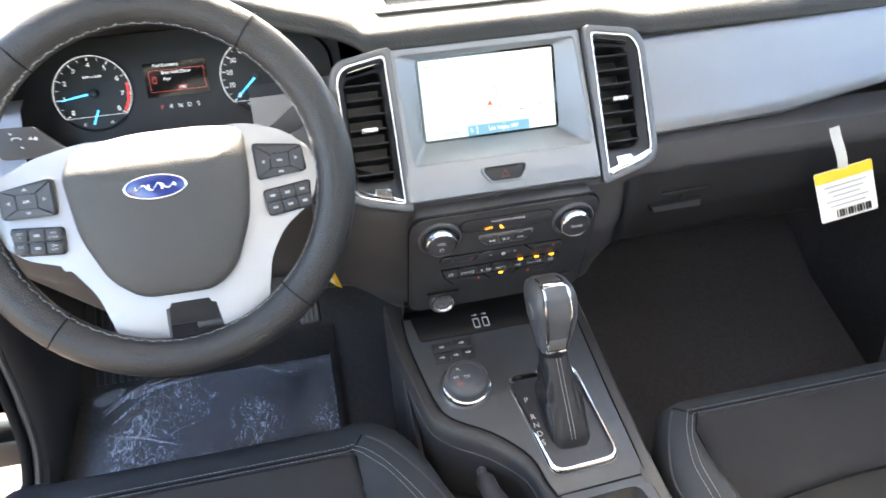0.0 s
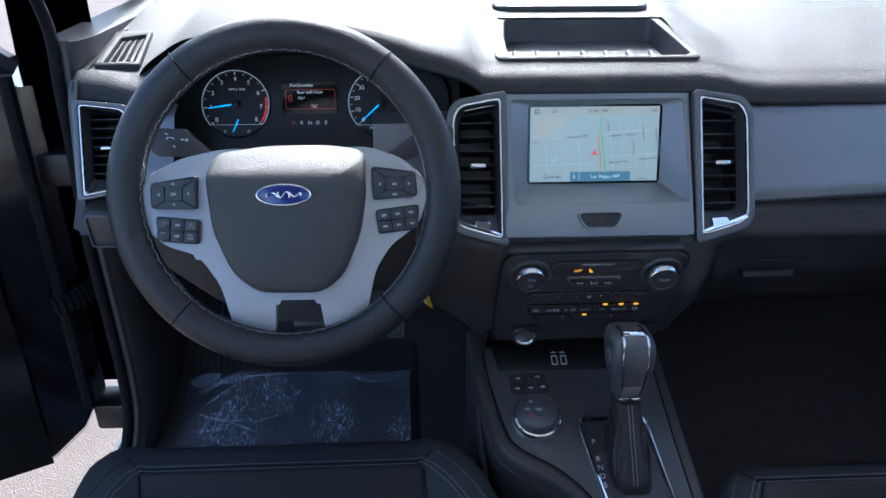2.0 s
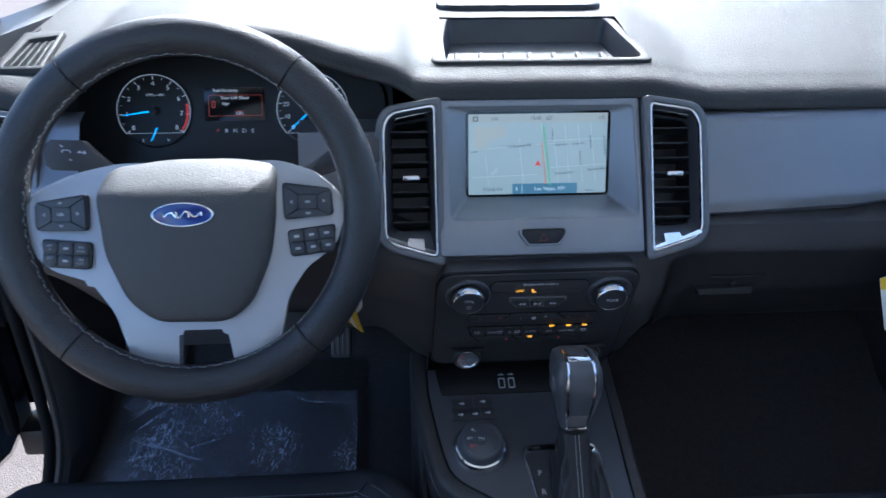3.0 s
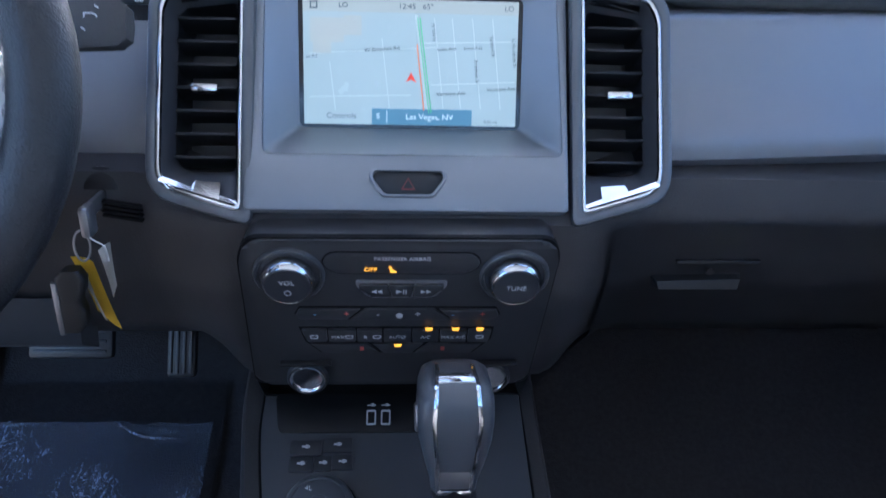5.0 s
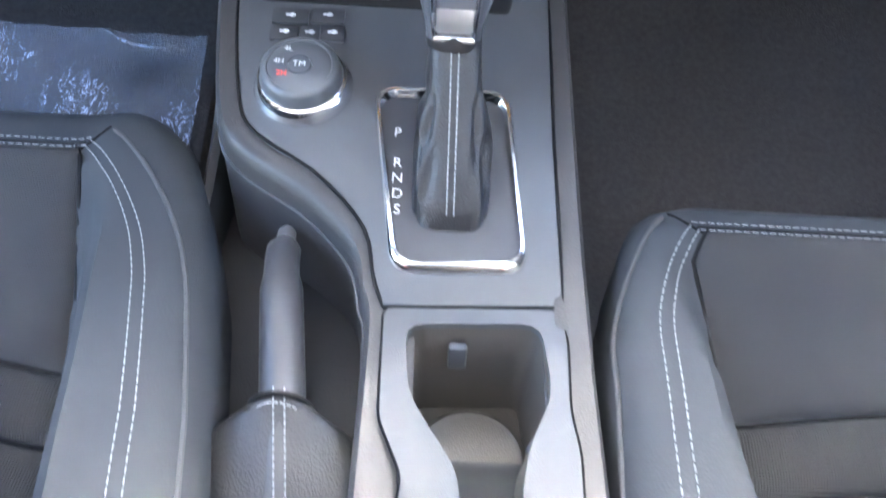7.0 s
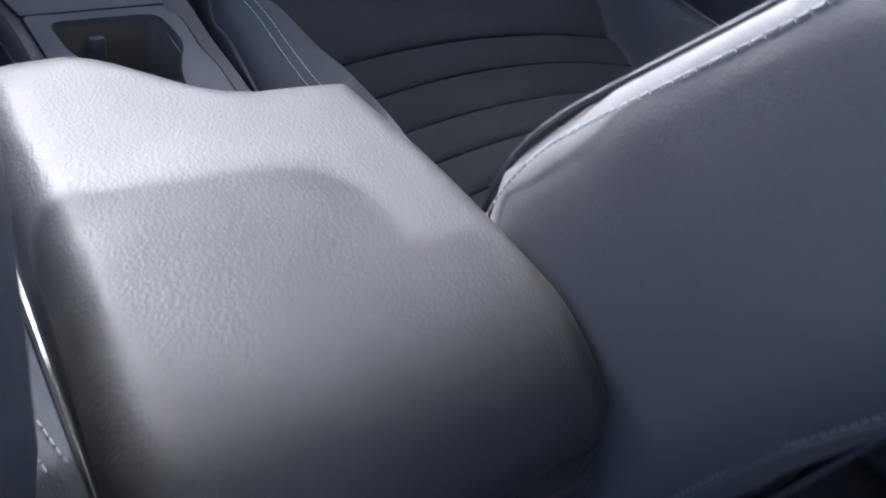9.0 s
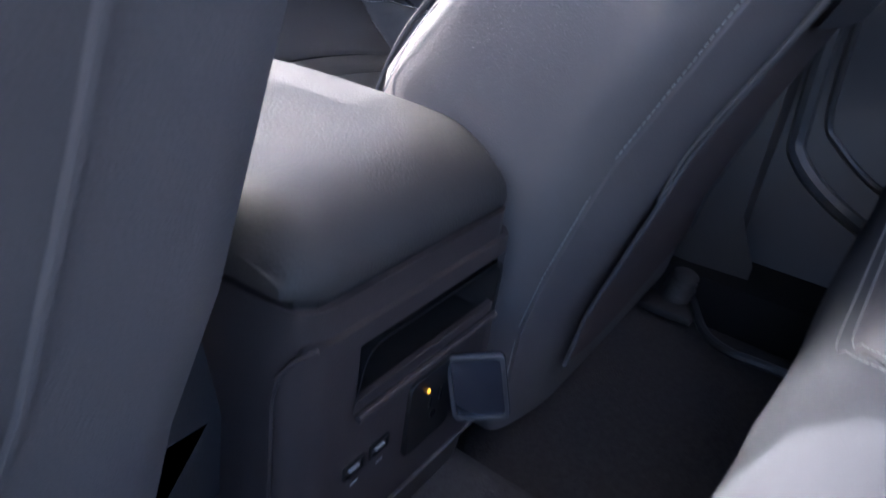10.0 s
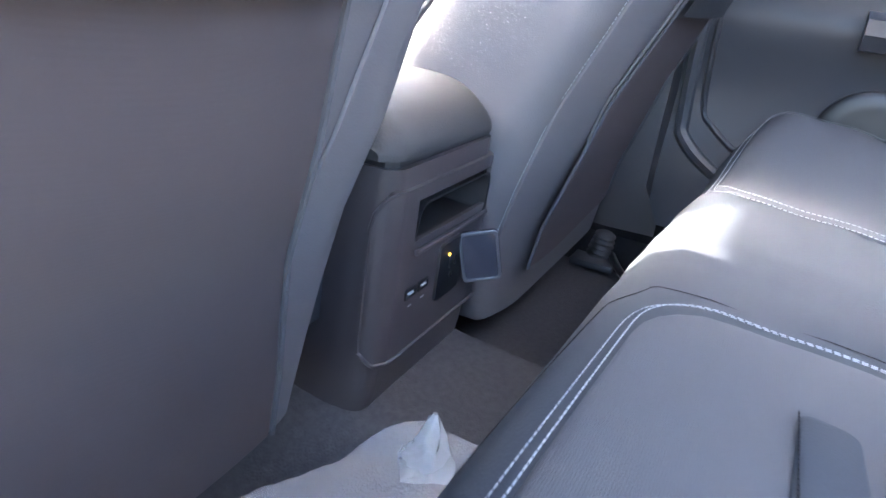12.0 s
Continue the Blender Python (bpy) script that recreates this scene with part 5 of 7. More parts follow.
sh = thing("gear_shifter", "automatic gear lever with leather gaiter and chrome surround", "gear lever")
rr_ = []
for d, z in ((0.0, -0.001), (0.0005, 0.004), (0.002, 0.0058), (0.004, 0.0055), (0.0055, 0.002), (0.0058, -0.001)):
    rr_.append([(x, y, deck_z(x, y) + z) for x, y in surround_outline(d)])
part("chrome_surround", loft(rr_, cap=False), M_CHROME, sh, "bright chrome surround")
part("base_plate", puffy(surround_outline(0.005), [(0, -0.004), (0, 0.0012)], deck_z), M_SMOOTH, sh, "dark plate lettered P R N D S")
DECK_M = lambda x, y, lift: Matrix.Translation((x, y, deck_z(x, y) + lift)) @ Euler((math.atan(1 / 3.0), 0, 0)).to_matrix().to_4x4()
for t, y in (("P", 0.778), ("R", 0.7555), ("N", 0.7445), ("D", 0.7335), ("S", 0.7225)):
    writing(t, 0.0098, M_WHITE, sh, DECK_M(0.0045 + (0.778 - y) * 0.06, y, 0.0024))


def lever(h):
    """Middle of the gaiter and its half sizes at the height fraction h."""
    z = 0.334 + 0.090 * h
    return Vector((0.041 - 0.003 * h, 0.748 + 0.040 * h, z)), lerp([0, 0.1, 0.35, 0.55, 1], [0.0250, 0.0245, 0.0205, 0.0170, 0.0150], h), lerp([0, 0.1, 0.55, 1], [0.039, 0.038, 0.024, 0.0165], h)


def gaiter_fold(an, h):
    """Creases that run slantwise up the leather; none along the rear seam."""
    free = min(1.0, abs((an + math.pi / 2 + math.pi) % (2 * math.pi) - math.pi) / 0.7)
    deep = math.sin(math.pi * min(1.0, h * 1.25)) * (1 - 0.6 * h)
    crease = -0.34 * math.exp(-((an - 0.4 - 1.6 * h) / 0.20) ** 2) - 0.38 * math.exp(-((an - 3.9 + 1.4 * h) / 0.18) ** 2)
    return 1 + free * deep * (0.13 * math.sin(5 * an + 7 * h) + 0.08 * math.sin(9 * an - 13 * h) + crease)


rr_ = []
for k in range(34):
    h = k / 33
    c, a, b = lever(h)
    ring_ = []
    for q in range(72):
        an = 2 * math.pi * q / 72
        e = 0.55
        cx, cy = math.copysign(abs(math.cos(an)) ** e, math.cos(an)), math.copysign(abs(math.sin(an)) ** e, math.sin(an))
        fold = gaiter_fold(an, h)
        zz = c.z if h > 0.05 else deck_z(c.x + a * cx, c.y + b * cy) + 0.001 + 0.02 * h
        ring_.append((c.x + a * cx * fold, c.y + b * cy * fold, zz + (0.33 * (b * cy) * (1 - h) ** 2 if h > 0.05 else 0)))
    rr_.append(ring_)
part("gaiter", loft(rr_), M_LEATHER, sh, "creased black leather gaiter")
for dx in (-0.0022, 0.0022):
    stitches([Vector((lever(h)[0].x + dx, lever(h)[0].y - lever(h)[2] - 0.0008, lever(h)[0].z - 0.33 * lever(h)[2] * (1 - h) ** 2)) for h in np.linspace(0.07, 0.97, 60)], sh, mat=M_GREYMARK, pitch=0.0040, length=0.0033, radius=0.0004)
# knob: rounded block, bright side bands, front window plate, base collar
KM = Matrix.Translation((0.037, 0.777, 0.415)) @ Euler((radians(-8), 0, 0)).to_matrix().to_4x4()


def knob_ring(z, a, b, yo, e=0.42, n=40):
    out = []
    for q in range(n):
        an = 2 * math.pi * q / n
        cx, cy = math.copysign(abs(math.cos(an)) ** e, math.cos(an)), math.copysign(abs(math.sin(an)) ** e, math.sin(an))
        out.append(KM @ Vector((a * cx, yo + b * cy, z)))
    return out


KP = [(0.0, 0.0160, 0.0150, 0.002), (0.010, 0.0172, 0.0170, 0.001), (0.024, 0.0208, 0.0215, 0.000), (0.044, 0.0252, 0.0265, 0.000), (0.060, 0.0264, 0.0285, 0.001), (0.072, 0.0258, 0.0285, 0.003), (0.079, 0.0235, 0.0260, 0.005), (0.0830, 0.0185, 0.0210, 0.006), (0.0845, 0.009, 0.011, 0.006)]
part("knob", loft([knob_ring(*k) for k in KP]), M_KNOB, sh, "satin graphite shift knob")
for sgn in (-1, 1):
    path = []
    for z, a, b, yo in KP[:-1]:
        e = 0.42
        x = sgn * lerp([0.0, 0.02, 0.06, 0.08], [0.0108, 0.0120, 0.0152, 0.0138], z)
        path.append(KM @ Vector((x, yo - b * 1.015 * max(0.0, 1 - min(1.0, abs(x) / a) ** (2 / e)) ** (e / 2), z)))
    path += [KM @ Vector((sgn * 0.0125, 0.0, 0.0850)), KM @ Vector((sgn * 0.0125, 0.014, 0.0830))]
    part("chrome_band", tube(spline(path, 30), 0.0019, 8), M_CHROME, sh, "thin chrome band")
part("lower_bar", rbox(0.024, 0.004, 0.004, 0.0012), M_CHROME, sh, m=KM @ Matrix.Translation((0, -0.0140, 0.0015)))
part("top_bridge", rbox(0.026, 0.010, 0.0035, 0.0012), M_CHROME, sh, m=KM @ Matrix.Translation((0, -0.008, 0.0838)) @ Matrix.Rotation(radians(24), 4, 'X'))
part("lower_window", rbox(0.021, 0.004, 0.017, 0.0015), M_STEEL, sh, "bright lower knob plate", m=KM @ Matrix.Translation((0, -0.0170, 0.014)) @ Matrix.Rotation(radians(10), 4, "X"))
part("collar", lathe([(0.0160, -0.006), (0.0168, 0.0), (0.0160, 0.003)], 24, KM), M_BLACK, sh)
part("side_button", lathe([(0.010, 0), (0.010, 0.002), (0.008, 0.003)], 20, KM @ Matrix.Translation((-0.0250, -0.004, 0.054)) @ Euler((0, radians(-92), 0)).to_matrix().to_4x4()), M_STEEL, sh, "grey side button")

# four-wheel-drive rotary switch
rot = thing("drive_mode_knob", "round four-wheel-drive selector knob with a bright skirt", "selector knob")
RM = DECK_M(-0.062, 0.812, 0.0)
part("skirt", lathe([(0.0335, 0), (0.0335, 0.002), (0.0300, 0.010), (0.0275, 0.011)], 48, RM), M_CHROME, rot, "bright chrome skirt")
part("body", lathe([(0.0280, 0.004), (0.0278, 0.013), (0.0262, 0.020), (0.0242, 0.0225), (0.0215, 0.0230), (0.0210, 0.0222), (0.0205, 0.0226), (0.008, 0.0228), (0.0078, 0.0222), (0.0072, 0.0232), (0.002, 0.0234)], 48, RM), M_KNOB, rot, "smooth dark grey knob")
for t, x, y, s, mm in (("TM", 0.0, 0.0, 0.0062, M_WHITE), ("4L", -0.0085, 0.0125, 0.0058, M_WHITE), ("4H", -0.0135, 0.0015, 0.0058, M_WHITE), ("2H", -0.0105, -0.0085, 0.0058, M_RED)):
    writing(t, s, mm, rot, RM @ Matrix.Translation((x, y, 0.0238)))

# five small switches in front of the knob
bank = thing("switch_bank", "five small dark grey driving-aid switches in two rows", "switch")
for k, (x, y, w) in enumerate(((-0.079, 0.8715, 0.026), (-0.0525, 0.8735, 0.024), (-0.0815, 0.8565, 0.020), (-0.0635, 0.8570, 0.014), (-0.0475, 0.8580, 0.017))):
    b = part("switch", plate(rounded([(-w / 2, -0.0068), (w / 2, -0.0068), (w / 2, 0.0068), (-w / 2, 0.0068)], 0.001), 0.004, 0.0008, m=DECK_M(x, y, 0.0), lift=0.0022), M_SMOOTH, bank)
    part("switch_mark", rbox(0.0068, 0.0018, 0.0003, 0), M_LEGEND, b, m=DECK_M(x, y, 0.0024), smooth=False)
    part("switch_mark", rbox(0.0024, 0.0036, 0.0003, 0), M_LEGEND, b, m=DECK_M(x + 0.001, y, 0.0025), smooth=False)

# cup holder panel
cup_out = [(0.005, 0.6615), (0.1095, 0.6650), (0.1105, 0.640), (0.1085, 0.600), (0.112, 0.575), (0.111, 0.520), (0.116, 0.470), (0.116, 0.425), (0.020, 0.425), (0.014, 0.470), (0.018, 0.520), (0.022, 0.560), (0.008, 0.590)]
cup_in = rounded([(0.018, 0.650), (0.096, 0.6545), (0.100, 0.608), (0.087, 0.580), (0.082, 0.560), (0.082, 0.538), (0.104, 0.523), (0.112, 0.490), (0.104, 0.455), (0.070, 0.442), (0.038, 0.452), (0.028, 0.485), (0.034, 0.522), (0.051, 0.540), (0.050, 0.562), (0.022, 0.605)], 0.012, 3)
part("cup_panel", holed(rounded(cup_out, 0.006, 3), [cup_in], lambda x, y: deck_z(x, y) + 0.0005, 0.010), M_DECK, console, "satin graphite cup holder panel")
for gap in (rounded(cup_out, 0.006, 3) + [rounded(cup_out, 0.006, 3)[0]], deck_pts + [deck_pts[0]]):
    part("panel_gap", tube([(x, y, deck_z(x, y) - 0.0006) for x, y in gap], 0.0013, 5), M_RUBBER, console, "dark gap round a panel")
M_BIN = material("satin bin plastic", (0.047, 0.039, 0.039), 0.39, grain=0.25, grain_size=0.0009, mottle=0.06)
M_CUP = material("warm dark cup well", (0.075, 0.066, 0.056), 0.5, grain=0.3)
part("cup_well", loft([[(x, y, deck_z(x, y) - 0.004) for x, y in cup_in], [(x, y, deck_z(x, y) - 0.020) for x, y in offset(cup_in, 0.002)], [(x, y, 0.224) for x, y in offset(cup_in, 0.006)]], cap="end"), M_CUP, console, "deep dark cup holder wells")
part("cup_saddle", sheet(lambda u, v: (0.067 + u * lerp([0.505, 0.55, 0.59], [0.020, 0.017, 0.024], v), v, 0.246 + 0.022 * smooth([0.50, 0.555, 0.60], [0, 1, 0], v)), np.linspace(-1, 1, 8), np.linspace(0.50, 0.595, 14), thick=0.004), M_DECK, console)
for cx, cy in ((0.060, 0.606), (0.070, 0.490)):
    part("cup_floor", lathe([(0.0345, 0), (0.0345, 0.006), (0.031, 0.0085), (0.029, 0.0070), (0.005, 0.0070)], 36, Matrix.Translation((cx, cy, 0.2245))), M_CUP, console)
for x, y, a in ((0.0265, 0.588, 40), (0.0950, 0.590, -40), (0.0370, 0.512, 130), (0.1000, 0.512, -130)):
    part("cup_finger", rbox(0.010, 0.014, 0.012, 0.002, at=(0, 0, 0)), M_DECK, console, m=Matrix.Translation((x, y, deck_z(x, y) - 0.022)) @ Euler((radians(25), 0, radians(a))).to_matrix().to_4x4())
part("coin_clip", rbox(0.011, 0.006, 0.020, 0.002, at=(0.049, 0.6445, deck_z(0, 0.645) - 0.020)), M_DECK, console)

# handbrake
hb = thing("handbrake", "black handbrake lever with a leather gaiter", "handbrake")
hp_ = spline([(-0.0655, 0.724, 0.286), (-0.0630, 0.70, 0.288), (-0.056, 0.66, 0.284), (-0.047, 0.605, 0.272), (-0.043, 0.57, 0.262), (-0.038, 0.50, 0.235)], 18)
part("grip", tube(hp_, [0.008] + [0.0112] * 4 + [0.0132] * 8 + [0.0130] * 5, 16), M_SMOOTH, hb, "smooth dark grip")
part("button", lathe([(0.0062, 0), (0.0062, 0.012), (0.004, 0.015)], 16, Matrix.Translation((-0.0655, 0.722, 0.2865)) @ Euler((radians(-86), 0, 0)).to_matrix().to_4x4()), M_STEEL, hb, "grey release button")
rr_ = []
for k in range(26):
    h = k / 25
    c = Vector((-0.034 - 0.014 * h, 0.500 + 0.108 * h, 0.222 + 0.048 * h))
    a, b = 0.062 - 0.026 * h - 0.018 * smooth([0.84, 1.0], [0, 1], h), 0.034 - 0.016 * h
    rr_.append([(c.x + a * math.cos(q) * (1 + (0.10 * math.sin(5 * q + 7 * h) + 0.05 * math.sin(11 * q - 9 * h)) * (1 - h) * abs(math.cos(q)) ** 0.5), c.y + 0.018 * math.sin(q) * (1 - h), c.z + b * math.sin(q) * (1 + 0.10 * math.sin(7 * q - 5 * h) * (1 - h) * abs(math.cos(q)))) for q in np.linspace(0, 2 * math.pi, 61)[:-1]])
part("gaiter", loft(rr_), M_LEATHER, hb, "creased black leather gaiter")
for dx in (-0.003, 0.003):
    stitches([(-0.034 - 0.014 * h + dx, 0.518 + 0.092 * h, 0.257 + 0.0330 * h) for h in np.linspace(0, 1, 12)], hb, pitch=0.0045, length=0.0034, radius=0.0005)
part("gaiter_collar", tube([(-0.0478 + 0.0175 * math.cos(q), 0.606, 0.2715 + 0.0175 * math.sin(q)) for q in np.linspace(0, 2 * math.pi, 25)], 0.002, 6), M_RUBBER, hb)

stitches([(-0.0478 + 0.0150 * math.cos(q), 0.600, 0.2700 + 0.0195 * math.sin(q)) for q in np.linspace(0.2, math.pi - 0.2, 20)], hb, pitch=0.0036, length=0.0026)

# armrest lid: its driver's side reaches further forward
armrest = thing("armrest_lid", "grained grey vinyl console armrest lid", "armrest")


def arm_front(x):
    """How far forward the lid reaches at x: a lobe on the driver's side, then a flat nose."""
    return lerp([-0.060, -0.058, -0.054, -0.046, -0.030, -0.010, 0.002, 0.012, 0.026, 0.040, 0.054, 0.072, 0.102, 0.128, 0.133, 0.136], [0.478, 0.488, 0.497, 0.502, 0.506, 0.508, 0.504, 0.496, 0.480, 0.464, 0.453, 0.447, 0.446, 0.443, 0.437, 0.428], x)


ARM_X0, ARM_X1, ARM_Y0 = -0.060, 0.136, 0.194


def arm_shift(y):
    """The lid leans towards the passenger's side ahead of its hinge."""
    return 0.007 * smooth([0.21, 0.36], [0, 1], y)


def arm_pull(x):
    """The rear corners are rounded in plan."""
    return 0.014 * max(0.0, (abs(x - 0.038) - 0.074) / 0.024) ** 2


def arm_z(x, y):
    """Top of the lid: crowned along its length, rolled over at every edge."""
    y_ = y - arm_pull(x)
    top = lerp([0.194, 0.1952, 0.200, 0.207, 0.215, 0.224, 0.234, 0.245, 0.260, 0.30, 0.36, 0.45], [0.314, 0.3195, 0.3265, 0.3335, 0.3400, 0.3450, 0.3490, 0.3510, 0.3520, 0.3520, 0.3515, 0.348], y_)
    side = lerp([0.194, 0.24], [0.004, 0.0], y)
    d = min(x - ARM_X0 - side, ARM_X1 - x - side, (arm_front(x) + 0.011 - y) * 0.8)
    r = 0.020
    e = min(1.0, max(0.0, (r - d) / r))
    return 0.316 + (top - 0.316) * (0.28 + 0.72 * math.sqrt(1 - e * e))


rr_ = []
for q in range(57):
    x = ARM_X0 + (ARM_X1 - ARM_X0) * (0.5 - 0.5 * math.cos(math.pi * q / 56) if q not in (0, 56) else q / 56)
    f = arm_front(x) + 0.011
    y0 = ARM_Y0 + arm_pull(x)
    ring_ = [(x, y0, 0.311)]
    for k in range(41):
        v = 0.5 - 0.5 * math.cos(math.pi * k / 40)
        ring_.append((x + arm_shift(y0 + (f - y0) * v), y0 + (f - y0) * v, arm_z(x, y0 + (f - y0) * v)))
    ring_.append((x + arm_shift(f), f, 0.311))
    rr_.append(ring_)
part("lid", loft(rr_), M_ARM, armrest, "soft grained vinyl pad")
rim_xs = np.linspace(ARM_X0 + 0.004, ARM_X1 - 0.004, 30)
rim_pts = [(x, arm_front(x) - 0.005) for x in rim_xs] + [(ARM_X1 - 0.006, 0.205), (ARM_X1 - 0.014, 0.1975), (ARM_X0 + 0.014, 0.1975), (ARM_X0 + 0.006, 0.205)]
part("lid_rim", loft([[(x, y, z) for x, y in rim_pts] for z in (0.300, 0.3125)]), M_BLACK, armrest)

# bin under the armrest, with its rear panel
bin_ = thing("console_bin", "dark console bin with a rear panel of sockets", "console bin")
bin_pts = rounded([(-0.056, 0.193), (0.126, 0.193), (0.130, 0.225), (0.130, 0.44), (-0.056, 0.44), (-0.058, 0.225)], [0.022, 0.016, 0.004, 0.01, 0.01, 0.004], 5)
bin_rings = []
for z, dx, dy in ((0.085, 0.004, 0.010), (0.12, 0.003, 0.004), (0.155, 0.002, 0.001), (0.20, 0.001, 0.0), (0.2375, 0.0, 0.0), (0.2770, 0.0, 0.0), (0.29, 0.0, 0.0), (0.306, 0.001, 0.0)):
    bin_rings.append([(x + (dx if x > 0.036 else -dx), y + (dy if y < 0.27 else 0), z) for x, y in bin_pts])
bm = loft(bin_rings)
bmesh.ops.delete(bm, geom=[f for f in bm.faces if len(f.verts) == 4 and 0.24 < f.calc_center_median().z < 0.275 and f.calc_center_median().y < 0.1945], context="FACES")
part("body", bm, M_BIN, bin_, "smooth dark bin body")
RP = Matrix.Translation((0.035, 0.1915, 0.215)) @ Euler((radians(90), 0, 0)).to_matrix().to_4x4()    # local x right, y up, z rearwards
# panel that wraps round both rear corners, with an open storage slot
wrap_path = [(v.x, v.y) for v in spline([(-0.0612, 0.206, 0), (-0.0602, 0.201, 0), (-0.0565, 0.1950, 0), (-0.048, 0.1910, 0), (-0.034, 0.1900, 0)], 17)] + [(x, 0.1900) for x in (-0.024, 0.0, 0.03, 0.06, 0.09, 0.108)] + [(0.1195, 0.1905), (0.1285, 0.1975), (0.1325, 0.210)]
wrap_z = [0.0, 0.02, 0.06, 0.30, 0.55, 0.64, 0.68, 0.92, 0.955, 0.985, 1.0]
bm = bmesh.new()
grid = []
for i, (x, y) in enumerate(wrap_path):
    side_in = smooth([0.193, 0.206], [0, 1], y) * (x < -0.04)
    z0, z1 = 0.150 + 0.010 * side_in, 0.2905 - 0.020 * side_in
    grid.append([bm.verts.new((x - 0.0015 * (x < -0.05), y - 0.0015 * (x > -0.05), z0 + (z1 - z0) * h)) for h in wrap_z])
for i in range(len(wrap_path) - 1):
    for k in range(len(wrap_z) - 1):
        xm, hm = (wrap_path[i][0] + wrap_path[i + 1][0]) / 2, (wrap_z[k] + wrap_z[k + 1]) / 2
        if -0.026 < xm < 0.114 and 0.66 < hm < 0.93:
            continue
        bm.faces.new((grid[i][k], grid[i + 1][k], grid[i + 1][k + 1], grid[i][k + 1]))
bmesh.ops.recalc_face_normals(bm, faces=bm.faces)
bmesh.ops.solidify(bm, geom=bm.faces[:], thickness=0.004)
part("rear_panel", bm, M_BIN, bin_, "satin dark grey rear panel")
edge_path = [(x - 0.0030 * (x < -0.05), y - 0.0030 * (x > -0.05), 0.150 + 0.010 * smooth([0.193, 0.206], [0, 1], y) * (x < -0.04)) for x, y in wrap_path]
part("panel_edge", tube(edge_path, 0.0016, 6), M_BIN, bin_, "raised lower rim of the rear panel")
part("panel_edge", tube([(-0.0640, 0.2055, 0.160)] + [(-0.0642, 0.2062, z) for z in np.linspace(0.168, 0.262, 12)] + [(-0.0635, 0.2040, 0.274), (-0.0610, 0.1970, 0.285), (-0.0540, 0.1895, 0.291)], 0.0016, 6), M_BIN, bin_, "raised side rim of the rear panel")
slot = rounded([(-0.062, 0.0225), (0.079, 0.0225), (0.081, 0.0600), (-0.053, 0.0600)], [0.006, 0.006, 0.012, 0.012])
part("pocket", loft([[RP @ Vector((x, y, 0.0042)) for x, y in offset(slot, -0.0015)], [RP @ Vector((x, y, 0.0035)) for x, y in offset(slot, 0.001)], [RP @ Vector((x, y, -0.050)) for x, y in offset(slot, 0.004)]], cap="end"), M_BLACK, bin_, "open black storage slot")
part("pocket_lip", tube([RP @ Vector((x, 0.0225, 0.006)) for x in np.linspace(-0.060, 0.078, 12)], 0.0022, 8), M_BIN, bin_)
for x, y in ((-0.056, -0.013), (-0.034, -0.013)):
    s = part("usb_socket", ring(rounded([(-0.0085, -0.0045), (0.0085, -0.0045), (0.0085, 0.0045), (-0.0085, 0.0045)], 0.001), rounded([(-0.0070, -0.0030), (0.0070, -0.0030), (0.0070, 0.0030), (-0.0070, 0.0030)], 0.0008), 0.003, m=RP @ Matrix.Translation((x, y, 0)), lift=0.0045), M_BLACK, bin_, "small usb socket")
    part("tongue", rbox(0.008, 0.0012, 0.002, 0), M_GREYMARK, s, m=RP @ Matrix.Translation((x, y, 0.0038)), smooth=False)
    part("usb_mark", rbox(0.006, 0.0014, 0.0003, 0), M_GREYMARK, s, m=RP @ Matrix.Translation((x + 0.002, y - 0.012, 0.0033)), smooth=False)
outlet = part("power_outlet", plate(rounded([(-0.024, -0.026), (0.024, -0.026), (0.024, 0.026), (-0.024, 0.026)], 0.006), 0.006, 0.001, m=RP @ Matrix.Translation((0.014, -0.013, 0)), lift=0.0055), M_BLACK, bin_, "mains outlet with its cover open")
for q in (-0.005, 0.006):
    part("outlet_slot", rbox(0.0016, 0.008, 0.001, 0), M_RUBBER, outlet, m=RP @ Matrix.Translation((0.016 + q, -0.008, 0.0058)), smooth=False)
part("outlet_ground", lathe([(0.0028, 0), (0.0028, 0.0006)], 12, RP @ Matrix.Translation((0.0165, -0.020, 0.0055))), M_RUBBER, outlet)
part("outlet_lamp", lathe([(0.0015, 0), (0.0012, 0.0008)], 10, RP @ Matrix.Translation((0.008, 0.001, 0.0055))), M_AMBER, outlet, "amber outlet lamp")
FM = RP @ Matrix.Translation((0.032, -0.010, 0.006)) @ Matrix.Rotation(radians(-62), 4, "Y") @ Matrix.Rotation(radians(14), 4, "Z")
flap = part("outlet_cover", plate(rounded([(0.0, -0.024), (0.036, -0.024), (0.036, 0.024), (0.0, 0.024)], 0.005), 0.003, 0.0012, m=FM, lift=0.0015), M_SMOKE, outlet, "glossy smoke-grey outlet cover, open")
part("cover_rim", ring(rounded([(0.0005, -0.0235), (0.0355, -0.0235), (0.0355, 0.0235), (0.0005, 0.0235)], 0.005), rounded([(0.003, -0.021), (0.033, -0.021), (0.033, 0.021), (0.003, 0.021)], 0.004), 0.003, 0.0005, FM, lift=0.0032), M_FRAME, flap)

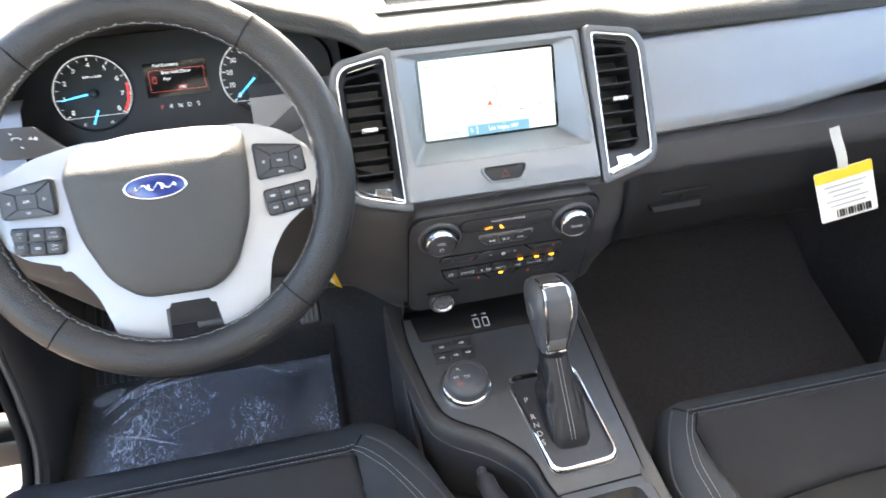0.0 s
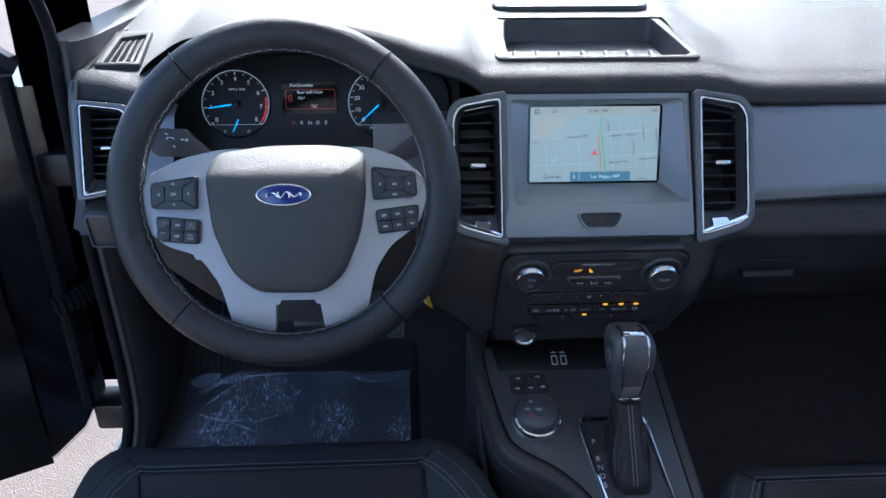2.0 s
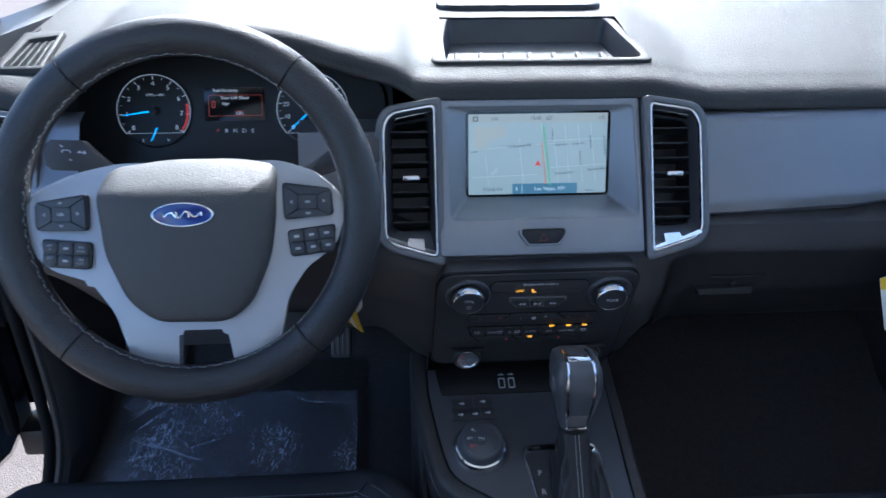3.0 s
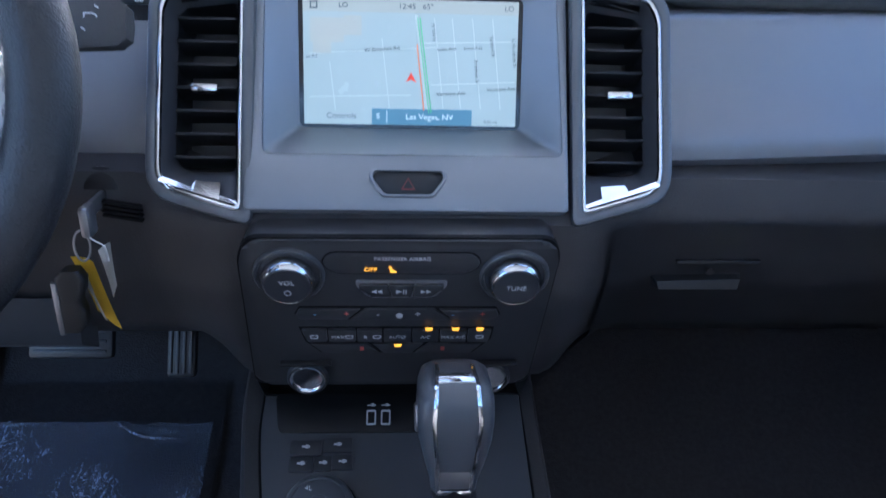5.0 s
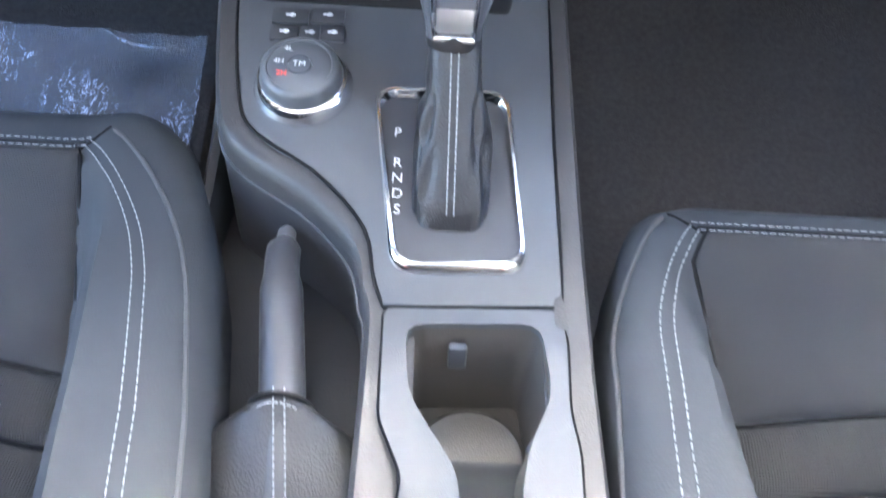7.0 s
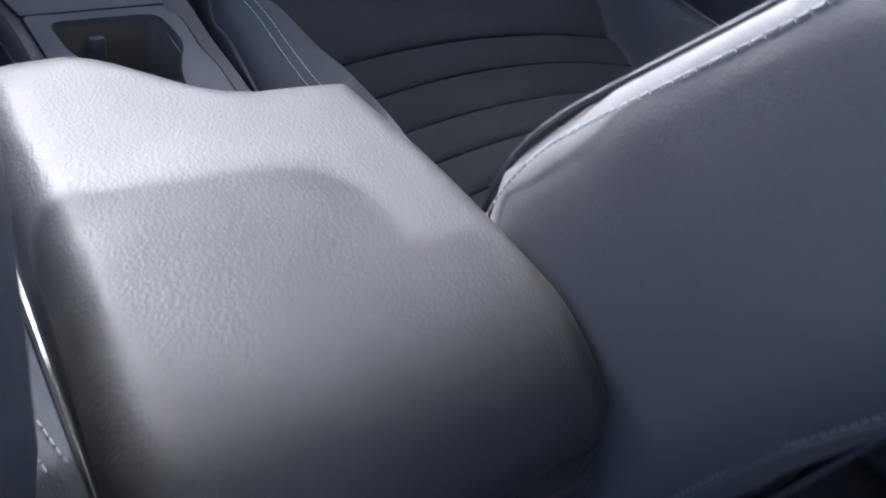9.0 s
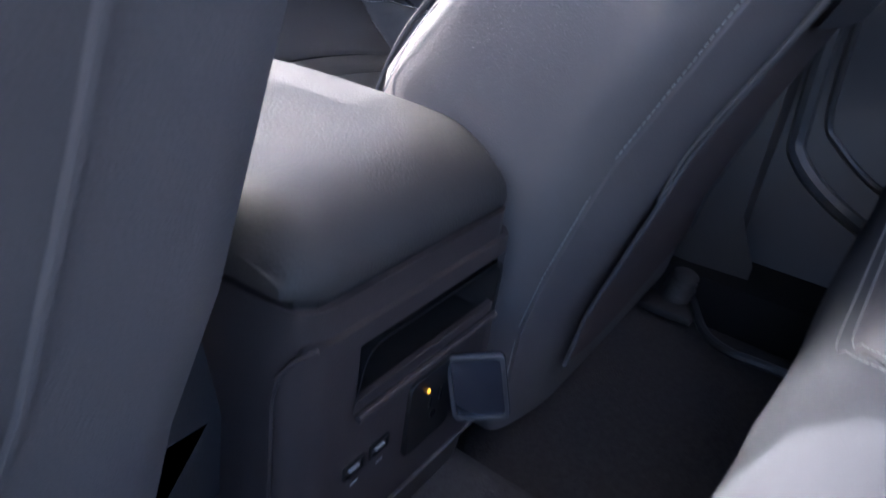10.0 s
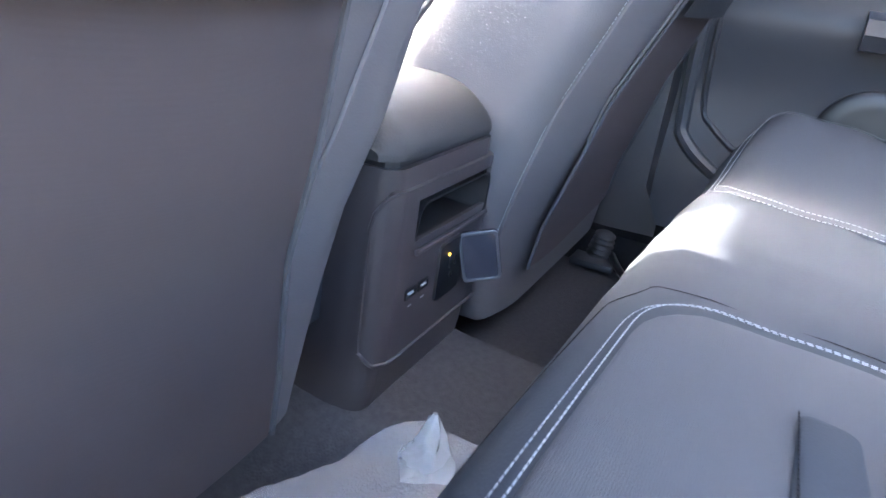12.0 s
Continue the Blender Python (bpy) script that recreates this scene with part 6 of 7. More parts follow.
# ---------------------------------------------------------------- front seats
def cushion_top(x, y, front, insert):
    """Height of a front cushion's top; x from its middle."""
    high = smooth([0.10, 0.34, front - 0.08, front, front + 0.07], [0.250, 0.252, 0.300, 0.312, 0.302], y)
    dip = lerp([0.10, 0.34, front - 0.18, front - 0.10, front - 0.05, front - 0.012, front + 0.07], [0.202, 0.205, 0.222, 0.245, 0.277, 0.308, 0.302], y)
    dip += 0.012 * (1 - min(1.0, abs(x) / insert) ** 2) * smooth([front - 0.14, front - 0.02], [1, 0], y)
    rise = smooth([insert - 0.002, insert + 0.032], [0, 1], abs(x))
    b = smooth([insert - 0.012, insert + 0.030, insert + 0.055], [0, 1, 0.85], abs(x))
    return dip + (high - dip) * rise + 0.026 * b * smooth([front - 0.28, front - 0.14, front - 0.02], [1, 0.35, 0.2], y) + 0.004


SEAT_Z = [0.095, 0.13, 0.17, 0.21, 0.25, 0.30, 0.36, 0.43, 0.50, 0.58, 0.66, 0.74, 0.79, 0.815]


def back_w(z):
    return lerp([0.095, 0.14, 0.25, 0.42, 0.50, 0.60, 0.72, 0.79, 0.815], [0.235, 0.255, 0.266, 0.280, 0.276, 0.270, 0.250, 0.205, 0.150], z)


def back_t(z):
    return lerp([0.095, 0.15, 0.25, 0.40, 0.60, 0.75, 0.815], [0.05, 0.11, 0.165, 0.160, 0.125, 0.10, 0.05], z)


def front_seat(cx, front, row, insert, shear, back_y, label, wide=0.0, corner=0.185, bend=0.11, panel=0.146, flare=0.0, narrow=0.0, flank=27, swell=0.0, hem=0.095):
    """row: how far behind the nose the cross stitching lies; shear: sideways drift of the cushion's lines towards its rear."""
    s = thing("front_seat", label, "seat", group="front seats")
    W = 0.268 + wide * 0.4
    X = lambda x, y: cx + x - shear * (y - 0.65)
    f0 = front - row
    ins = lambda y: insert - narrow * lerp([f0 - 0.19, f0 - 0.148, f0 - 0.106, f0 - 0.046, f0 - 0.007], [1, 0.9, 0.83, 0.38, 0], y)      # the insert narrows behind the nose
    ct = lambda x, y: cushion_top(x, y, f0, ins(y))
    width = lambda y: W * lerp([front - 0.15, front - 0.09, front - 0.045, front - 0.02, front - 0.006], [1, 0.965, 0.925, 0.88, 0.84], y)

    def surf(x, y):
        """Top of the cushion with its rolled sides."""
        w = width(y)
        e = min(1.0, max(0.0, (abs(x) - (w - 0.036)) / 0.036))
        return ct(x, y) + lerp([front - 0.045, front - 0.020, front - 0.006], [0, -0.003, -0.010], y) - 0.036 * (1 - math.sqrt(1 - e * e))

    rings = []
    stations = [(front, 0.60, -0.080), (front + 0.004, 0.72, -0.052), (front + 0.002, 0.79, -0.026)]
    stations += [(y, 0, 0) for y in np.linspace(front - 0.006, 0.30, 36)] + [(0.26, 0.98, -0.01), (0.245, 0.95, -0.05)]
    for y, sc, dz in stations:
        w = W * sc if sc else width(y)
        ring_ = []
        for t in np.linspace(-1, 1, 57):
            x = t * (w - 0.002)
            if sc:
                e = max(0.0, (abs(x) - (w - 0.036)) / 0.036)
                z = ct(x, y) + dz - 0.036 * (1 - math.sqrt(max(0.0, 1 - min(1.0, e) ** 2)))
            else:
                z = surf(x, y)
            ring_.append((X(x, y), y, z))
        ring_ += [(X(w, y), y, ct(0, y) - 0.075 + dz), (X(w - 0.004, y), y, 0.175), (X(-w + 0.004, y), y, 0.175), (X(-w, y), y, ct(0, y) - 0.075 + dz)]
        rings.append(ring_)
    part("cushion", loft(rings), M_SEATTOP, s, "charcoal cushion with smooth bolsters")

    def row_x(y):
        """Inner stitch row of a bolster; it bends inwards at the front corner."""
        return wide + lerp([0.22, f0 - 0.20, f0 - 0.10], [0.225, 0.227, 0.222], y) - (0.222 - corner) * max(0.0, 1 - (f0 + 0.004 - y) / bend) ** 2

    def side_x(y):
        return min(ins(y), row_x(y) - 0.007)

    BOW, PITCH = 0.011, 0.0445       # the cross seams bow forward in the middle

    def pad_strip(y0, y1, mat, nm, proud, ny):
        """One sewn panel of the insert, rolled at its edges."""
        nx = 40
        bm = bmesh.new()
        g = []
        for i in range(nx + 1):
            u = math.sin((i / nx - 0.5) * math.pi)
            row_ = []
            for j in range(ny + 1):
                v = 0.5 + 0.5 * math.sin((j / ny - 0.5) * math.pi)
                y = y0 + (y1 - y0) * v + BOW * (1 - u * u) * ((1 - v) if nm == 'front_panel' else 1)
                x = u * side_x(y)
                roll = (1 - abs(2 * v - 1) ** (20 if nm == 'front_panel' else 5)) * (1 - abs(u) ** 40)
                row_.append(bm.verts.new((X(x, y), y, surf(x, y) + 0.0016 + proud * roll)))
            g.append(row_)
        for i in range(nx):
            for j in range(ny):
                bm.faces.new((g[i][j], g[i + 1][j], g[i + 1][j + 1], g[i][j + 1]))
        bmesh.ops.solidify(bm, geom=bm.faces[:], thickness=0.006)
        part(nm, bm, mat, s)

    y_rib = f0 - panel
    pad_strip(y_rib + 0.0018, f0 - 0.004, M_SEAT, "front_panel", 0.0050, 24)
    for k in range(7):
        pad_strip(y_rib - PITCH * (k + 1) + 0.0018, y_rib - PITCH * k - 0.0018, M_RIB, "cross_rib", 0.0058, 12)
        seam = [(u * side_x(y_rib - PITCH * k), y_rib - PITCH * k + BOW * (1 - u * u)) for u in np.linspace(-0.99, 0.99, 24)]
        part("rib_seam", tube([(X(x, y), y, surf(x, y) + 0.0004) for x, y in seam], 0.0018, 6), M_RUBBER, s)

    # seams: a double row down both bolsters and across the nose
    for sgn in (-1, 1):
        for d in (0.0, 0.0075):
            path = []
            for y in np.linspace(0.30, f0 + d * 0.9, 90):
                x = sgn * (row_x(y) + d)
                path.append((X(x, y), y, surf(x, y) + 0.0012))
            stitches(path, s, pitch=0.0056, length=0.0038, radius=0.00043)
        path = [(X(sgn * (row_x(y) + 0.030), y), y, surf(row_x(y) + 0.030, y) + 0.0004) for y in np.linspace(0.30, f0 + 0.012, 50)]
        part("piping", tube(path, 0.0016, 6), M_SEAT, s)
        part("seam_groove", tube([(X(sgn * (side_x(y) + 0.0016), y), y, surf(side_x(y), y) + 0.0006) for y in np.linspace(0.30, f0, 40)], 0.0015, 5), M_RUBBER, s)
        path = [(X(sgn * (row_x(f0) + q), f0 + q * 1.2), f0 + q * 1.2, surf(row_x(f0) + q, f0 + q * 1.2) + 0.0002) for q in np.linspace(-0.004, 0.016, 8)]
        part("corner_seam", tube(path, 0.0010, 5), M_RUBBER, s)
    part("nose_seam", tube([(X(x, f0 + 0.0045), f0 + 0.0045, surf(x, f0 + 0.0045) + 0.0002) for x in np.linspace(-row_x(f0), row_x(f0), 50)], 0.0010, 5), M_RUBBER, s)
    for d in (0.0, 0.009):
        path = [(X(x, f0 + d), f0 + d, surf(x, f0 + d) + 0.0012) for x in np.linspace(-row_x(f0) - d * 0.4, row_x(f0) + d * 0.4, 60)]
        stitches(path, s, pitch=0.0056, length=0.0038, radius=0.00043)
    for sgn in (-1, 1):
        part("side_cover", rbox(0.022, 0.32, 0.10, 0.010, at=(X(sgn * 0.250, 0.50), 0.50, 0.165)), M_PLASTIC, s, "dark plastic side cover")
    part("seat_frame", rbox(0.42, 0.36, 0.05, 0.010, at=(X(0, 0.48), 0.48, 0.150)), M_BLACK, s)
    for sgn in (-1, 1):
        part("slide_rail", rbox(0.03, 0.40, 0.035, 0.004, at=(cx + sgn * 0.19, 0.52, 0.112)), M_BLACK, s)
        for yy in (0.36, 0.68):
            part("rail_foot", rbox(0.036, 0.05, 0.12, 0.004, at=(cx + sgn * 0.19, yy, 0.06)), M_BLACK, s)

    def back_pt(z, a, lift=0.0):
        w, th, yb = back_w(z) + flare, back_t(z), back_y(z)
        ca, sa = math.cos(a), math.sin(a)
        x = w * math.copysign(abs(ca) ** 0.36, ca)
        y = th / 2 * math.copysign(abs(sa) ** 0.42, sa)
        if sa > 0:        # front: bolsters stand forward
            y += 0.030 * smooth([0.50, 0.85], [0, 1], abs(x) / w) * smooth([0.25, 0.40, 0.70], [0.3, 1, 0.2], z)
            y += swell * smooth([0.28, 0.34, 0.52], [0.7, 1, 0], z) * smooth([0.6, 0.9], [0, 1], abs(x) / w)
            y -= 0.012 * (1 - smooth([0.0, 0.6], [0, 1], abs(x) / w))
        else:             # rear corners are rounded off
            y += 0.006 * smooth([0.66, 1.0], [0, 1], abs(x) / w)
        if flare:         # the rear corners are cut away aslant
            x = math.copysign(min(abs(x), w - 0.064 * max(0.0, 1 - (th / 2 + y) / 0.095)), x)
        return (cx + x * (1 + lift), yb + th / 2 + y * (1 + lift), z)

    # backrest: slices upwards, leaning back
    rings = [[back_pt(z, 2 * math.pi * q / 56) for q in range(56)] for z in [hem] + [z for z in SEAT_Z if z > hem + 0.005]]
    part("backrest", loft(rings), M_SEATSIDE, s, "charcoal backrest")

    def back_skin(u, v, lift=0.0):
        z = max(0.15, hem + 0.004) + 0.58 * v
        w = lerp([0.15, 0.20, 0.25, 0.30, 0.36, 0.42, 0.55, 0.72], [0.183, 0.177, 0.164, 0.153, 0.143, 0.138, 0.140, 0.125], z)
        return (cx + u * w, back_y(z) - 0.009 - lift + 0.004 * abs(u) ** 6 + 0.0025 * math.sin(9 * v + 2 * u), z)

    part("back_panel", sheet(lambda u, v: back_skin(u, v), np.linspace(-1, 1, 24), np.linspace(0, 0.475, 18), thick=0.005), M_BACKPANEL, s, "taupe cloth back panel")
    part("back_pocket", sheet(lambda u, v: back_skin(u * 1.02, v, 0.008 + 0.006 * (1 - abs(u) ** 3) * (v < 0.55)), np.linspace(-1, 1, 24), np.linspace(0.478, 0.9, 16), thick=0.010), M_SEAT, s, "dark upper back panel")
    for sgn in (-1, 1):
        path = [Vector(back_skin(sgn * 1.02, v, 0.001)) for v in np.linspace(0, 0.9, 24)]
        part("back_piping", tube(path, 0.0020, 6), M_SEAT, s)
        side = lambda deg: radians(deg) if sgn > 0 else radians(180 - deg)
        part("back_fold", tube([(cx + sgn * lerp([0.30, 0.36, 0.42, 0.56], [0.157, 0.168, 0.176, 0.190], z), back_y(z) - 0.0035 + 0.002 * math.sin(23 * z), z) for z in np.linspace(0.295, 0.60, 30)], 0.0016, 5), M_SEATSIDE, s)
        part("flank_piping", tube([back_pt(z, side(-flank), 0.003) for z in np.linspace(0.15, 0.74, 40)], 0.0024, 6), M_SEATSIDE, s)
        stitches([back_pt(z, side(3 - flank), 0.003) for z in np.linspace(0.15, 0.74, 60)], s, mat=M_GREYMARK, pitch=0.0045, length=0.0032, radius=0.0004)
        part("front_piping", tube([back_pt(z, side(35), 0.003) for z in np.linspace(0.24, 0.74, 40)], 0.0022, 6), M_SEAT, s)
        stitches([back_pt(z, side(18), 0.004) for z in np.linspace(0.24, 0.74, 60)], s, pitch=0.005, length=0.0040, radius=0.0007)
    part("headrest", loft([[(cx + w * math.copysign(abs(math.cos(a)) ** 0.5, math.cos(a)), back_y(0.8) + 0.045 + d + t * math.copysign(abs(math.sin(a)) ** 0.6, math.sin(a)), z) for a in np.linspace(0, 2 * math.pi, 33)[:-1]] for z, w, t, d in ((0.855, 0.09, 0.035, 0.005), (0.87, 0.115, 0.05, 0.004), (0.92, 0.125, 0.055, 0.0), (0.98, 0.12, 0.05, -0.006), (1.01, 0.10, 0.035, -0.01), (1.018, 0.06, 0.02, -0.01))]), M_SEATSIDE, s, "charcoal headrest")
    for sgn in (-1, 1):
        part("headrest_post", tube([(cx + sgn * 0.06, back_y(0.78) + 0.045, 0.78), (cx + sgn * 0.06, back_y(0.8) + 0.048, 0.88)], 0.006, 10), M_STEEL, s)
    return s


def back_driver(z):
    return lerp([0.09, 0.13, 0.19, 0.29, 0.36, 0.45, 0.55, 0.80], [0.210, 0.206, 0.199, 0.184, 0.162, 0.143, 0.108, -0.035], z)


def back_passenger(z):
    return lerp([0.09, 0.20, 0.334, 0.41, 0.55, 0.80], [0.180, 0.168, 0.128, 0.094, 0.035, -0.055], z)


front_seat(-0.360, 0.848, 0.066, 0.173, 0.19, back_driver, "charcoal driver's seat with pale grey stitching", corner=0.172, bend=0.13, panel=0.138, flare=0.018, narrow=0.006, hem=0.150)
front_seat(0.408, 0.775, 0.044, 0.216, 0.0, back_passenger, "charcoal passenger seat with pale grey stitching", wide=0.018, panel=0.106, narrow=0.029, flank=37, swell=0.030)

# belt buckles beside the console
for cx, cy, a in ((-0.076, 0.462, 8), (0.156, 0.424, -8)):
    b = thing("belt_buckle", "seat belt buckle with a red release button", "seat belt buckle", group="belt buckles")
    B = Matrix.Translation((cx, cy, 0.262)) @ Euler((radians(-24), radians(a), 0)).to_matrix().to_4x4()
    part("housing", rbox(0.024, 0.036, 0.078, 0.004), M_DECK, b, "cream plastic housing", m=B)
    part("release_button", rbox(0.010, 0.028, 0.012, 0.002), M_REDPART, b, "bright red release button", m=B @ Matrix.Translation((0.003 * (-1 if cx < 0 else 1), 0.004, 0.039)))
    part("stalk", rbox(0.012, 0.014, 0.11, 0.003), M_BLACK, b, m=B @ Matrix.Translation((0, 0, -0.09)))

# ---------------------------------------------------------------- rear bench
bench = thing("rear_bench", "charcoal rear bench with double pale stitching", "bench seat", at=Matrix.Translation((0, 0.085, 0)))


def bench_top(x, y):
    z = smooth([-0.62, -0.40, -0.16, -0.088], [0.270, 0.272, 0.312, 0.318], y)
    return z + 0.010 * math.cos(math.pi * min(1, abs(x + 0.36) / 0.3)) * (abs(x + 0.36) < 0.3) * 0.5 + 0.010 * math.cos(math.pi * min(1, abs(x - 0.40) / 0.3)) * (abs(x - 0.40) < 0.3) * 0.5


def bench_nose(x, y):
    """The front edge runs slightly aslant."""
    return smooth([-0.40, -0.12, 0.0, 0.06, 0.20, 0.62], [0.006, 0.005, -0.001, -0.005, -0.013, -0.030], x) * smooth([-0.36, -0.12], [0, 1], y)


def bench_surf(x, y):
    """Top of the cushion with its rolled front edge."""
    q = y - bench_nose(x, y)
    return bench_top(x, q) + lerp([-0.12, -0.092, -0.074, -0.062, -0.056], [0, -0.003, -0.012, -0.030, -0.060], q)


rings = []
for y, dz, sc in ((-0.058, -0.120, 0.985), (-0.056, -0.060, 0.99), (-0.062, -0.030, 0.995), (-0.074, -0.012, 1), (-0.092, -0.003, 1), (-0.12, 0, 1), (-0.18, 0, 1), (-0.26, 0, 1), (-0.36, 0, 1), (-0.50, 0, 1), (-0.62, 0, 1)):
    r_ = []
    for t in np.linspace(-1, 1, 70):
        x = 0.025 + t * 0.63 * sc
        e = max(0, (abs(t) - 0.93) / 0.07)
        r_.append((x, y + bench_nose(x, y), bench_top(x, y) + dz - 0.05 * (1 - math.sqrt(max(0, 1 - e * e)))))
    r_ += [(0.025 + 0.63 * sc, y - 0.05 * (y > -0.1), 0.13), (0.025 - 0.63 * sc, y - 0.02 * (y > -0.1), 0.13)]
    rings.append(r_)
part("cushion", loft(rings), M_SEATTOP, bench, "smooth charcoal bench cushion")
def dense(pts, step=0.008):
    """A closed outline with points at most a step apart."""
    out = []
    for i, b in enumerate(pts):
        a, b = Vector(pts[i - 1][:2]), Vector(b[:2])
        k = max(1, int((b - a).length / step))
        out += [a.lerp(b, q / k) for q in range(1, k + 1)]
    return out


for x0, x1, yf in ((-0.62, -0.151, 0.0), (0.050, 0.66, -0.012)):
    # raised seat panels between double seams
    g = dense(rounded([(x0 + 0.02, -0.074 + yf), (x1 - 0.010, -0.090 + yf * 1.6), (x1 - 0.012, -0.50), (x0 + 0.02, -0.50)], 0.05, 6), 0.02)
    mid = sum(g, Vector((0, 0))) / len(g)
    layers = [[(p.x, p.y, bench_surf(p.x, p.y) + up) for p in (mid + (q - mid) * k for q in g)] for k, up in [(1, -0.004), (0.997, 0.0012), (0.985, 0.0024), (0.955, 0.0030)] + [(k, 0.0034) for k in np.linspace(0.9, 0.03, 14)]]
    part("seat_panel", loft(layers), M_SEAT, bench, "plain woven seat panel")
    for d in (-0.002, 0.0035):
        path = [(x, y, bench_surf(x, y) + 0.0016 + (0.0026 if d > 0 else 0)) for x, y in dense(offset(rounded([(x0 + 0.02, -0.070 + yf), (x1 - 0.004, -0.086 + yf * 1.6), (x1 - 0.008, -0.50), (x0 + 0.02, -0.50)], 0.05, 10), d))]
        stitches(path + [path[0]], bench, pitch=0.0038, length=0.0027, radius=0.00034)
stitches([(v.x, v.y, bench_surf(v.x, v.y) + 0.0004) for v in spline([(-0.33, -0.055, 0), (-0.20, -0.062, 0), (-0.150, -0.078, 0), (-0.138, -0.14, 0), (-0.138, -0.5, 0)], 60)], bench, mat=M_RUBBER, pitch=0.0048, length=0.0047, radius=0.0003, name="seam")
part("front_skirt", rbox(1.22, 0.10, 0.12, 0.01, at=(0.025, -0.175, 0.088)), M_PLASTIC, bench, "dark plastic under-seat skirt")
rings = []
for z, y, th in ((0.24, -0.56, 0.10), (0.28, -0.565, 0.14), (0.45, -0.60, 0.15), (0.65, -0.645, 0.13), (0.78, -0.67, 0.10), (0.82, -0.68, 0.05)):
    rings.append([(0.025 + 0.63 * math.copysign(abs(math.cos(a)) ** 0.25, math.cos(a)), y - th / 2 + th / 2 * math.copysign(abs(math.sin(a)) ** 0.6, math.sin(a)), z) for a in np.linspace(0, 2 * math.pi, 41)[:-1]])
part("backrest", loft(rings), M_SEATSIDE, bench, "charcoal bench backrest")
# seat belt buckle lying in the bench
bb = thing("bench_pull_flap", "grey stitched fabric flap lying on the bench", "fabric flap", at=Matrix.Translation((0, 0.085, 0)))
flap_z = lambda x, y: bench_surf(x, y) + 0.0045
part("flap", puffy(rounded([(-0.330, -0.150), (-0.236, -0.154), (-0.240, -0.174), (-0.330, -0.176)], 0.006), [(0, -0.004), (0.0006, 0.001), (0.003, 0.0022)], flap_z), M_SEATTOP, bb, "folded flap")
stitches([(x, -0.1535, flap_z(x, -0.1535) + 0.002) for x in np.linspace(-0.328, -0.238, 20)], bb, mat=M_RUBBER, pitch=0.003, length=0.002, radius=0.0004)
part("loop", tube([(x, -0.188, flap_z(x, -0.188) + 0.002) for x in np.linspace(-0.33, -0.250, 12)], 0.006, 8), M_SEATTOP, bb)

# ---------------------------------------------------------------- doors, pillars, glass, body sides
glass = glass_material("clear window glass", (0.97, 0.99, 0.98))
def pane(name, corners, label):
    bm = bmesh.new()
    f = bm.faces.new([bm.verts.new(c) for c in corners])
    bmesh.ops.solidify(bm, geom=[f], thickness=0.005)
    ob = part(name, bm, glass, smooth=False)
    ob.visible_shadow = False
    return tagged(ob, label, "window", kind="structure")


pane("window_1", [(-0.66, 1.52, 0.815), (0.71, 1.52, 0.815), (0.61, 0.865, 1.190), (-0.56, 0.865, 1.190)], "clear sloping windscreen above the dashboard")
pane("window_2", [(0.735, -0.66, 0.72), (0.735, 0.10, 0.70), (0.66, -0.02, 1.14), (0.66, -0.55, 1.12)], "rear passenger door window")
pane("window_3", [(0.735, 0.20, 0.70), (0.735, 1.02, 0.74), (0.66, 0.48, 1.14), (0.66, 0.08, 1.14)], "front passenger door window")
pane("window_4", [(-0.60, -0.87, 0.72), (0.65, -0.87, 0.72), (0.60, -0.84, 1.14), (-0.55, -0.84, 1.14)], "rear cab window")

# windscreen pillars and header
for sgn, x0, x1 in ((-1, -0.695, -0.585), (1, 0.745, 0.635)):
    p = part("trim_pillar_front", loft([[(x0 * (1 - t) + x1 * t + q * 1.0, 1.50 - 0.64 * t + w, 0.79 + 0.40 * t + z) for q, w, z in ((-0.035, -0.02, 0), (0.035, -0.04, 0.0), (0.030, 0.045, 0.02), (-0.03, 0.05, 0.02))] for t in np.linspace(0, 1, 10)]), M_TRIM)
    tagged(p, "pale grey windscreen pillar trim", "pillar", kind="structure")
tagged(part("trim_header", rbox(1.22, 0.09, 0.04, 0.015, at=(0.025, 0.800, 1.182)), M_HEAD), "pale headliner edge above the windscreen", "trim", kind="structure")
# Out of view; placed where its shadow crosses the armrest lid.
mirror = thing("rear_view_mirror", "black rear-view mirror hung from the windscreen", "mirror")
MMX = Matrix.Translation((-0.040, 0.938, 0.967)) @ Euler((radians(16), 0, radians(-6))).to_matrix().to_4x4()
part("shell", loft([[MMX @ Vector((x * s, yy, z * s)) for x, z in rounded([(-0.125, -0.044), (0.125, -0.044), (0.120, 0.044), (-0.120, 0.044)], 0.028)] for s, yy in ((0.8, 0.03), (0.95, 0.018), (1.0, 0.0), (0.98, -0.006))]), M_BLACK, mirror)
part("glass", plate(rounded([(-0.118, -0.039), (0.118, -0.039), (0.114, 0.040), (-0.114, 0.040)], 0.025), 0.002, m=MMX @ Matrix.Translation((0, -0.0075, 0)) @ Euler((radians(90), 0, 0)).to_matrix().to_4x4()), M_CHROME, mirror, "mirror glass")
part("stem", tube([MMX @ Vector((0, 0.02, 0.02)), (0.030, 1.000, 1.090)], 0.010, 10), M_BLACK, mirror)

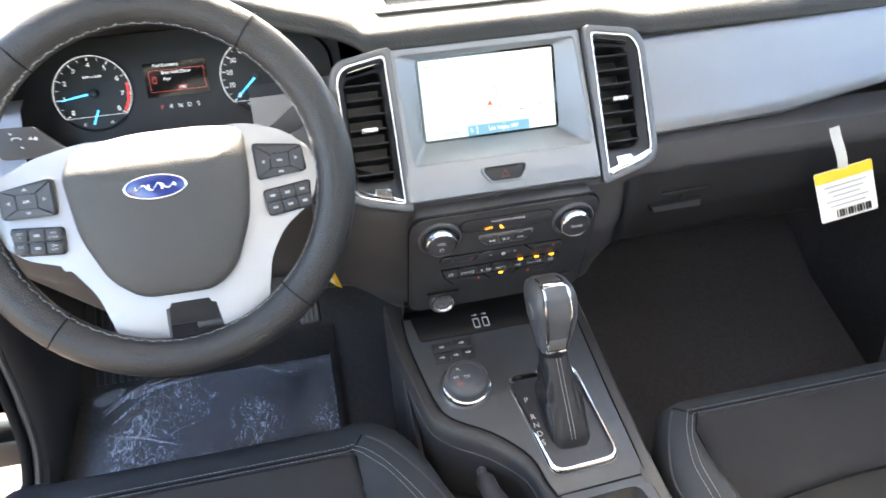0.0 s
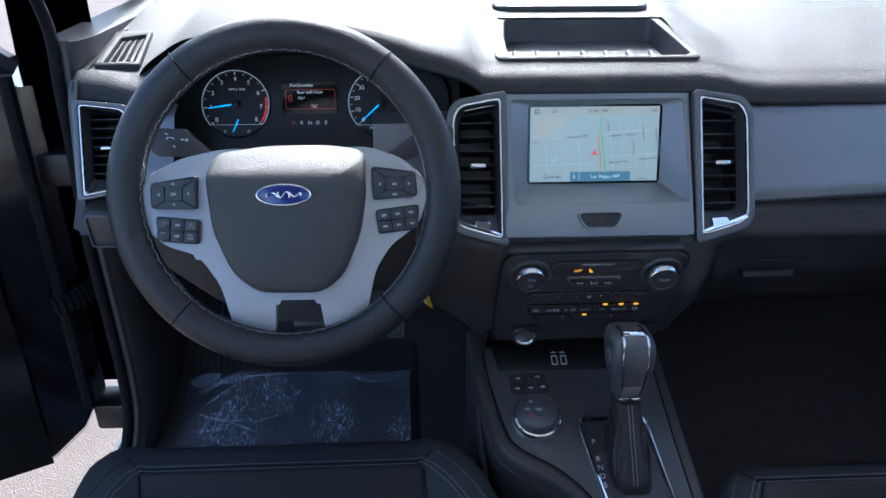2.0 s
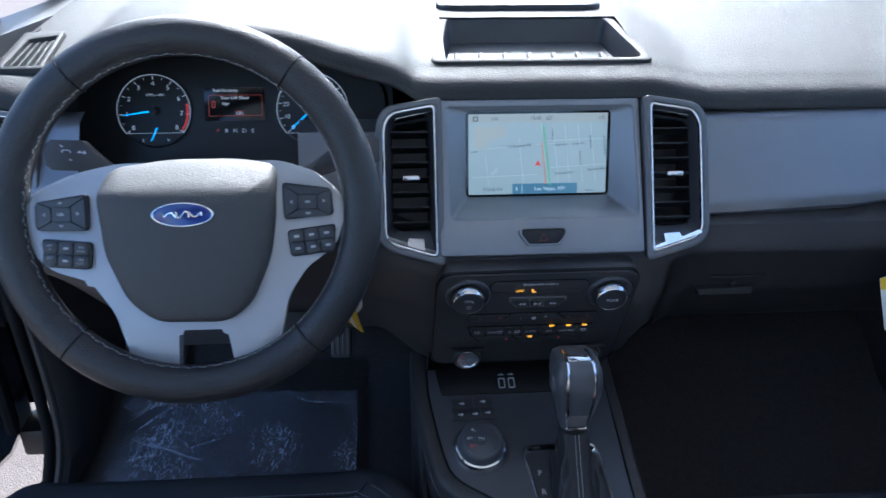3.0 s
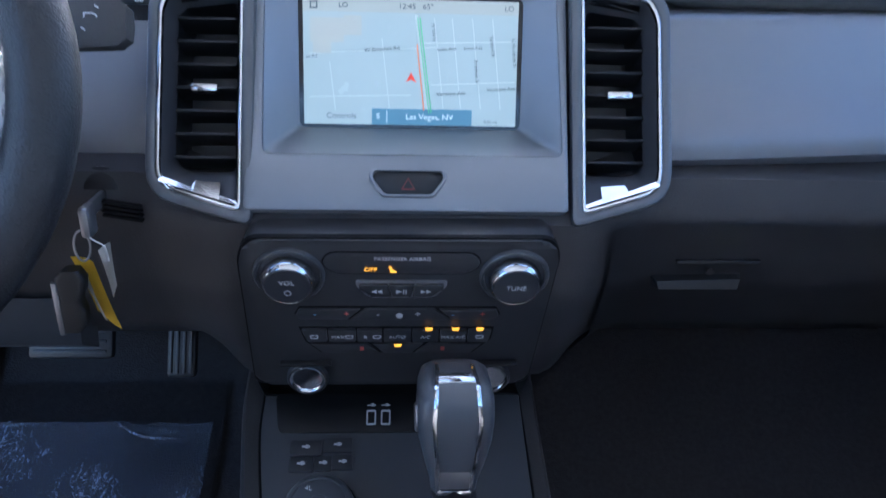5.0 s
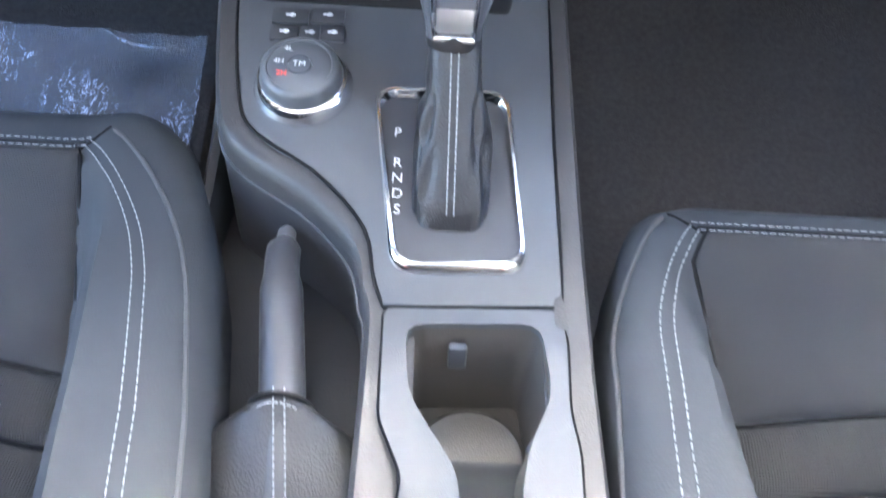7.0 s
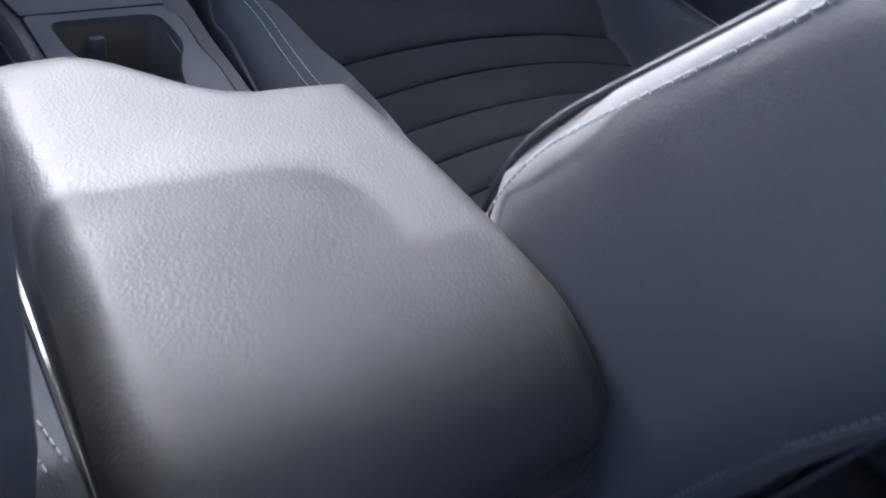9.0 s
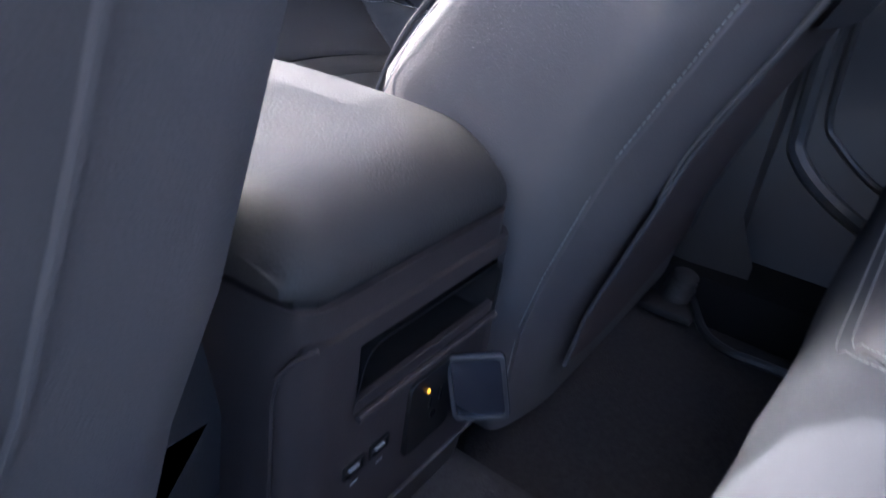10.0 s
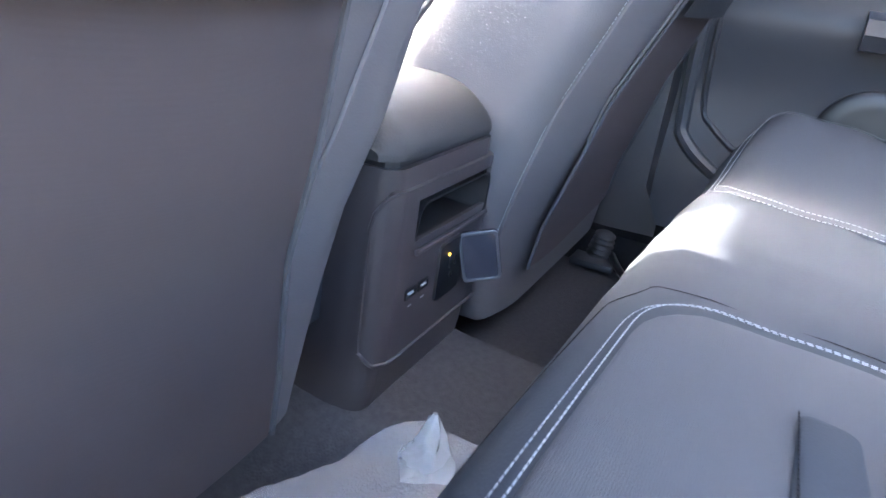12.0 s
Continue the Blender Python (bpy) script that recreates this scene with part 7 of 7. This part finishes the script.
# Unseen block, added to stop sun reaching the lid's rear above the mirror.
part("lid_shade_block", loft([[(x, y, z) for x, y, z in ((-0.170 + q, 0.920, 1.062 - d), (0.082 - q, 0.920, 1.062 - d), (0.070 - q, 1.035, 1.030 - d), (-0.155 + q, 1.035, 1.030 - d))] for q, d in ((0.006, -0.040), (0.0, -0.030), (0.0, 0.0), (0.006, 0.005))]), M_BLACK, mirror, "unseen black block added to shade the armrest lid")
# Unseen cover, shaped to bound the sun patch on the bench.
part("bench_shade_cover", loft([[(x, y, z) for x, y, z in ((0.055 + q, 0.832 + w, 1.160 - d), (0.150 - q, 0.832 + w, 1.160 - d), (0.120 - q, 1.020 + w, 1.070 - d), (-0.030 + q, 1.020 + w, 1.070 - d), (-0.004 + q, 0.900 + w, 1.128 - d))] for q, w, d in ((0.0, 0.0, -0.022), (0.0, 0.0, 0.0), (0.004, 0.0, 0.003))]), M_BLACK, mirror, "unseen black cover at the mirror mount, added to shade the bench")
# Visors out of view, added to keep sun off the bench's sides.
for x0, x1 in ((-0.54, -0.168), (0.135, 0.60)):
    v_ = thing("unseen_visor", "unseen pale cloth visor at the headliner, added to bound the sun on the bench", "sun visor", group="sun visors")
    part("panel", rbox(x1 - x0, 0.15, 0.018, 0.008, at=((x0 + x1) / 2, 0.735, 1.146), rot=Euler((radians(-4), 0, 0)).to_matrix().to_4x4()), M_HEAD, v_)
    part("pivot_rod", tube([(x0 + 0.02, 0.795, 1.154), (x1 - 0.02, 0.795, 1.154)], 0.005, 8), M_TRIM, v_)

# passenger side: sill, pillars and door panels
def door_skin(y0, y1, x, name, label, z_top):
    d = thing(name, label, "door", kind="structure")
    def f(u, v):
        y, z = u, v
        bulge = 0.045 * math.exp(-((z - 0.43) / 0.07) ** 2) + 0.015 * math.exp(-((z - 0.18) / 0.10) ** 2)
        return (x - bulge + 0.05 * smooth([0.60, z_top], [0, 1], z), y, z)
    part("panel", sheet(f, np.linspace(y0, y1, 24), np.linspace(0.06, z_top, 30), thick=-0.03), M_DECK, d, "smooth grey door panel")
    return d, f


rd, f = door_skin(-0.70, 0.130, 0.715, "door_rear_passenger", "grey rear passenger door panel with a raised border", 0.71)
# raised border of the panel's inset
def border(pts, x_of, r, mat, parent, nm):
    path = [Vector((x_of(y, z), y, z)) for y, z in pts]
    return part(nm, tube(spline(path, 60), r, 8), mat, parent)


border([(0.107, 0.66), (0.105, 0.45), (0.103, 0.28), (0.090, 0.235), (0.025, 0.190), (-0.055, 0.165), (-0.215, 0.15), (-0.6, 0.15)], lambda y, z: f(y, z)[0] - 0.004, 0.011, M_DECK, rd, "panel_border")
border([(0.085, 0.66), (0.083, 0.45), (0.079, 0.30), (0.055, 0.262), (-0.005, 0.225), (-0.095, 0.20), (-0.4, 0.19)], lambda y, z: f(y, z)[0] - 0.001, 0.005, M_SMOOTH, rd, "panel_groove")
part("armrest", loft([[(0.715 - w, y, z) for w, z in ((0.0, 0.405), (0.075, 0.41), (0.085, 0.43), (0.075, 0.45), (0.0, 0.47))] for y in np.linspace(-0.60, -0.10, 12)]), M_SMOOTH, rd, "dark door armrest")
part("speaker", lathe([(0.075, 0), (0.075, 0.008), (0.068, 0.012), (0.05, 0.010), (0.01, 0.013)], 36, Matrix.Translation((0.690, -0.150, 0.285)) @ Euler((0, radians(-90), 0)).to_matrix().to_4x4()), M_BLACK, rd, "round black door speaker")
fd, g = door_skin(0.21, 1.12, 0.725, "door_front_passenger", "dark front passenger door panel", 0.74)
border([(0.16, 0.66), (0.20, 0.36), (0.28, 0.26), (0.5, 0.21), (0.9, 0.20)], lambda y, z: g(y, z)[0] - 0.004, 0.010, M_DECK, fd, "panel_border")
part("armrest", loft([[(0.725 - w, y, z) for w, z in ((0.0, 0.42), (0.080, 0.425), (0.09, 0.445), (0.08, 0.465), (0.0, 0.485))] for y in np.linspace(0.22, 0.80, 12)]), M_SMOOTH, fd, "dark door armrest")
part("speaker", lathe([(0.080, 0), (0.080, 0.010), (0.072, 0.014), (0.05, 0.011), (0.01, 0.014)], 36, Matrix.Translation((0.708, 0.72, 0.235)) @ Euler((0, radians(-90), 0)).to_matrix().to_4x4()), M_BLACK, fd, "round black door speaker")
# centre pillar trim with belt
tagged(part("trim_pillar_centre", loft([[(0.69 + dx - 0.07 * smooth([0.6, 1.15], [0, 1], z), 0.172 + dy, z) for dx, dy in ((-0.025, -0.045 - 0.03 * (z < 0.15)), (-0.030, 0.0), (-0.025, 0.045 + 0.03 * (z < 0.15)), (0.05, 0.055), (0.05, -0.055))] for z in (0.02, 0.10, 0.16, 0.3, 0.5, 0.72, 0.95, 1.15)]), M_PLASTIC), "dark centre pillar trim", "pillar", kind="structure")
tagged(part("trim_sill", loft([[(0.64 + dx, y, z) for dx, z in ((-0.02, 0.02), (0.0, 0.075), (0.06, 0.090), (0.12, 0.085), (0.12, -0.05))] for y in np.linspace(-0.7, 1.2, 24)]), M_RUBBER), "dark plastic door sill trim", "trim", kind="structure")
# pleated belt sleeve at the foot of the pillar
sleeve = thing("belt_sleeve", "pleated grey belt anchor sleeve at the sill", "belt anchor")
prof = []
for k in range(6):
    prof += [(0.019 - 0.0012 * k, 0.009 * k), (0.023 - 0.0012 * k, 0.009 * k + 0.003), (0.019 - 0.0012 * k, 0.009 * k + 0.006)]
part("pleats", lathe(prof, 20, Matrix.Translation((0.632, 0.170, 0.030)) @ Euler((radians(8), radians(-10), 0)).to_matrix().to_4x4()), M_PLASTIC, sleeve)
part("foot", rbox(0.09, 0.070, 0.012, 0.004, at=(0.630, 0.170, 0.034)), M_PLASTIC, sleeve)

tagged(part("trim_sill_edge", tube(spline([(0.64, 0.150, 0.046), (0.62, 0.143, 0.044), (0.567, 0.113, 0.040), (0.549, 0.077, 0.038), (0.551, 0.04, 0.038), (0.551, -0.12, 0.038)], 40), 0.006, 8), M_SMOOTH), "rounded edge of the sill trim at the pillar's foot", "trim", kind="structure")

# driver's side: sill, seal, A-post, open door
tagged(part("trim_sill_driver", loft([[(-0.60 + dx, y, z) for dx, z in ((0.03, 0.04), (0.0, 0.100), (-0.045, 0.108), (-0.07, 0.085), (-0.07, -0.02))] for y in np.linspace(-0.7, 1.14, 24)]), M_PLASTIC), "dark plastic driver's sill trim", "trim", kind="structure")
tagged(part("wall_sill_body", loft([[(-0.665 + dx, y, z) for dx, z in ((0.0, 0.100), (-0.050, 0.098), (-0.075, 0.085), (-0.085, 0.02), (-0.095, -0.10), (-0.08, -0.18), (0.0, -0.18))] for y in np.linspace(-0.75, 1.16, 24)]), M_PAINT), "black painted outer sill", "sill", kind="structure")
seal_path = spline([(-0.690, -0.05, 0.118), (-0.690, 0.60, 0.120), (-0.680, 0.905, 0.142), (-0.662, 0.945, 0.175), (-0.648, 0.968, 0.243), (-0.645, 0.975, 0.320), (-0.645, 0.973, 0.42), (-0.645, 0.969, 0.54), (-0.645, 0.985, 0.72), (-0.645, 0.975, 0.85), (-0.630, 0.75, 1.03), (-0.60, 0.45, 1.17)], 110)
tagged(part("trim_door_seal", tube(seal_path, 0.0075, 10), M_RUBBER), "black rubber door seal", "door seal", kind="structure")
post = [p for p in seal_path if p[1] > 0.90 and p[2] < 0.80]
tagged(part("trim_seal_lip", tube([(x + 0.013, y + 0.004, z + 0.002) for x, y, z in post], 0.0055, 8), M_PLASTIC), "rounded plastic lip beside the door seal", "trim", kind="structure")
tagged(part("wall_kick_panel", loft([[(x + dx, y + dy if dy < 0.3 else 1.5, z) for dx, dy in ((0.006, 0.010), (0.018, 0.004), (0.026, 0.010), (0.034, 0.045), (0.040, 0.5), (-0.03, 0.5), (-0.02, 0.06))] for x, y, z in [(post[0][0], post[0][1], 0.05)] + post]), M_PLASTIC), "dark kick panel beside the footwell", "wall", kind="structure")
slab("wall_hinge_post", [(-0.655, 1.145, 0.192), (-0.790, 1.145, 0.192), (-0.760, 1.145, 0.98), (-0.655, 1.145, 0.98)], 0.02, M_PAINT, "black painted door hinge post", "pillar")
step = thing("running_board", "black ribbed running board below the driver's door", "running board")
part("board", loft([[(x, y, z) for x, z in ((-0.72, -0.17), (-0.86, -0.175), (-0.875, -0.19), (-0.86, -0.215), (-0.72, -0.215))] for y in np.linspace(-0.75, 1.2, 12)]), M_DECK, step)
for yy in (-0.5, 0.2, 0.9):
    part("bracket", rbox(0.10, 0.05, 0.06, 0.005, at=(-0.72, yy, -0.20)), M_BLACK, step)

door = thing("driver_door", "open black driver's door seen from inside", "door")
DMX = Matrix.Translation((-0.745, 1.12, 0.0)) @ Matrix.Rotation(radians(-62), 4, "Z")     # local -y along the door
door_low = lambda a: lerp([0, 0.026, 0.044, 0.098, 0.183, 1.0], [0.20, 0.163, 0.134, 0.095, 0.086, 0.070], a)
part("shell", loft([[DMX @ Vector((x, -a, z)) for x, z in ((0.035, 0.72), (0.035, door_low(a) + 0.02), (0.015, door_low(a)), (-0.08, door_low(a) + 0.005), (-0.11, door_low(a) + 0.06), (-0.10, 0.72))] for a in (0.0, 0.026, 0.044, 0.07, 0.098, 0.14, 0.183, 0.5, 1.0)]), M_PAINT, door, "black painted door shell")
def dskin(u, v):
    b = 0.05 * math.exp(-((v - 0.45) / 0.06) ** 2) + 0.03 * smooth([0.05, 0.14, 0.26, 0.34], [0, 1, 1, 0.2], v)
    return DMX @ Vector((0.045 + b, -0.10 - u * 0.86, v))
part("inner_panel", sheet(dskin, np.linspace(0, 1, 24), np.linspace(0.13, 0.73, 34), thick=0.02), M_BLACK, door, "black inner door panel")
part("window_frame", tube([DMX @ Vector(p) for p in ((-0.03, -0.02, 0.73), (-0.02, -0.10, 0.80), (0.08, -0.55, 1.12), (0.085, -0.95, 1.14), (-0.02, -1.0, 0.74))], 0.022, 8), M_BLACK, door)
bm = bmesh.new()
bm.faces.new([bm.verts.new(DMX @ Vector(p)) for p in ((-0.03, -0.06, 0.73), (0.07, -0.55, 1.10), (0.07, -0.95, 1.12), (-0.03, -0.98, 0.73))])
bmesh.ops.solidify(bm, geom=bm.faces[:], thickness=0.004)
wp = part("window_pane", bm, glass, door, smooth=False)
wp.visible_shadow = False
part("door_edge_seal", tube([DMX @ Vector((0.05, -0.03, z)) for z in np.linspace(0.20, 0.74, 12)], 0.010, 8), M_RUBBER, door)
# wiring gaiter between door and post
gp = spline([(-0.690, 1.10, 0.42), (-0.72, 1.085, 0.40), (-0.755, 1.05, 0.395)], 40)
part("wiring_gaiter", tube(gp, [0.016 + 0.003 * math.sin(k * 1.6) for k in range(40)], 12), M_RUBBER, door, "ribbed rubber wiring gaiter")
part("hinge", rbox(0.08, 0.06, 0.05, 0.006, at=(-0.715, 1.11, 0.16)), M_BLACK, door)
part("hinge", rbox(0.08, 0.06, 0.05, 0.006, at=(-0.715, 1.11, 0.60)), M_BLACK, door)

# ---------------------------------------------------------------- mats, film, tags
def film_material(name, glint=0.75, haze=0.12, size=26, patchy=True, relief=0.7, tint=(0.62, 0.68, 0.84, 1)):
    """Clear film: the light that thin creases catch is painted as paler opacity, in patches, over an even haze."""
    m = bpy.data.materials.new(name)
    m.use_nodes = True
    nt = m.node_tree
    b = nt.nodes["Principled BSDF"]
    b.inputs["Base Color"].default_value, b.inputs["Roughness"].default_value = tint, 0.20
    co = nt.nodes.new("ShaderNodeTexCoord")

    def math_node(op, a, c):
        n = nt.nodes.new("ShaderNodeMath")
        n.operation = op
        for i, v in enumerate((a, c)):
            if isinstance(v, (int, float)):
                n.inputs[i].default_value = v
            elif v is not None:
                nt.links.new(v, n.inputs[i])
        return n.outputs[0]

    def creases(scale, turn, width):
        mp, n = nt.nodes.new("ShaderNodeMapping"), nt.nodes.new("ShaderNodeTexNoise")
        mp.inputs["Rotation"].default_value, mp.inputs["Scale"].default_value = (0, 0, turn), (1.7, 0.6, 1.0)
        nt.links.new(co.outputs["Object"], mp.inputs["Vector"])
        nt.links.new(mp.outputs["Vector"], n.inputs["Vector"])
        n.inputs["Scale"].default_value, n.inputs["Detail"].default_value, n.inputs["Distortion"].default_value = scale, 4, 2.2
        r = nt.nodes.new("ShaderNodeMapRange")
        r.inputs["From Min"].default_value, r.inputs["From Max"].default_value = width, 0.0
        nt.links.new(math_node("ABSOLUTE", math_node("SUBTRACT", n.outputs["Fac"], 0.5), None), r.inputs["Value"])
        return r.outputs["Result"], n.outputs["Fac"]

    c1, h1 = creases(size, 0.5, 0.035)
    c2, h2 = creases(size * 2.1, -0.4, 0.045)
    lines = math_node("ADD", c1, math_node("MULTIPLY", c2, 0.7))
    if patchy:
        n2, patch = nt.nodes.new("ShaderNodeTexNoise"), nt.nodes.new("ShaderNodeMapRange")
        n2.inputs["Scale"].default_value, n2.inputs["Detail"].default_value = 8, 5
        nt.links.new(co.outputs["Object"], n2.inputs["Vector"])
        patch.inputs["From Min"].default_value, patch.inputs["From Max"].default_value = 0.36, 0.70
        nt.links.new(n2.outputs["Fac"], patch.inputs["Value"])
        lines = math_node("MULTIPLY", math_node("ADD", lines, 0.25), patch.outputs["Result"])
    # Crease glints and the film's overall sheen are painted into the opacity.
    nt.links.new(math_node("ADD", math_node("MULTIPLY", lines, glint), haze), b.inputs["Alpha"])
    bump = nt.nodes.new("ShaderNodeBump")
    bump.inputs["Strength"].default_value, bump.inputs["Distance"].default_value = relief, 0.003
    nt.links.new(math_node("ADD", h1, math_node("MULTIPLY", h2, 0.5)), bump.inputs["Height"])
    nt.links.new(bump.outputs["Normal"], b.inputs["Normal"])
    return m


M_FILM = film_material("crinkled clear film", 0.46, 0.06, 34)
mat_ = thing("floor_mat", "black floor mat under crinkled clear plastic film", "floor mat")
MZ = lambda x, y: floor_height(x, y)
part("mat", sheet(lambda u, v: (u, v, MZ(u, v) + 0.010), np.linspace(-0.60, -0.215, 20), np.linspace(0.70, 1.16, 24), thick=0.008), M_CARPET, mat_)
noise_h = lambda x, y: 0.006 * noise.noise(Vector((x * 18, y * 18, 3.1))) + 0.003 * noise.noise(Vector((x * 55, y * 55, 1.7)))
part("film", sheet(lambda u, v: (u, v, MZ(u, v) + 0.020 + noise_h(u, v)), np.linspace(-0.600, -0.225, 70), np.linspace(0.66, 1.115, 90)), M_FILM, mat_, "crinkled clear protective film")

M_GLINT = film_material("film highlight", 0.10, 0.24, 10, False, 0.08)
random.seed(11)
def film_highlight(x, y, turn, length, width, lift=0.006):
    """A highlight along a raised fold of the film, painted as a thin bent pale ribbon, pointed at both ends."""
    c, s = math.cos(radians(turn)), math.sin(radians(turn))
    sway = random.uniform(-0.10, 0.10)
    def f(u, v):
        a = length * (u - 0.5)
        b = width * v * math.sin(math.pi * min(1.0, max(0.0, u))) ** 0.6 + sway * length * math.sin(math.pi * u) + 0.05 * width * math.sin(19 * u)
        px_, py_ = x + a * c - b * s, y + a * s + b * c
        return (px_, py_, MZ(px_, py_) + 0.027 + lift * (1 - v * v))
    part("film_highlight", sheet(f, np.linspace(0, 1, 22), np.linspace(-0.5, 0.5, 5)), M_GLINT, mat_, "pale ribbon painting a highlight on the film")


# highlights painted as pale ribbons: a gathered corner and a few long streaks
for x, y, turn, length, width in ((-0.566, 1.098, 20, 0.05, 0.022), (-0.540, 1.094, 28, 0.085, 0.006), (-0.525, 1.089, 24, 0.11, 0.005), (-0.505, 1.098, 12, 0.10, 0.006), (-0.470, 1.103, 4, 0.07, 0.005), (-0.535, 1.072, 35, 0.07, 0.004),
                                  (-0.530, 1.035, -8, 0.075, 0.006), (-0.498, 1.020, -20, 0.08, 0.004), (-0.455, 1.030, 15, 0.06, 0.003), (-0.545, 1.012, 10, 0.05, 0.004), (-0.30, 1.095, -14, 0.07, 0.003), (-0.40, 0.985, 40, 0.06, 0.003), (-0.52, 0.955, 12, 0.05, 0.008)):
    film_highlight(x, y, turn, length, width)

bag = thing("plastic_bag", "crumpled clear plastic wrap on the rear floor", "plastic wrap")
def bag_pt(u, v):
    x = -0.275 + 0.235 * u
    y = 0.050 + (lerp([-0.275, -0.19, -0.11, -0.085, -0.04], [0.262, 0.255, 0.225, 0.197, 0.150], x) - 0.050) * v
    edge = min(1.0, min(u, 1 - u, v, 1 - v) / 0.15)
    low = floor_height(x, y) + 0.006
    ridge = max(0.0, 1 - abs(v - 0.46 - 0.14 * (u - 0.5)) / 0.05) + 0.7 * max(0.0, 1 - abs(u - 0.62 + 0.5 * (v - 0.2)) / 0.05)
    crumple = 0.010 * noise.noise(Vector((u * 4, v * 4, 7.3))) + 0.007 * ridge + 0.004 * abs(noise.noise(Vector((u * 14, v * 12, 5.2))))
    return (x, y, max(low, low + (0.094 - low) * edge ** 0.7 + crumple * edge))
M_WRAP = film_material("clear wrap", 0.03, 0.27, 6, False, 0.10, (0.74, 0.74, 0.74, 1))
M_TWIST = film_material("gathered clear wrap", 0.04, 0.34, 8, False, 0.1, (0.74, 0.74, 0.74, 1))
part("wrap", sheet(bag_pt, np.linspace(0, 1, 60), np.linspace(0, 1, 44)), M_WRAP, bag)
part("twisted_corner", loft([[(-0.062 + r * math.cos(a) * (1 + 0.25 * math.sin(3 * a + 2 * k)), 0.135 + r * math.sin(a) * (1 + 0.25 * math.cos(4 * a - k)), z) for a in np.linspace(0, 2 * math.pi, 19)[:-1]] for k, (r, z) in enumerate(((0.024, 0.085), (0.017, 0.098), (0.012, 0.108), (0.009, 0.118), (0.006, 0.127), (0.002, 0.134)))]), M_TWIST, bag, "twisted corner of the wrap")

# dealer tag hanging at the glove box's far side
tag = thing("hang_tag", "white paper tag with a yellow band hanging by a strap", "paper tag")
TGM = Matrix.Translation((0.430, 0.820, 0.535)) @ Euler((radians(82), radians(-16), radians(-12))).to_matrix().to_4x4()
part("card", plate(rounded([(-0.034, -0.032), (0.034, -0.032), (0.034, 0.034), (-0.034, 0.034)], 0.003), 0.001, m=TGM), M_CARD, tag)
part("band", plate([(-0.034, 0.020), (0.034, 0.020), (0.034, 0.034), (-0.034, 0.034)], 0.0006, m=TGM, lift=0.0010), M_YELLOW, tag, "yellow printed band")
for k in range(12):
    part("print_bar", rbox(0.0016 + 0.001 * (k % 3), 0.010, 0.0004, 0), M_BLACK, tag, m=TGM @ Matrix.Translation((-0.014 + 0.0035 * k, -0.024, 0.0007)), smooth=False)
for k in range(5):
    part("print_line", rbox(0.050 - 0.008 * (k % 3), 0.0016, 0.0004, 0), M_GREYMARK, tag, m=TGM @ Matrix.Translation((0, 0.013 - 0.0065 * k, 0.0007)), smooth=False)
part("strap", sheet(lambda u, v: TGM @ Vector((-0.006 + 0.012 * u, 0.030 + 0.055 * v, 0.004 * math.sin(5 * v))), np.linspace(0, 1, 4), np.linspace(0, 1, 12), thick=0.0008), M_CARD, tag)
